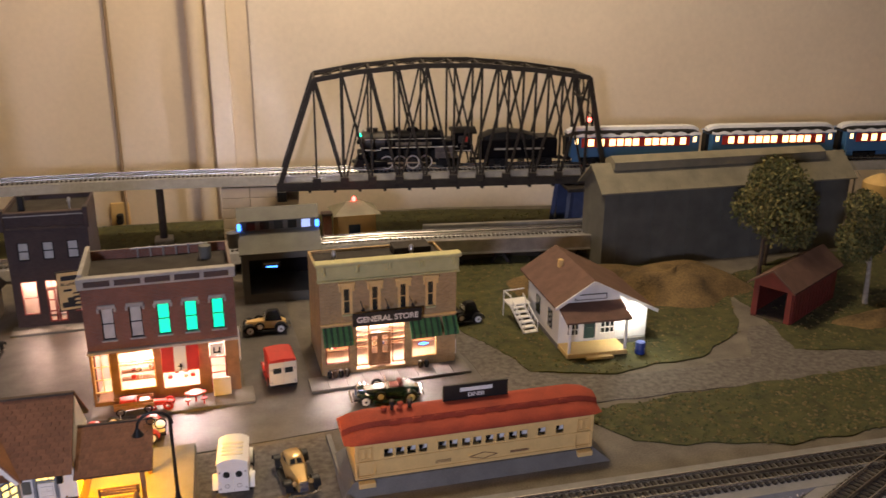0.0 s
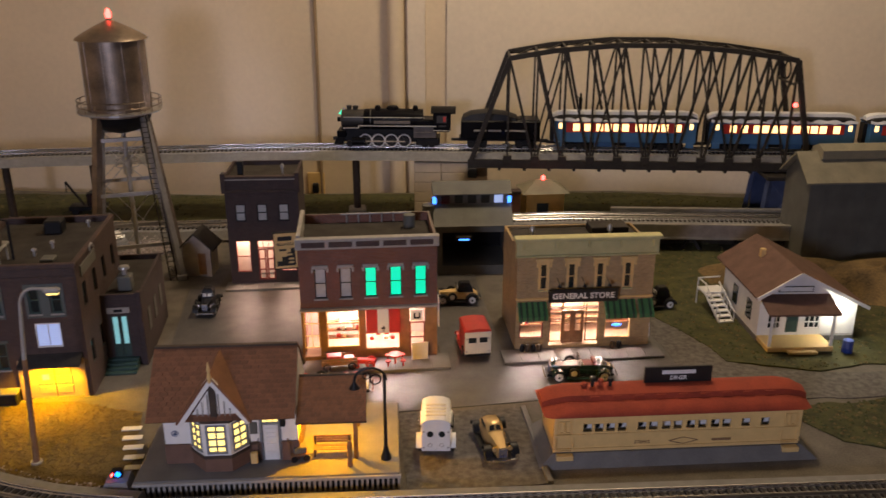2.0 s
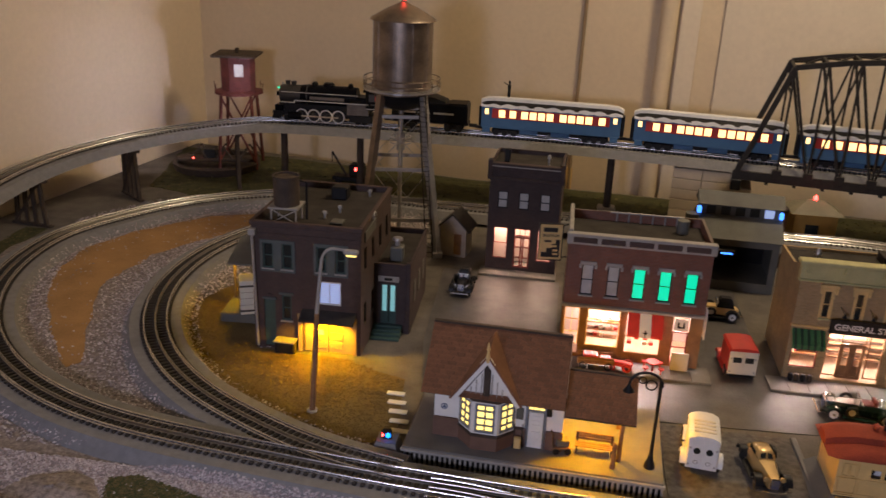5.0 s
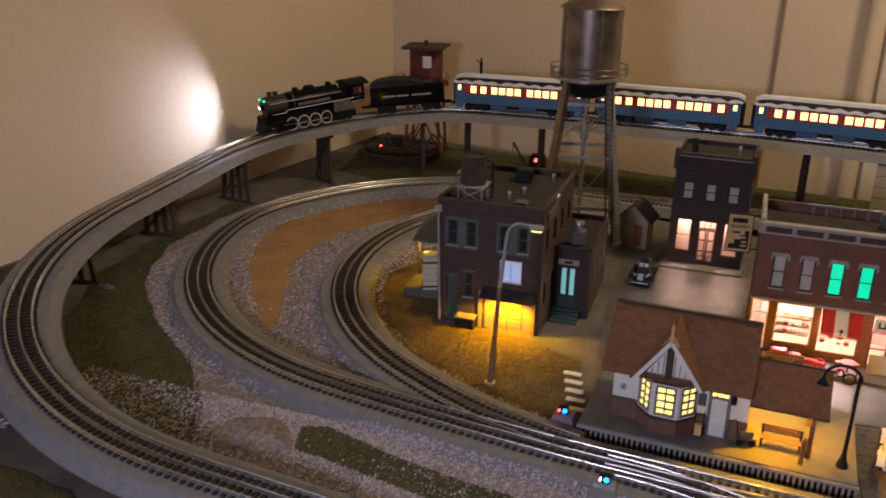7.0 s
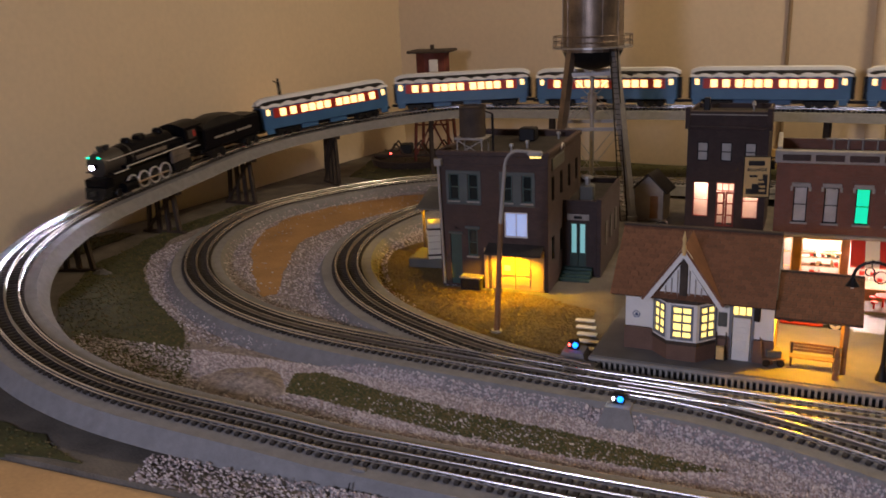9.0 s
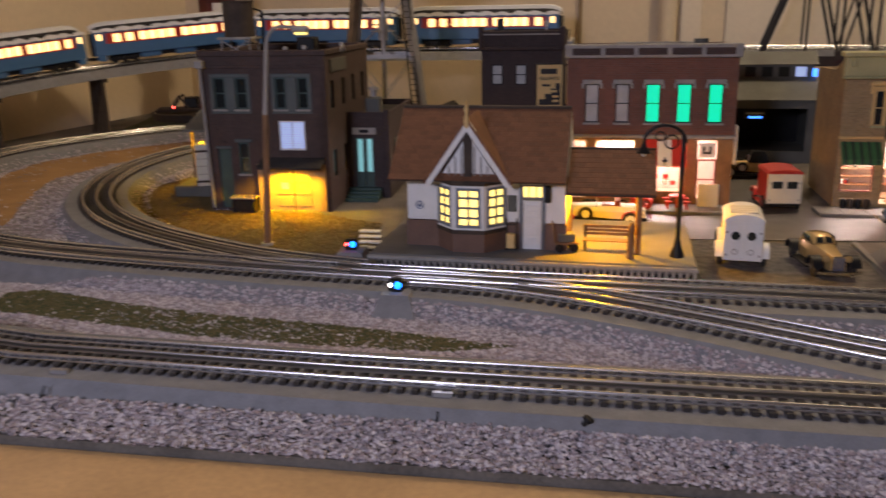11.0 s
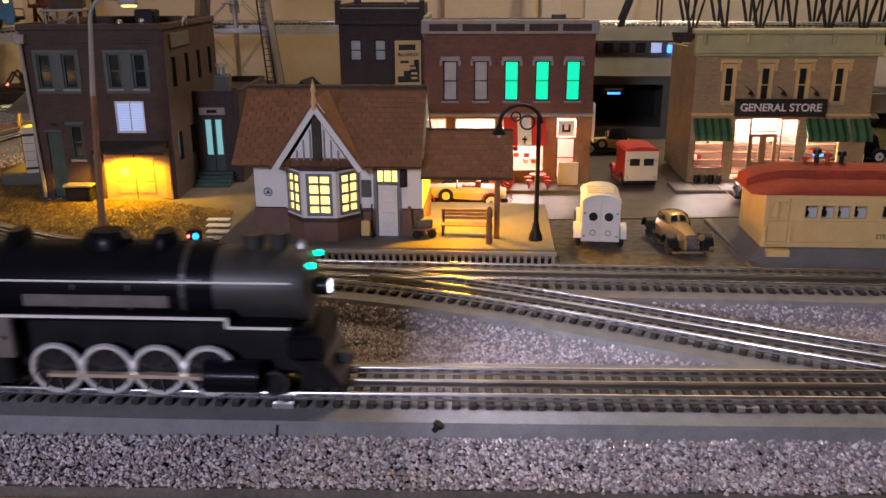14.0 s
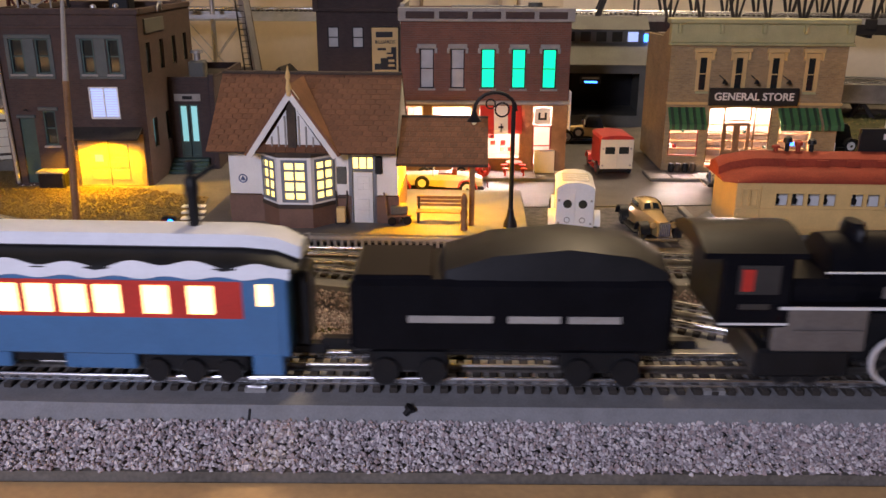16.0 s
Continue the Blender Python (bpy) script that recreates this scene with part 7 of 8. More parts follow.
def vintage_car(x, y, z, rz, body, wing, L=0.088, W=0.034, roof=None, label="", seats=DARKRED, name="vintage_car", spare=True, hubs=WHITE):
    t = thing(name, x, y, z, rz, label, "car", "vintage cars")
    r, h = 0.0088, L / 2
    part("chassis", G().cbox(-h + 0.004, h - 0.004, -W * 0.30, W * 0.30, 0.006, 0.010, 0.001), BLACK, t)

    def ring(x, k, dz, wide=1.0):
        return [(x, yy * k * wide, 0.0085 + (zz - 0.0085) * dz) for yy, zz in [(W * 0.24, 0.0085), (W * 0.27, 0.0165), (W * 0.20, 0.0215), (-W * 0.20, 0.0215), (-W * 0.27, 0.0165), (-W * 0.24, 0.0085)]]

    part("hood", G().loft([ring(0.003, 1.15, 1.06), ring(h * 0.5, 0.9, 1.0), ring(h - 0.012, 0.66, 0.95), ring(h - 0.010, 0.60, 0.9)]), body, t, smooth=True)
    part("cabin_tub", G().loft([ring(0.003, 1.18, 1.06), ring(-h * 0.35, 1.28, 1.05), ring(-h * 0.7, 1.15, 0.95), ring(-h + 0.006, 0.8, 0.7)]), body, t, smooth=True)
    part("radiator", G().cbox(h - 0.0105, h - 0.008, -W * 0.17, W * 0.17, 0.008, 0.0215, 0.0008), CHROME, t, "bright radiator shell")
    for i in range(5):
        yy = -W * 0.12 + i * W * 0.06
        part("grille_bar", G().box(h - 0.0082, h - 0.0074, yy - 0.0004, yy + 0.0004, 0.009, 0.020), BLUESTEEL, t)
    for s in (-1, 1):
        part("headlamp", G().lathe([(0.0008, -0.004), (0.0032, 0.0), (0.0034, 0.0012), (0.0026, 0.0016)], (h - 0.010, s * W * 0.30, 0.0175), "x", 12), CHROME, t, smooth=True)
        fender(t, h * 0.62, s * W * 0.44, r, wing)
        fender(t, -h * 0.62, s * W * 0.44, r, wing)
        part("running_board", G().box(-h * 0.40, h * 0.40, s * W * 0.44 - 0.004, s * W * 0.44 + 0.004, 0.0055, 0.0068), wing, t)
        if spare:
            part("spare_wheel", G().torus((h * 0.22, s * W * 0.50, 0.0155), r * 0.70, r * 0.24, "y", 16, 8), RUBBER, t, smooth=True)
            part("spare_rim", G().cyl((h * 0.22, s * W * 0.50 - 0.001, 0.0155), (h * 0.22, s * W * 0.50 + 0.001, 0.0155), r * 0.6, n=14), hubs, t)
    part("bumper", G().cbox(h - 0.001, h + 0.0006, -W * 0.46, W * 0.46, 0.007, 0.0095, 0.0006), CHROME, t)
    part("bumper", G().cbox(-h - 0.0006, -h + 0.001, -W * 0.4, W * 0.4, 0.008, 0.0105, 0.0006), CHROME, t)
    part("windscreen_frame", G().box(0.001, 0.002, -W * 0.28, -W * 0.25, 0.021, 0.032).box(0.001, 0.002, W * 0.25, W * 0.28, 0.021, 0.032).box(0.001, 0.002, -W * 0.28, W * 0.28, 0.031, 0.0325), CHROME, t)
    if roof:
        part("cabin_top", G().loft([[(0.0, -W * 0.29, 0.022), (0.0, W * 0.29, 0.022), (-h * 0.68, W * 0.29, 0.021), (-h * 0.68, -W * 0.29, 0.021)], [(-0.003, -W * 0.26, 0.034), (-0.003, W * 0.26, 0.034), (-h * 0.58, W * 0.26, 0.034), (-h * 0.58, -W * 0.26, 0.034)], [(-0.006, -W * 0.18, 0.0375), (-0.006, W * 0.18, 0.0375), (-h * 0.52, W * 0.18, 0.0375), (-h * 0.52, -W * 0.18, 0.0375)]]), roof, t, smooth=True)
        for s in (-1, 1):
            part("side_window", G().box(-h * 0.46, -0.006, s * W * 0.282 - 0.0004, s * W * 0.282 + 0.0004, 0.0245, 0.0315), GLASSDARK, t)
        for s in (-1, 1):
            part("windscreen", G().box(-0.0012, -0.0006, s * W * 0.12 - W * 0.09, s * W * 0.12 + W * 0.09, 0.0245, 0.0315), WHITE, t)
    else:
        part("seat", G().cbox(-h * 0.34, -0.004, -W * 0.2, W * 0.2, 0.018, 0.0235, 0.001).cbox(-h * 0.42, -h * 0.32, -W * 0.22, W * 0.22, 0.019, 0.0285, 0.001), seats, t)
    wheels(t, (h * 0.62, -h * 0.62), W * 0.44, r, hub=hubs)
    return t


def long_coupe(x, y, z, rz, label):
    """A low touring coupe with a long tapering hood and a raked twin windscreen."""
    t = thing("vintage_car", x, y, z, rz, label, "car", "vintage cars")
    r, h, W = 0.0088, 0.047, 0.042

    def ring(xx, half, top, low=0.008):
        return [(xx, half, low), (xx, half * 1.05, low + (top - low) * 0.55), (xx, half * 0.72, low + (top - low) * 0.92), (xx, 0, top), (xx, -half * 0.72, low + (top - low) * 0.92), (xx, -half * 1.05, low + (top - low) * 0.55), (xx, -half, low)]

    part("body", G().loft([ring(-h + 0.002, 0.006, 0.013), ring(-h + 0.012, 0.0115, 0.020), ring(-0.018, 0.0135, 0.0245), ring(0.002, 0.0130, 0.0240), ring(0.020, 0.0095, 0.0230), ring(h - 0.007, 0.0062, 0.0215)]), GOLD, t, smooth=True)
    part("roof", G().loft([ring(-0.030, 0.0085, 0.0235, 0.019), ring(-0.022, 0.0108, 0.0300, 0.020), ring(-0.008, 0.0108, 0.0315, 0.020), ring(0.000, 0.0100, 0.0300, 0.022), ring(0.005, 0.0095, 0.0245, 0.022)]), GOLD, t, "low rounded roof", smooth=True)
    for s in (-1, 1):
        part("windscreen", G().loft([[(0.0052, s * 0.0012, 0.0248), (0.0050, s * 0.0074, 0.0244)], [(0.0018, s * 0.0012, 0.0300), (0.0016, s * 0.0066, 0.0288)], [(0.0010, s * 0.0012, 0.0298), (0.0008, s * 0.0066, 0.0286)]]), GLASSDARK, t)
        part("side_window", G().cbox(-0.020, -0.003, s * 0.0110 - 0.0005, s * 0.0110 + 0.0005, 0.0240, 0.0285, 0.0002), GLASSDARK, t)
        fender(t, h * 0.62, s * 0.0165, r, BLACK)
        fender(t, -h * 0.62, s * 0.0165, r, BLACK)
        part("running_board", G().box(-h * 0.40, h * 0.40, s * 0.0165 - 0.004, s * 0.0165 + 0.004, 0.0055, 0.0068), BLACK, t)
        part("headlamp", G().lathe([(0.0008, -0.005), (0.0030, 0.0), (0.0032, 0.0012), (0.0024, 0.0016)], (h - 0.010, s * 0.0095, 0.0185), "x", 12), GOLD, t, smooth=True)
    part("radiator", G().cbox(h - 0.0075, h - 0.0050, -0.0055, 0.0055, 0.0075, 0.0218, 0.0012), CHROME, t, "bright radiator shell")
    for i in range(6):
        yy = -0.0042 + i * 0.00168
        part("grille_bar", G().box(h - 0.0051, h - 0.0044, yy - 0.0003, yy + 0.0003, 0.009, 0.0205), BLUESTEEL, t)
    for s, w in ((1, 0.019), (-1, 0.016)):
        part("bumper", G().loft([[(s * (h - e), yy, 0.0065), (s * (h - e + 0.0012), yy, 0.0065), (s * (h - e + 0.0012), yy, 0.0088), (s * (h - e), yy, 0.0088)] for yy, e in ((-w, 0.003), (-w * 0.5, 0.0008), (0, 0), (w * 0.5, 0.0008), (w, 0.003))]), CHROME, t)
    wheels(t, (h * 0.62, -h * 0.62), 0.0165, r, hub=RUBBER)
    return t


def box_van(x, y, z, rz, body, roof, L, W, H, label, windows, front=None, rear=None):
    t = thing("delivery_van", x, y, z, rz, label, "van", "vans in town")
    h, r = L / 2, 0.0105 if windows == "round" else 0.0085
    low = 0.87 if windows == "round" else 0.90
    part("body", G().cbox(-h, h * 0.35, -W / 2, W / 2, 0.0115, H * (low + 0.02), 0.0015), body, t)
    prof = [(-W / 2 - 0.0006, H * low), (-W / 2 + 0.002, H * (low + 0.06)), (-W / 4, H * 0.985), (0, H), (W / 4, H * 0.985), (W / 2 - 0.002, H * (low + 0.06)), (W / 2 + 0.0006, H * low)]
    part("roof", G().loft([[(xx, yy, zz) for yy, zz in prof] for xx in (-h - 0.0015, h * 0.42)]), roof, t, smooth=True)
    part("hood", G().loft([[(xx, yy * k, 0.008 + zz * k) for yy, zz in ((W * 0.38, 0), (W * 0.38, H * 0.36), (W * 0.25, H * 0.46), (-W * 0.25, H * 0.46), (-W * 0.38, H * 0.36), (-W * 0.38, 0))] for xx, k in ((h * 0.33, 1.0), (h - 0.004, 0.72), (h, 0.62))]), front or body, t, smooth=True)
    for s in (-1, 1):
        d = part("rear_door", G().cbox(-h - 0.0012, -h, s * W * 0.25 - W * 0.248, s * W * 0.25 + W * 0.248, 0.0090, H * (low + 0.01), 0.0004), rear or body, t)
        if windows == "round":
            part("door_window", G().cyl((-h - 0.0020, s * W * 0.20, H * 0.62), (-h - 0.0010, s * W * 0.20, H * 0.62), W * 0.115, n=16), GLASSDARK, d)
            part("door_emblem", G().torus((-h - 0.0014, s * W * 0.20, H * 0.33), W * 0.07, 0.0005, "x", 14, 5), GREYTRIM, d)
        else:
            part("door_window", G().cbox(-h - 0.0020, -h - 0.0010, s * W * 0.21 - W * 0.15, s * W * 0.21 + W * 0.15, H * 0.55, H * 0.72, 0.0004), GLASSDARK, d)
        part("hinge", G().box(-h - 0.0018, -h - 0.0010, s * W * 0.42 - 0.001, s * W * 0.42 + 0.001, H * 0.25, H * 0.29).box(-h - 0.0018, -h - 0.0010, s * W * 0.42 - 0.001, s * W * 0.42 + 0.001, H * 0.66, H * 0.70), GREYTRIM, d)
        fender(t, h * 0.70, s * W * 0.46, r, body)
        if windows == "round":
            fender(t, -h * 0.62, s * W * 0.56, r, body)
        part("running_board", G().box(-h * 0.4, h * 0.5, s * W * 0.48 - 0.003, s * W * 0.48 + 0.003, 0.005, 0.0065), body, t)
    if windows == "round":
        for i in range(4):
            part("roof_bar", G().cbox(-h * 0.8 + i * 0.008, -h * 0.8 + i * 0.008 + 0.003, -W * 0.36, W * 0.36, H * 0.985, H * 1.02, 0.0006), IVORY, t)
    if windows != "round":
        part("bumper", G().cbox(-h - 0.003, -h - 0.0012, -W * 0.45, W * 0.45, 0.006, 0.0095, 0.0005), BLACK, t)
    wheels(t, (h * 0.70, -h * 0.62), W * (0.56 if windows == "round" else 0.49), r, hub=RUBBER if windows == "round" else DARKRED)
    return t


RUSTRED = mat("rusty_red_iron", (0.13, 0.03, 0.024), 0.75, 0, 0.5, 40, 0.3)
ROOFBROWN = mat("brown_roof", (0.115, 0.062, 0.045), 0.85, 0, 0.3, 50, 0.35)
REDROOF = mat("brick_red_roof", (0.29, 0.042, 0.016), 0.85, 0, 0.3, 30, 0.2)
BLUEDRUM = mat("blue_drum_paint", (0.02, 0.05, 0.26), 0.45, 0, 0.2, 60, 0.1)
YELLOW = mat("yellow_brown_paint", (0.40, 0.22, 0.04), 0.6, 0, 0.3, 40, 0.2)
GOLD = mat("gold_tan_paint", (0.52, 0.36, 0.15), 0.25, 0.4, 0.12, 60, 0.03)
BRG = mat("deep_green_paint", (0.012, 0.032, 0.022), 0.22, 0, 0.15, 60, 0.02, coat=0.6)

truss_bridge()
girder_bridge()
long_shed()
depot()
diner()
covered_bridge()
tree(1.065, 1.30, 0.0, 0.255, 0.085, 3, DARKBARK)
tree(1.155, 1.40, 0.0, 0.24, 0.075, 5, DARKBARK)
tree(1.205, 1.17, 0.0, 0.235, 0.06, 8, BARK, -0.008, "olive model birch with a pale trunk and bare twig")
water_tower()
red_tower()
garage()
huts()
box_van(0.045, 0.918, 0.0028, 84, WHITE, WHITE, 0.078, 0.035, 0.053, "white milk van with round rear windows in the parking lot", "round")
long_coupe(0.115, 0.898, 0.0028, -84, "gold-tan vintage coupe with black fenders in the parking lot")
vintage_car(0.266, 1.062, 0.0016, 176, BRG, BRG, 0.104, 0.040, None, "dark green open roadster with white wheels before the store")
box_van(0.126, 1.165, 0.0016, 93, RED, RED, 0.07, 0.040, 0.050, "cream and red van parked in the side street", "square", RED, IVORY)
vintage_car(0.122, 1.345, 0.0016, 178, CREAM, BLACK, 0.082, 0.032, BLACK, "cream and black coupe in the side street")
vintage_car(-0.302, 1.352, 0.0016, -92, BLACK, BLACK, 0.07, 0.034, BLACK, "black vintage car parked behind the station", hubs=GREYTRIM)
vintage_car(-0.090, 1.050, 0.0016, 178, WHITE, RED, 0.118, 0.044, None, "white and red open roadster behind the platform")
vintage_car(0.455, 1.29, 0.0016, 185, BLACK, BLACK, 0.075, 0.032, BLACK, "black car with chrome trim beside the store")
w = thing("farm_wagon", -0.078, 1.118, 0.005, 3, "brown timber wagon on the kerb before the shop", "wagon")
part("bed", G().box(-0.026, 0.026, -0.010, 0.010, 0.008, 0.010), WOOD, w)
for y in (-0.010, 0.009):
    for z in (0.010, 0.0145):
        part("side_board", G().cbox(-0.026, 0.026, y, y + 0.001, z, z + 0.004, 0.0002), WOOD, w)
part("load", G().cbox(-0.018, 0.004, -0.008, 0.008, 0.010, 0.021, 0.002).cbox(0.006, 0.022, -0.007, 0.007, 0.010, 0.017, 0.002), RED, w, "red load")
for x in (-0.018, 0.018):
    for y in (-0.012, 0.012):
        part("wheel", G().torus((x, y, 0.0062), 0.005, 0.0011, "y", 14, 5), BLACK, w)
k = thing("red_tractor", -0.040, 1.116, 0.005, 170, "small bright red tractor before the shop", "tractor")
part("engine", G().cbox(-0.006, 0.014, -0.004, 0.004, 0.006, 0.013, 0.001), RED, k)
part("seat", G().cbox(-0.014, -0.008, -0.004, 0.004, 0.010, 0.012, 0.0005), RED, k)
for x, r in ((-0.008, 0.0075), (0.012, 0.0045)):
    for y in (-0.007, 0.007):
        part("wheel", G().torus((x, y, r), r * 0.72, r * 0.28, "y", 14, 6), RED, k)
c = thing("cafe_table", 0.004, 1.122, 0.005, 0, "red round cafe table before the shop", "table")
part("top", G().cyl((0, 0, 0.014), (0, 0, 0.0155), 0.010, n=18), RED, c)
part("pedestal", G().cyl((0, 0, 0), (0, 0, 0.014), 0.0012, n=8), RED, c)
for i in range(4):
    a = math.pi / 4 + i * math.pi / 2
    st = thing("stool", 0.004 + 0.0155 * math.cos(a), 1.122 + 0.0135 * math.sin(a), 0.005, 0, "small red round stool at the cafe table", "stool", "stools round the cafe table")
    part("seat", G().cyl((0, 0, 0.0085), (0, 0, 0.010), 0.0042, n=12), RED, st)
    part("pedestal", G().cyl((0, 0, 0), (0, 0, 0.0085), 0.001, n=6), RED, st)


# ---- crumbs of scenery: stone and flock ----
def crumbs(name, n, spots, size, material, label, flatness=0.7, seed=1):
    rnd = random.Random(seed)
    vs, fs = [], []
    base = [(1, 0, 0), (-1, 0, 0), (0, 1, 0), (0, -1, 0), (0, 0, 1), (0, 0, -1)]
    tri = [(0, 2, 4), (2, 1, 4), (1, 3, 4), (3, 0, 4), (2, 0, 5), (1, 2, 5), (3, 1, 5), (0, 3, 5)]
    k = 0
    for _ in range(n * 6):
        if k >= n:
            break
        p = spots(rnd)
        if p is None:
            continue
        k += 1
        s = size * rnd.uniform(0.55, 1.25)
        a = rnd.uniform(0, 6.28)
        c, d = math.cos(a), math.sin(a)
        o = len(vs)
        for x, y, z in base:
            x, y, z = x * s * rnd.uniform(0.7, 1.3), y * s * rnd.uniform(0.6, 1.1), z * s * flatness * rnd.uniform(0.7, 1.2)
            vs.append((p[0] + x * c - y * d, p[1] + x * d + y * c, p[2] + z + s * 0.2))
        fs += [tuple(o + i for i in f) for f in tri]
    me = bpy.data.meshes.new(name)
    me.from_pydata(vs, [], fs)
    me.materials.append(material)
    return tagged(new(name, me), label, kind="stuff")


def near_track(xy, x, y):
    return float(np.min(np.hypot(xy[:, 0] - x, xy[:, 1] - y)))


OUT_A, MID_A, INN_A, CRO_A, RIG_A = (np.array(resample(p, 0.02)) for p in (OUTER_XY, MID_XY, INNER_XY, CROSS_XY, RIGHT_XY))
LOW = OUT_A[(OUT_A[:, 1] < 0.75)]


def front_strip(r):
    x = r.uniform(-0.64, 0.95) if r.random() < 0.4 else r.uniform(-0.45, 0.35)
    y = 0.496 + 0.0335 * r.random() ** 0.85
    return (x, y, max(0.0, (y - 0.510) * 0.42) + 0.003 * r.random())


def between(r):
    x, y = r.uniform(-0.95, 0.9), r.uniform(0.60, 0.76)
    if r.random() < 0.65:
        x = r.uniform(-0.5, 0.25)
    d = min(near_track(LOW, x, y), near_track(MID_A, x, y), near_track(CRO_A, x, y))
    if d < 0.0395 or (inside(FRONT_GRASS, x, y) and r.random() < 0.8):
        return None
    return (x, y, max(0.0, (0.049 - d) * 1.25) + 0.002 * r.random())


def loops(r):
    a, k = r.uniform(0, 6.28), r.random()
    if r.random() < 0.6:
        x, y = r.uniform(-1.12, -0.35), r.uniform(0.78, 1.75)
    else:
        x, y = r.uniform(-1.0, -0.45), r.uniform(0.66, 0.76)
    dm, di, do = near_track(MID_A, x, y), near_track(INN_A, x, y), near_track(OUT_A, x, y)
    d = min(dm, di)
    if d < 0.041 or do < 0.055 or (inside(SANDY, x, y) and r.random() < 0.93) or (inside(LOOP_GRASS, x, y) and di > 0.062) or inside(LEFT_GRASS, x, y) or inside(FRONT_GRASS, x, y) or d > 0.065 + 0.09 * r.random() ** 2 or (di < 0.09 and x > -0.6 and math.hypot(x + 0.325, y - 1.262) < 0.41 and y < 1.05 and r.random() < 0.5):
        return None
    return (x, y, max(0.0, (0.049 - d) * 1.25) + 0.002 * r.random())


def grassy(polys):
    boxes = [(min(p[0] for p in q), max(p[0] for p in q), min(p[1] for p in q), max(p[1] for p in q)) for q in polys]

    def pick(r):
        i = r.randrange(len(polys))
        b = boxes[i]
        x, y = r.uniform(b[0], b[1]), r.uniform(b[2], b[3])
        return (x, y, 0.0015) if inside(polys[i], x, y) else None

    return pick


crumbs("ballast_stones", 23000, front_strip, 0.0016, STONES, "loose grey-pink crushed stone along the front edge", 0.8, 1)
crumbs("ballast_stones", 52000, between, 0.0018, STONES, "loose grey crushed stone between the tracks", 0.8, 2)
crumbs("ballast_stones", 26000, loops, 0.0018, STONES, "loose grey crushed stone beside the loops", 0.8, 3)
crumbs("grass_tufts", 16000, grassy([FRONT_GRASS, FRONT_GRASS, LEFT_GRASS, CORNER_GRASS]), 0.0019, TUFTS, "olive flock tufts between the tracks", 0.7, 4)
crumbs("grass_tufts", 9000, grassy([DEPOT_GRASS, ROADSIDE, COVER_GRASS, BACK_GRASS]), 0.0032, TUFTS, "olive flock tufts round the depot and road", 0.7, 5)
crumbs("ochre_crumbs", 9000, grassy([LOOP_GRASS]), 0.0014, OCHRE, "fine ochre ground foam before the warehouse", 0.6, 6)
blackbit = thing("loose_screw", -0.100, 0.531, 0.014, 0, "tiny black screw lying on the roadbed", "screw")
part("screw", G().cyl((0, 0, 0), (0.002, 0, 0.003), 0.0016, n=8).cyl((0.002, 0, 0.003), (0.003, 0, 0.0045), 0.003, n=10), BLACK, blackbit)


HILL = mat("ochre_hill", (0.13, 0.085, 0.032), 0.95, 0, 0.7, 18, 1.0, 260)
# hills of plaster behind the depot
def hill(name, cx, cy, rx, ry, h, seed, material, label):
    g, n, rings = G(), 26, []
    for k in range(7):
        f = k / 6
        ring = []
        for i in range(n):
            a = 2 * math.pi * i / n
            v = 1 + 0.35 * noise.noise(Vector((math.cos(a) * 1.5 + seed, math.sin(a) * 1.5, f * 1.2)))
            ring.append((cx + rx * (1 - f) * v * math.cos(a), cy + ry * (1 - f) * v * math.sin(a), -0.003 + h * (1 - (1 - f) ** 2) * (1 + 0.3 * noise.noise(Vector((a, f * 3, seed))))))
        rings.append(ring)
    g.loft(rings)
    return setting(name, g, material, label, True)


hill("hillside", 0.90, 1.33, 0.16, 0.09, 0.05, 1.0, HILL, "ochre plaster hillside behind the depot")
hill("hillside", 0.74, 1.42, 0.16, 0.08, 0.03, 4.0, HILL, "ochre plaster hillside behind the depot")
hill("gravel_mound", -0.655, 0.695, 0.062, 0.045, 0.016, 2.0, GRAVEL, "low mound of grey crushed stone between the loops")
hill("hillside", 1.18, 1.10, 0.10, 0.04, 0.02, 7.0, HILL, "ochre plaster bank beside the covered bridge")
for x, y, s in ((-1.07, 0.66, 0.03), (-1.12, 0.98, 0.02), (-1.02, 1.62, 0.035), (-1.10, 1.36, 0.025)):
    hill("rock", x, y, s, s * 0.6, s * 0.55, x * 9, WALK, "grey plaster rock beside the track")


# ---- the train ----
def wheel_pair(name, parent, x, y, z, r, material, rim, spokes=0):
    w = part(name, G().cyl((0, -0.003, 0), (0, 0.003, 0), r * 0.9, n=18), material, parent, at=(x, y, z), smooth=True)
    part("rim", G().torus((0, -0.0025 if y < 0 else 0.0025, 0), r * 0.9, r * 0.12, "y", 22, 6), rim, w, smooth=True)
    for k in range(spokes):
        a = math.pi * 2 * k / spokes
        part("spoke", G().beam((0, -0.0034 if y < 0 else 0.0034, 0), (r * 0.85 * math.cos(a), -0.0034 if y < 0 else 0.0034, r * 0.85 * math.sin(a)), r * 0.09), SMOKEBOX, w)
    return w


WHEELRIM = mat("bright_wheel_rim", (0.80, 0.80, 0.82), 0.3, 0.5, 0.05, 60, 0)
BRIGHTROD = mat("worn_steel_rod", (0.62, 0.52, 0.40), 0.35, 0.6, 0.15, 60, 0.05)
FIREBOX = mat("graphite_firebox", (0.15, 0.13, 0.115), 0.5, 0.1, 0.25, 70, 0.1)
MOVING, SPIN = [], []


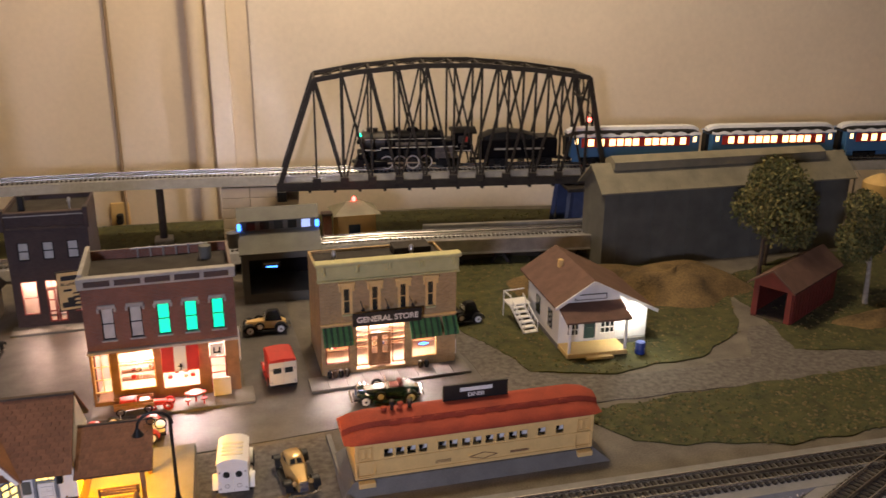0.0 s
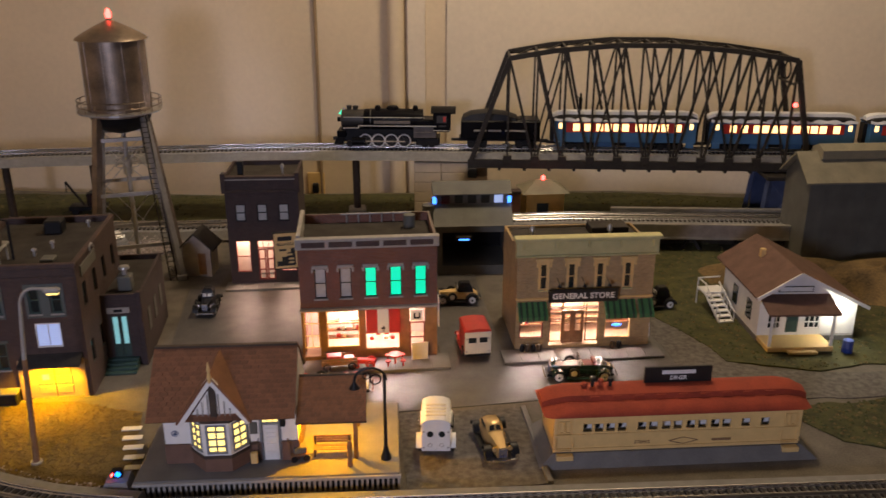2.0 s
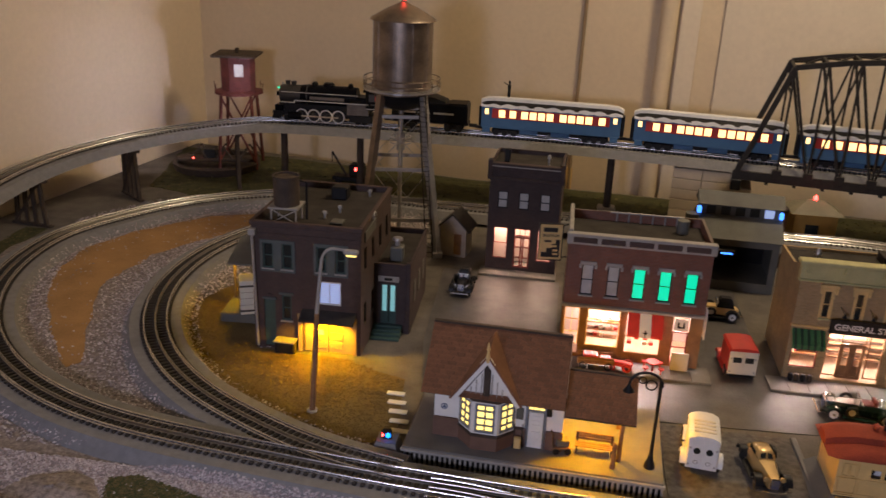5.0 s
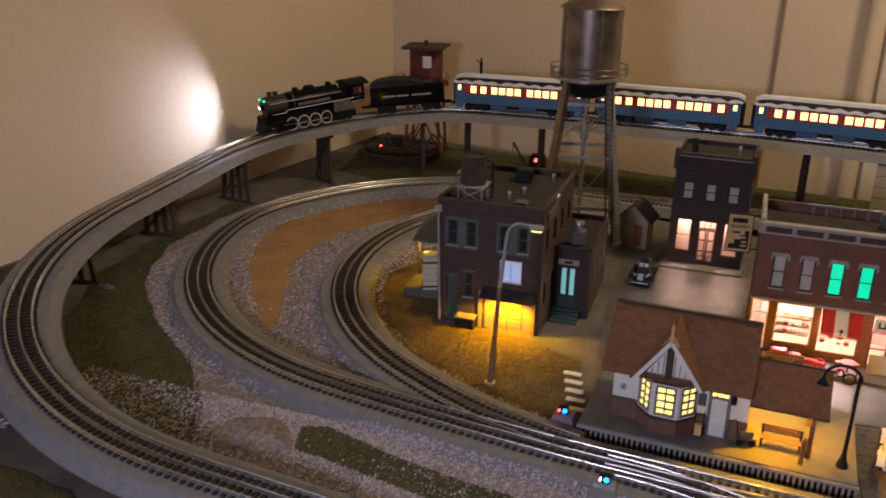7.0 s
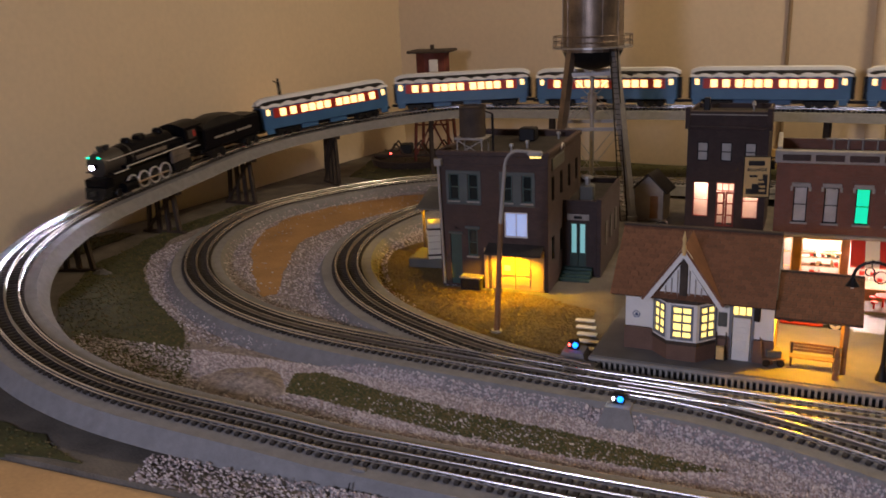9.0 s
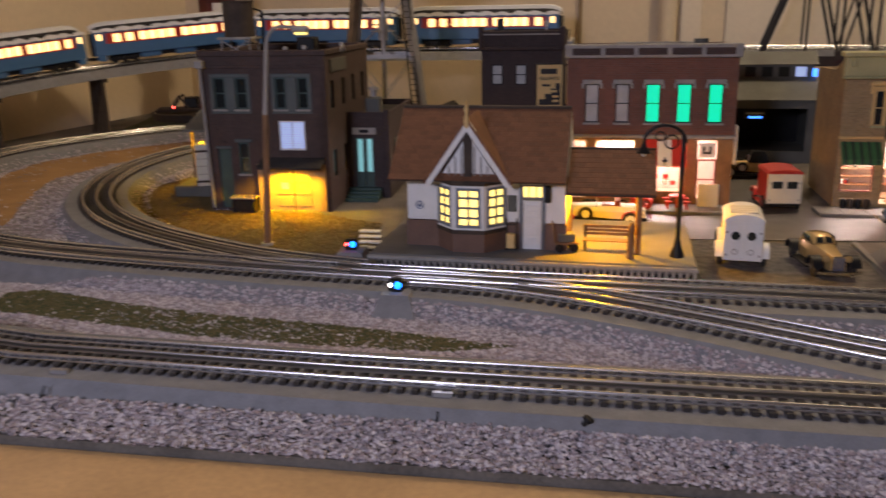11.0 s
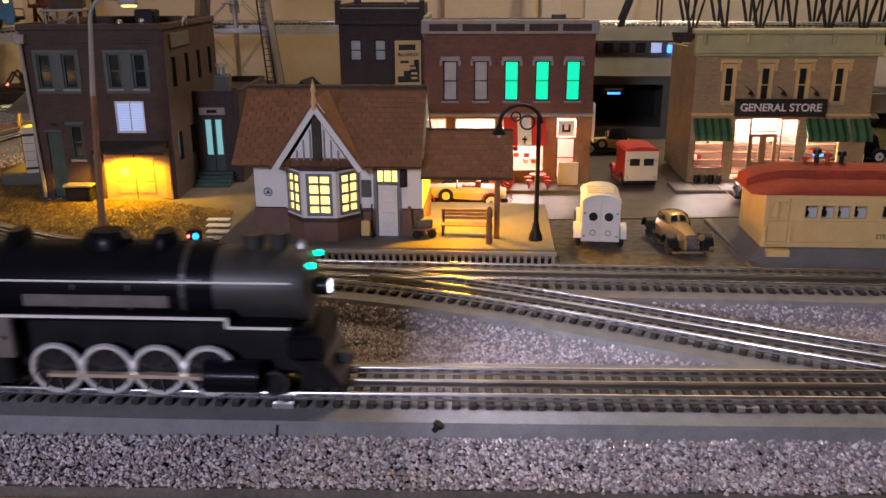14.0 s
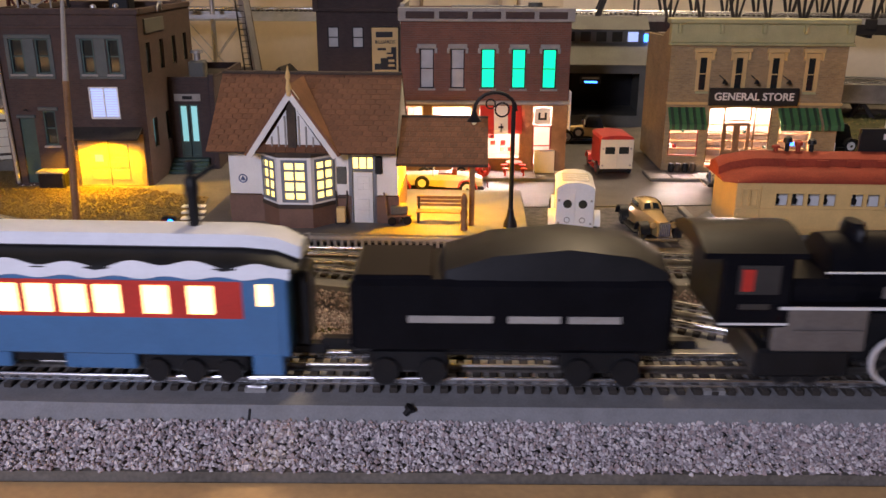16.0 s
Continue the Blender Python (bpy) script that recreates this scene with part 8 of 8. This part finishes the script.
def build_loco():
    """Nose towards +x; x = 0 at the headlight, rail top at z = 0."""
    t = thing("steam_locomotive", 0, 0, 0, 0, "black model steam locomotive with white stripes, running on the track", "locomotive")
    zb = 0.058
    part("boiler", G().lathe([(0.0225, -0.185), (0.0235, -0.17), (0.0235, -0.07), (0.022, -0.055)], (0, 0, zb), "x", 24), LOCO, t, smooth=True)
    part("smokebox", G().lathe([(0.0215, -0.056), (0.0215, -0.012), (0.020, -0.006), (0.012, -0.004)], (0, 0, zb), "x", 24), SMOKEBOX, t, "grey graphite smokebox", smooth=True)
    for y in (-1, 1):
        for x in (-0.10, -0.13):
            part("feed_pipe", G().cyl((x, y * 0.0225, zb + 0.006), (x, y * 0.0215, zb - 0.010), 0.0009, n=6), FIREBOX, t)
        part("side_panel", G().cbox(-0.158, -0.078, y * 0.0225 - 0.0018, y * 0.0225 + 0.0018, 0.0515, 0.0585, 0.0006), FIREBOX, t)
        part("step_plate", G().cbox(-0.205, -0.168, y * 0.029 - 0.001, y * 0.029 + 0.001, 0.034, 0.0355, 0.0003), FIREBOX, t)
    part("boiler_band", G().lathe([(0.0238, -0.072), (0.0238, -0.069)], (0, 0, zb), "x", 24), SMOKEBOX, t)
    for x, r, h in ((-0.022, 0.006, 0.009), (-0.036, 0.0065, 0.008)):
        part("chimney", G().lathe([(r * 0.9, 0.017), (r * 0.8, 0.022), (r, 0.021 + h), (r * 0.7, 0.021 + h)], (x, 0, zb), "z", 12), SMOKEBOX, t, smooth=True)
    for x, w in ((-0.085, 0.007), (-0.118, 0.014), (-0.168, 0.006)):
        part("dome", G().loft([[(x + w * c * k, 0.011 * s * k, zb + z) for c, s in [(math.cos(2 * math.pi * i / 12), math.sin(2 * math.pi * i / 12)) for i in range(12)]] for k, z in ((1, 0.015), (1, 0.026), (0.7, 0.030))]), LOCO, t, smooth=True)
    for y in (-1, 1):
        part("handrail", G().cyl((-0.19, y * 0.0235, zb + 0.008), (-0.012, y * 0.0225, zb + 0.008), 0.0006, n=6), WHITE, t)
        part("running_board", G().box(-0.215, -0.045, y * 0.031, y * 0.018, 0.048, 0.050).box(-0.045, -0.012, y * 0.031, y * 0.018, 0.043, 0.045).box(-0.046, -0.0445, y * 0.031, y * 0.018, 0.043, 0.050), LOCO, t)
        part("white_stripe", G().box(-0.215, -0.044, y * 0.0318, y * 0.031, 0.0482, 0.0498).box(-0.046, -0.044, y * 0.0318, y * 0.031, 0.0434, 0.0498).box(-0.046, -0.012, y * 0.0318, y * 0.031, 0.0434, 0.0448), WHITE, t, "white painted edge line")
        part("firebox_side", G().cbox(-0.215, -0.165, y * 0.0245 - 0.003, y * 0.0245 + 0.003, 0.022, 0.048, 0.001), FIREBOX, t)
        part("cylinder", G().cyl((-0.06, y * 0.027, 0.014), (-0.03, y * 0.027, 0.014), 0.009, n=14), LOCO, t, smooth=True)
        part("main_rod", G().beam((-0.04, y * 0.0305, 0.014), (-0.092, y * 0.0305, 0.0155), 0.004, 0.002), BRIGHTROD, t)
        part("side_rod", G().beam((-0.146, y * 0.0295, 0.0145), (-0.058, y * 0.0295, 0.0145), 0.0036, 0.002), BRIGHTROD, t)
        for i in range(4):
            w = wheel_pair("driver", t, -0.059 - 0.0285 * i, y * 0.021, 0.0150, 0.0150, BLACK, WHEELRIM, 8)
            SPIN.append((w, 0.0150))
        for x in (-0.19, -0.205):
            wheel_pair("trailing_wheel", t, x, y * 0.02, 0.0075, 0.0075, BLACK, SMOKEBOX)
        wheel_pair("pilot_wheel", t, -0.024, y * 0.02, 0.0075, 0.0075, BLACK, SMOKEBOX)
    part("frame", G().cbox(-0.215, -0.005, -0.014, 0.014, 0.010, 0.040, 0.002), BLACK, t)
    part("firebox", G().cbox(-0.215, -0.168, -0.024, 0.024, 0.024, 0.062, 0.003), LOCO, t)
    part("trailing_truck", G().cbox(-0.222, -0.17, -0.025, 0.025, 0.005, 0.022, 0.002), BLACK, t)
    cab = part("cab", G().cbox(-0.246, -0.208, -0.029, 0.029, 0.036, 0.078, 0.002), LOCO, t)
    for y in (-1, 1):
        part("cab_window", G().box(-0.238, -0.216, y * 0.0292, y * 0.0298, 0.056, 0.072), SMOKEBOX, cab)
        part("red_flag", G().cbox(-0.236, -0.230, y * 0.0298, y * 0.0304, 0.058, 0.070, 0.0002), RED, cab, "small red and white panel in the cab window")
        part("number_panel", G().box(-0.236, -0.220, y * 0.0291, y * 0.0296, 0.0475, 0.0505), SMOKEBOX, cab)
        part("cab_stripe", G().box(-0.246, -0.209, y * 0.0291, y * 0.0297, 0.0385, 0.0397), WHITE, cab)
    part("cab_roof", G().loft([[(x, y, 0.078 + 0.009 * math.cos(y / 0.031 * 1.45)) for y in np.linspace(-0.031, 0.031, 9)] + [(x, 0.031, 0.076), (x, -0.031, 0.076)] for x in (-0.257, -0.203)]), LOCO, t, smooth=True)
    part("pilot_deck", G().cbox(-0.016, 0.004, -0.024, 0.024, 0.022, 0.036, 0.002), LOCO, t)
    part("cowcatcher", G().loft([[(0.004, -0.024, 0.022), (0.004, 0.024, 0.022), (-0.012, 0.024, 0.022), (-0.012, -0.024, 0.022)], [(0.013, -0.018, 0.004), (0.013, 0.018, 0.004), (-0.008, 0.022, 0.004), (-0.008, -0.022, 0.004)]]), BLACK, t)
    part("front_coupler", G().cbox(0.006, 0.016, -0.004, 0.004, 0.011, 0.018, 0.001), SMOKEBOX, t)
    part("headlight_shell", G().lathe([(0.0048, -0.008), (0.0052, 0.0045), (0.0046, 0.0045), (0.0042, -0.003)], (0, 0, zb - 0.001), "x", 14), LOCO, t, smooth=True)
    part("headlight", G().lathe([(0.0036, -0.0012), (0.0036, 0.0006), (0.002, 0.0014)], (0, 0, zb - 0.001), "x", 14), HEADLIGHT, t, "bright white headlight lens")
    for y in (-1, 1):
        part("marker_lamp", G().lathe([(0.0012, -0.002), (0.0019, 0.0), (0.0013, 0.0016)], (-0.003, y * 0.0115, zb + 0.0145), "x", 10), LEDGREEN, t, "green marker lamp")
    part("bell", G().lathe([(0.0028, 0), (0.002, 0.003), (0.0006, 0.005)], (-0.01, 0, zb + 0.021), "z", 10), SILVER, t)
    MOVING.append((t, 0.04, 0.19, 0.0))
    return t


def build_tender():
    t = thing("tender", 0, 0, 0, 0, "black tender with a curved coal load behind the locomotive", "tender")
    part("tank", G().cbox(-0.176, -0.004, -0.029, 0.029, 0.020, 0.062, 0.003), LOCO, t)
    n = 12
    rings = []
    for x, h in ((-0.13, 0.060), (-0.125, 0.070), (-0.10, 0.078), (-0.06, 0.082), (-0.025, 0.078), (-0.008, 0.070), (-0.005, 0.060)):
        rings.append([(x, -0.027, 0.058), (x, -0.024, h - 0.004), (x, -0.010, h), (x, 0.010, h), (x, 0.024, h - 0.004), (x, 0.027, 0.058)])
    part("coal_load", G().loft(rings), BLACK, t, "rounded black coal load", smooth=True)
    part("rear_deck", G().cbox(-0.174, -0.132, -0.026, 0.026, 0.060, 0.064, 0.001), LOCO, t)
    for y in (-1, 1):
        for x0, x1 in ((-0.145, -0.098), (-0.092, -0.062), (-0.060, -0.030)):
            part("lettering_bar", G().box(x0, x1 - 0.002, y * 0.0291, y * 0.0295, 0.0385, 0.0425), GREYTRIM, t, "worn pale lettering")
    for bx in (-0.145, -0.04):
        tr = part("truck", G().cbox(bx - 0.022, bx + 0.022, -0.024, 0.024, 0.006, 0.020, 0.002), BLACK, t)
        for dx in (-0.013, 0.013):
            for y in (-1, 1):
                w = part("wheel", G().cyl((0, -0.002, 0), (0, 0.002, 0), 0.0078, n=14), BLACK, tr, at=(bx + dx, y * 0.0255, 0.0085), smooth=True)
    part("frame", G().cbox(-0.178, 0.0, -0.02, 0.02, 0.015, 0.022, 0.001), BLACK, t)
    part("drawbar", G().cbox(-0.01, 0.018, -0.004, 0.004, 0.012, 0.017, 0.001), BLACK, t)
    part("coupler", G().cbox(-0.196, -0.178, -0.004, 0.004, 0.010, 0.017, 0.001), BLACK, t)
    MOVING.append((t, 0.04, 0.145, 0.265))
    return t


def build_coach(offset, first=False, last=False):
    L = 0.312
    t = thing("passenger_coach", 0, 0, 0, 0, "blue and red coach with snowy roof and glowing windows" + (", rear platform" if last else ""), "coach", "coaches of the train")
    part("body", G().cbox(-L + 0.004, -0.004, -0.0275, 0.0275, 0.016, 0.062, 0.001), BLUECAR, t)
    part("underframe", G().cbox(-L + 0.03, -0.03, -0.02, 0.02, 0.008, 0.016, 0.001), BLACK, t)
    for x in (-0.20, -0.13):
        part("battery_box", G().cbox(x, x + 0.04, -0.024, 0.024, 0.006, 0.016, 0.001), BLUECAR, t)
    for y in (-1, 1):
        part("window_band", G().box(-L + 0.028, -0.028, y * 0.0275, y * 0.0281, 0.0375, 0.0575), RED, t, "deep red window band")
        xs = [(-0.050, 0.014), (-0.074, 0.014)] + [(-0.100 - 0.0185 * i, 0.0145) for i in range(4)] + [(-0.184 - 0.0185 * i, 0.0145) for i in range(4)] + [(-0.268, 0.014)]
        for x, w in xs:
            part("window", G().box(x - w / 2, x + w / 2, y * 0.0282, y * 0.0286, 0.0400, 0.0552), GLOWCAR, t, "window glowing warm yellow")
        for x in (-0.016, -L + 0.016):
            d = part("vestibule_door", G().box(x - 0.0075, x + 0.0075, y * 0.0276, y * 0.0281, 0.016, 0.0575), BLUECAR, t)
            part("door_window", G().box(x - 0.004, x + 0.004, y * 0.0282, y * 0.0286, 0.0450, 0.0565), GLOWCAR, d)
            part("steps", G().cbox(x - 0.0085, x + 0.0085, y * 0.026 - 0.003, y * 0.026 + 0.003, 0.006, 0.018, 0.001), BLUECAR, t)
    prof = [(-0.0295, 0.061), (-0.0285, 0.0645), (-0.022, 0.0685), (-0.0125, 0.0705), (-0.0105, 0.076), (0, 0.078), (0.0105, 0.076), (0.0125, 0.0705), (0.022, 0.0685), (0.0285, 0.0645), (0.0295, 0.061)]
    rings = []
    for x, k, d in ((-L, 0.75, -0.007), (-L + 0.012, 0.95, -0.0015), (-L + 0.03, 1, 0), (-0.03, 1, 0), (-0.012, 0.95, -0.0015), (0, 0.75, -0.007)):
        rings.append([(x, y * k, max(0.0605, z + d)) for y, z in prof])
    part("roof", G().loft(rings), BLACK, t, "dark clerestory roof", smooth=True)
    snow_top = []
    for x, k, d in ((-L - 0.0005, 0.76, -0.0065), (-L + 0.012, 0.95, -0.001), (-L + 0.03, 1, 0.0006), (-0.03, 1, 0.0006), (-0.012, 0.95, -0.001), (0.0005, 0.76, -0.0065)):
        snow_top.append([(x, y * k, z + d) for y, z in ((-0.0135, 0.0708), (-0.0115, 0.0768), (0, 0.0788), (0.0115, 0.0768), (0.0135, 0.0708))])
    part("roof_snow", G().loft(snow_top), SNOW, t, "snow white roof crown", smooth=True)
    for y in (-1, 1):
        g = G()
        n = 64
        vs, fs = [], []
        for i in range(n + 1):
            x = -L + 0.002 + (L - 0.004) * i / n
            h = 0.0035 + 0.0016 * math.sin(x * 190 + y) + 0.0008 * math.sin(x * 71)
            low = 0.0600 + 0.0009 * math.sin(x * 230 + 2 * y)
            vs += [(x, y * 0.0302, low), (x, y * 0.0296, 0.0622), (x, y * 0.0280, 0.0630 + h), (x, y * 0.0275, low)]
            if i:
                a, b = 4 * i - 4, 4 * i
                fs += [(a + k, b + k, b + (k + 1) % 4, a + (k + 1) % 4) for k in range(4)]
        g.add(vs, fs + [(0, 1, 2, 3), (4 * n, 4 * n + 1, 4 * n + 2, 4 * n + 3)])
        part("snow_drift", g, SNOW, t, "wavy snow along the eave")
    for x in (0.0, -L):
        part("end_bellows", G().cbox(x - 0.004, x + 0.004, -0.011, 0.011, 0.016, 0.058, 0.001), BLACK, t)
        part("coupler", G().cbox(x - 0.012, x + 0.012, -0.004, 0.004, 0.008, 0.014, 0.001), BLACK, t)
    for bx in (-0.058, -L + 0.058):
        tr = part("truck", G().cbox(bx - 0.030, bx + 0.030, -0.0235, 0.0235, 0.005, 0.015, 0.002), BLACK, t)
        for dx in (-0.02, 0, 0.02):
            for y in (-1, 1):
                part("wheel", G().cyl((0, -0.002, 0), (0, 0.002, 0), 0.0068, n=12), BLACK, tr, at=(bx + dx, y * 0.0245, 0.0072), smooth=True)
    if first:
        fig = G().lathe([(0.0001, 0.035), (0.0022, 0.034), (0.0028, 0.031), (0.0022, 0.0282), (0.0014, 0.027), (0.0036, 0.0250), (0.0042, 0.020), (0.0032, 0.015), (0.0036, 0.008), (0.0032, 0)], (-0.059, 0, 0.0788), "z", 10)
        fig.beam((-0.059, 0, 0.102), (-0.047, 0.004, 0.110), 0.0020)
        part("figurine", fig, BLACK, t, "small dark figurine standing on the roof", smooth=True)
    if last:
        part("rear_platform", G().cbox(-L - 0.016, -L, -0.024, 0.024, 0.012, 0.018, 0.001), BLACK, t)
        part("platform_rail", G().box(-L - 0.016, -L - 0.0145, -0.024, 0.024, 0.030, 0.032).box(-L - 0.016, -L - 0.0145, -0.024, -0.022, 0.018, 0.032).box(-L - 0.016, -L - 0.0145, 0.022, 0.024, 0.018, 0.032), BLACK, t)
    for ob in t.children_recursive:
        if not ob.name.startswith(("truck", "wheel", "coupler")):
            for v in ob.data.vertices:
                v.co.z *= 1.05
    MOVING.append((t, 0.058, L - 0.058, offset))
    return t


HEADLIGHT = glow("headlight_lens", (0.78, 0.76, 1.0), 6500)
build_loco()
build_tender()
for n in range(5):
    build_coach(0.469 + 0.335 * n, n == 0, n == 4)

SPEED = 0.2455
NOSE0 = float(ALONG[np.argmin(np.hypot(LINE[:, 0] - 0.388, LINE[:, 1] - 1.81))])


def on_line(nose, front, rear):
    a, b = line_at(nose - front), line_at(nose - rear)
    d = a - b
    turn, rise = math.degrees(math.atan2(d.y, d.x)), math.degrees(math.atan2(d.z, math.hypot(d.x, d.y)))
    ahead = d.normalized()
    at = a + ahead * front
    return pose(*at, 0, -rise, turn)


def nose_at(t):
    return NOSE0 + SPEED * t + float(np.interp(t, [0, 1.5, 3.5, 6.3, 8.2, 10, 11, 11.5, 12.2, 13.4, 15, 15.4, 15.8, 16], [0.010, -0.016, -0.018, -0.020, -0.022, -0.021, -0.016, -0.004, 0.017, 0.0505, 0.0515, 0.0455, 0.0395, 0.0345]))


def motions():
    times = [0.5 * k for k in range(33)]
    fine = sorted(set(times) | {0.25 * k for k in range(65)})
    for ob, front, rear, offset in MOVING:
        walk(ob, [(t, on_line(nose_at(t) - offset, front, rear)) for t in fine])
    # driving wheels roll
    steps = [0.07 * k for k in range(int(16 / 0.07) + 1)] + [16.0]
    for w, r in SPIN:
        x, y, z = w.location
        walk(w, [(t, pose(x, y, z, 0, math.degrees(SPEED * t / r), 0)) for t in steps])


motions()
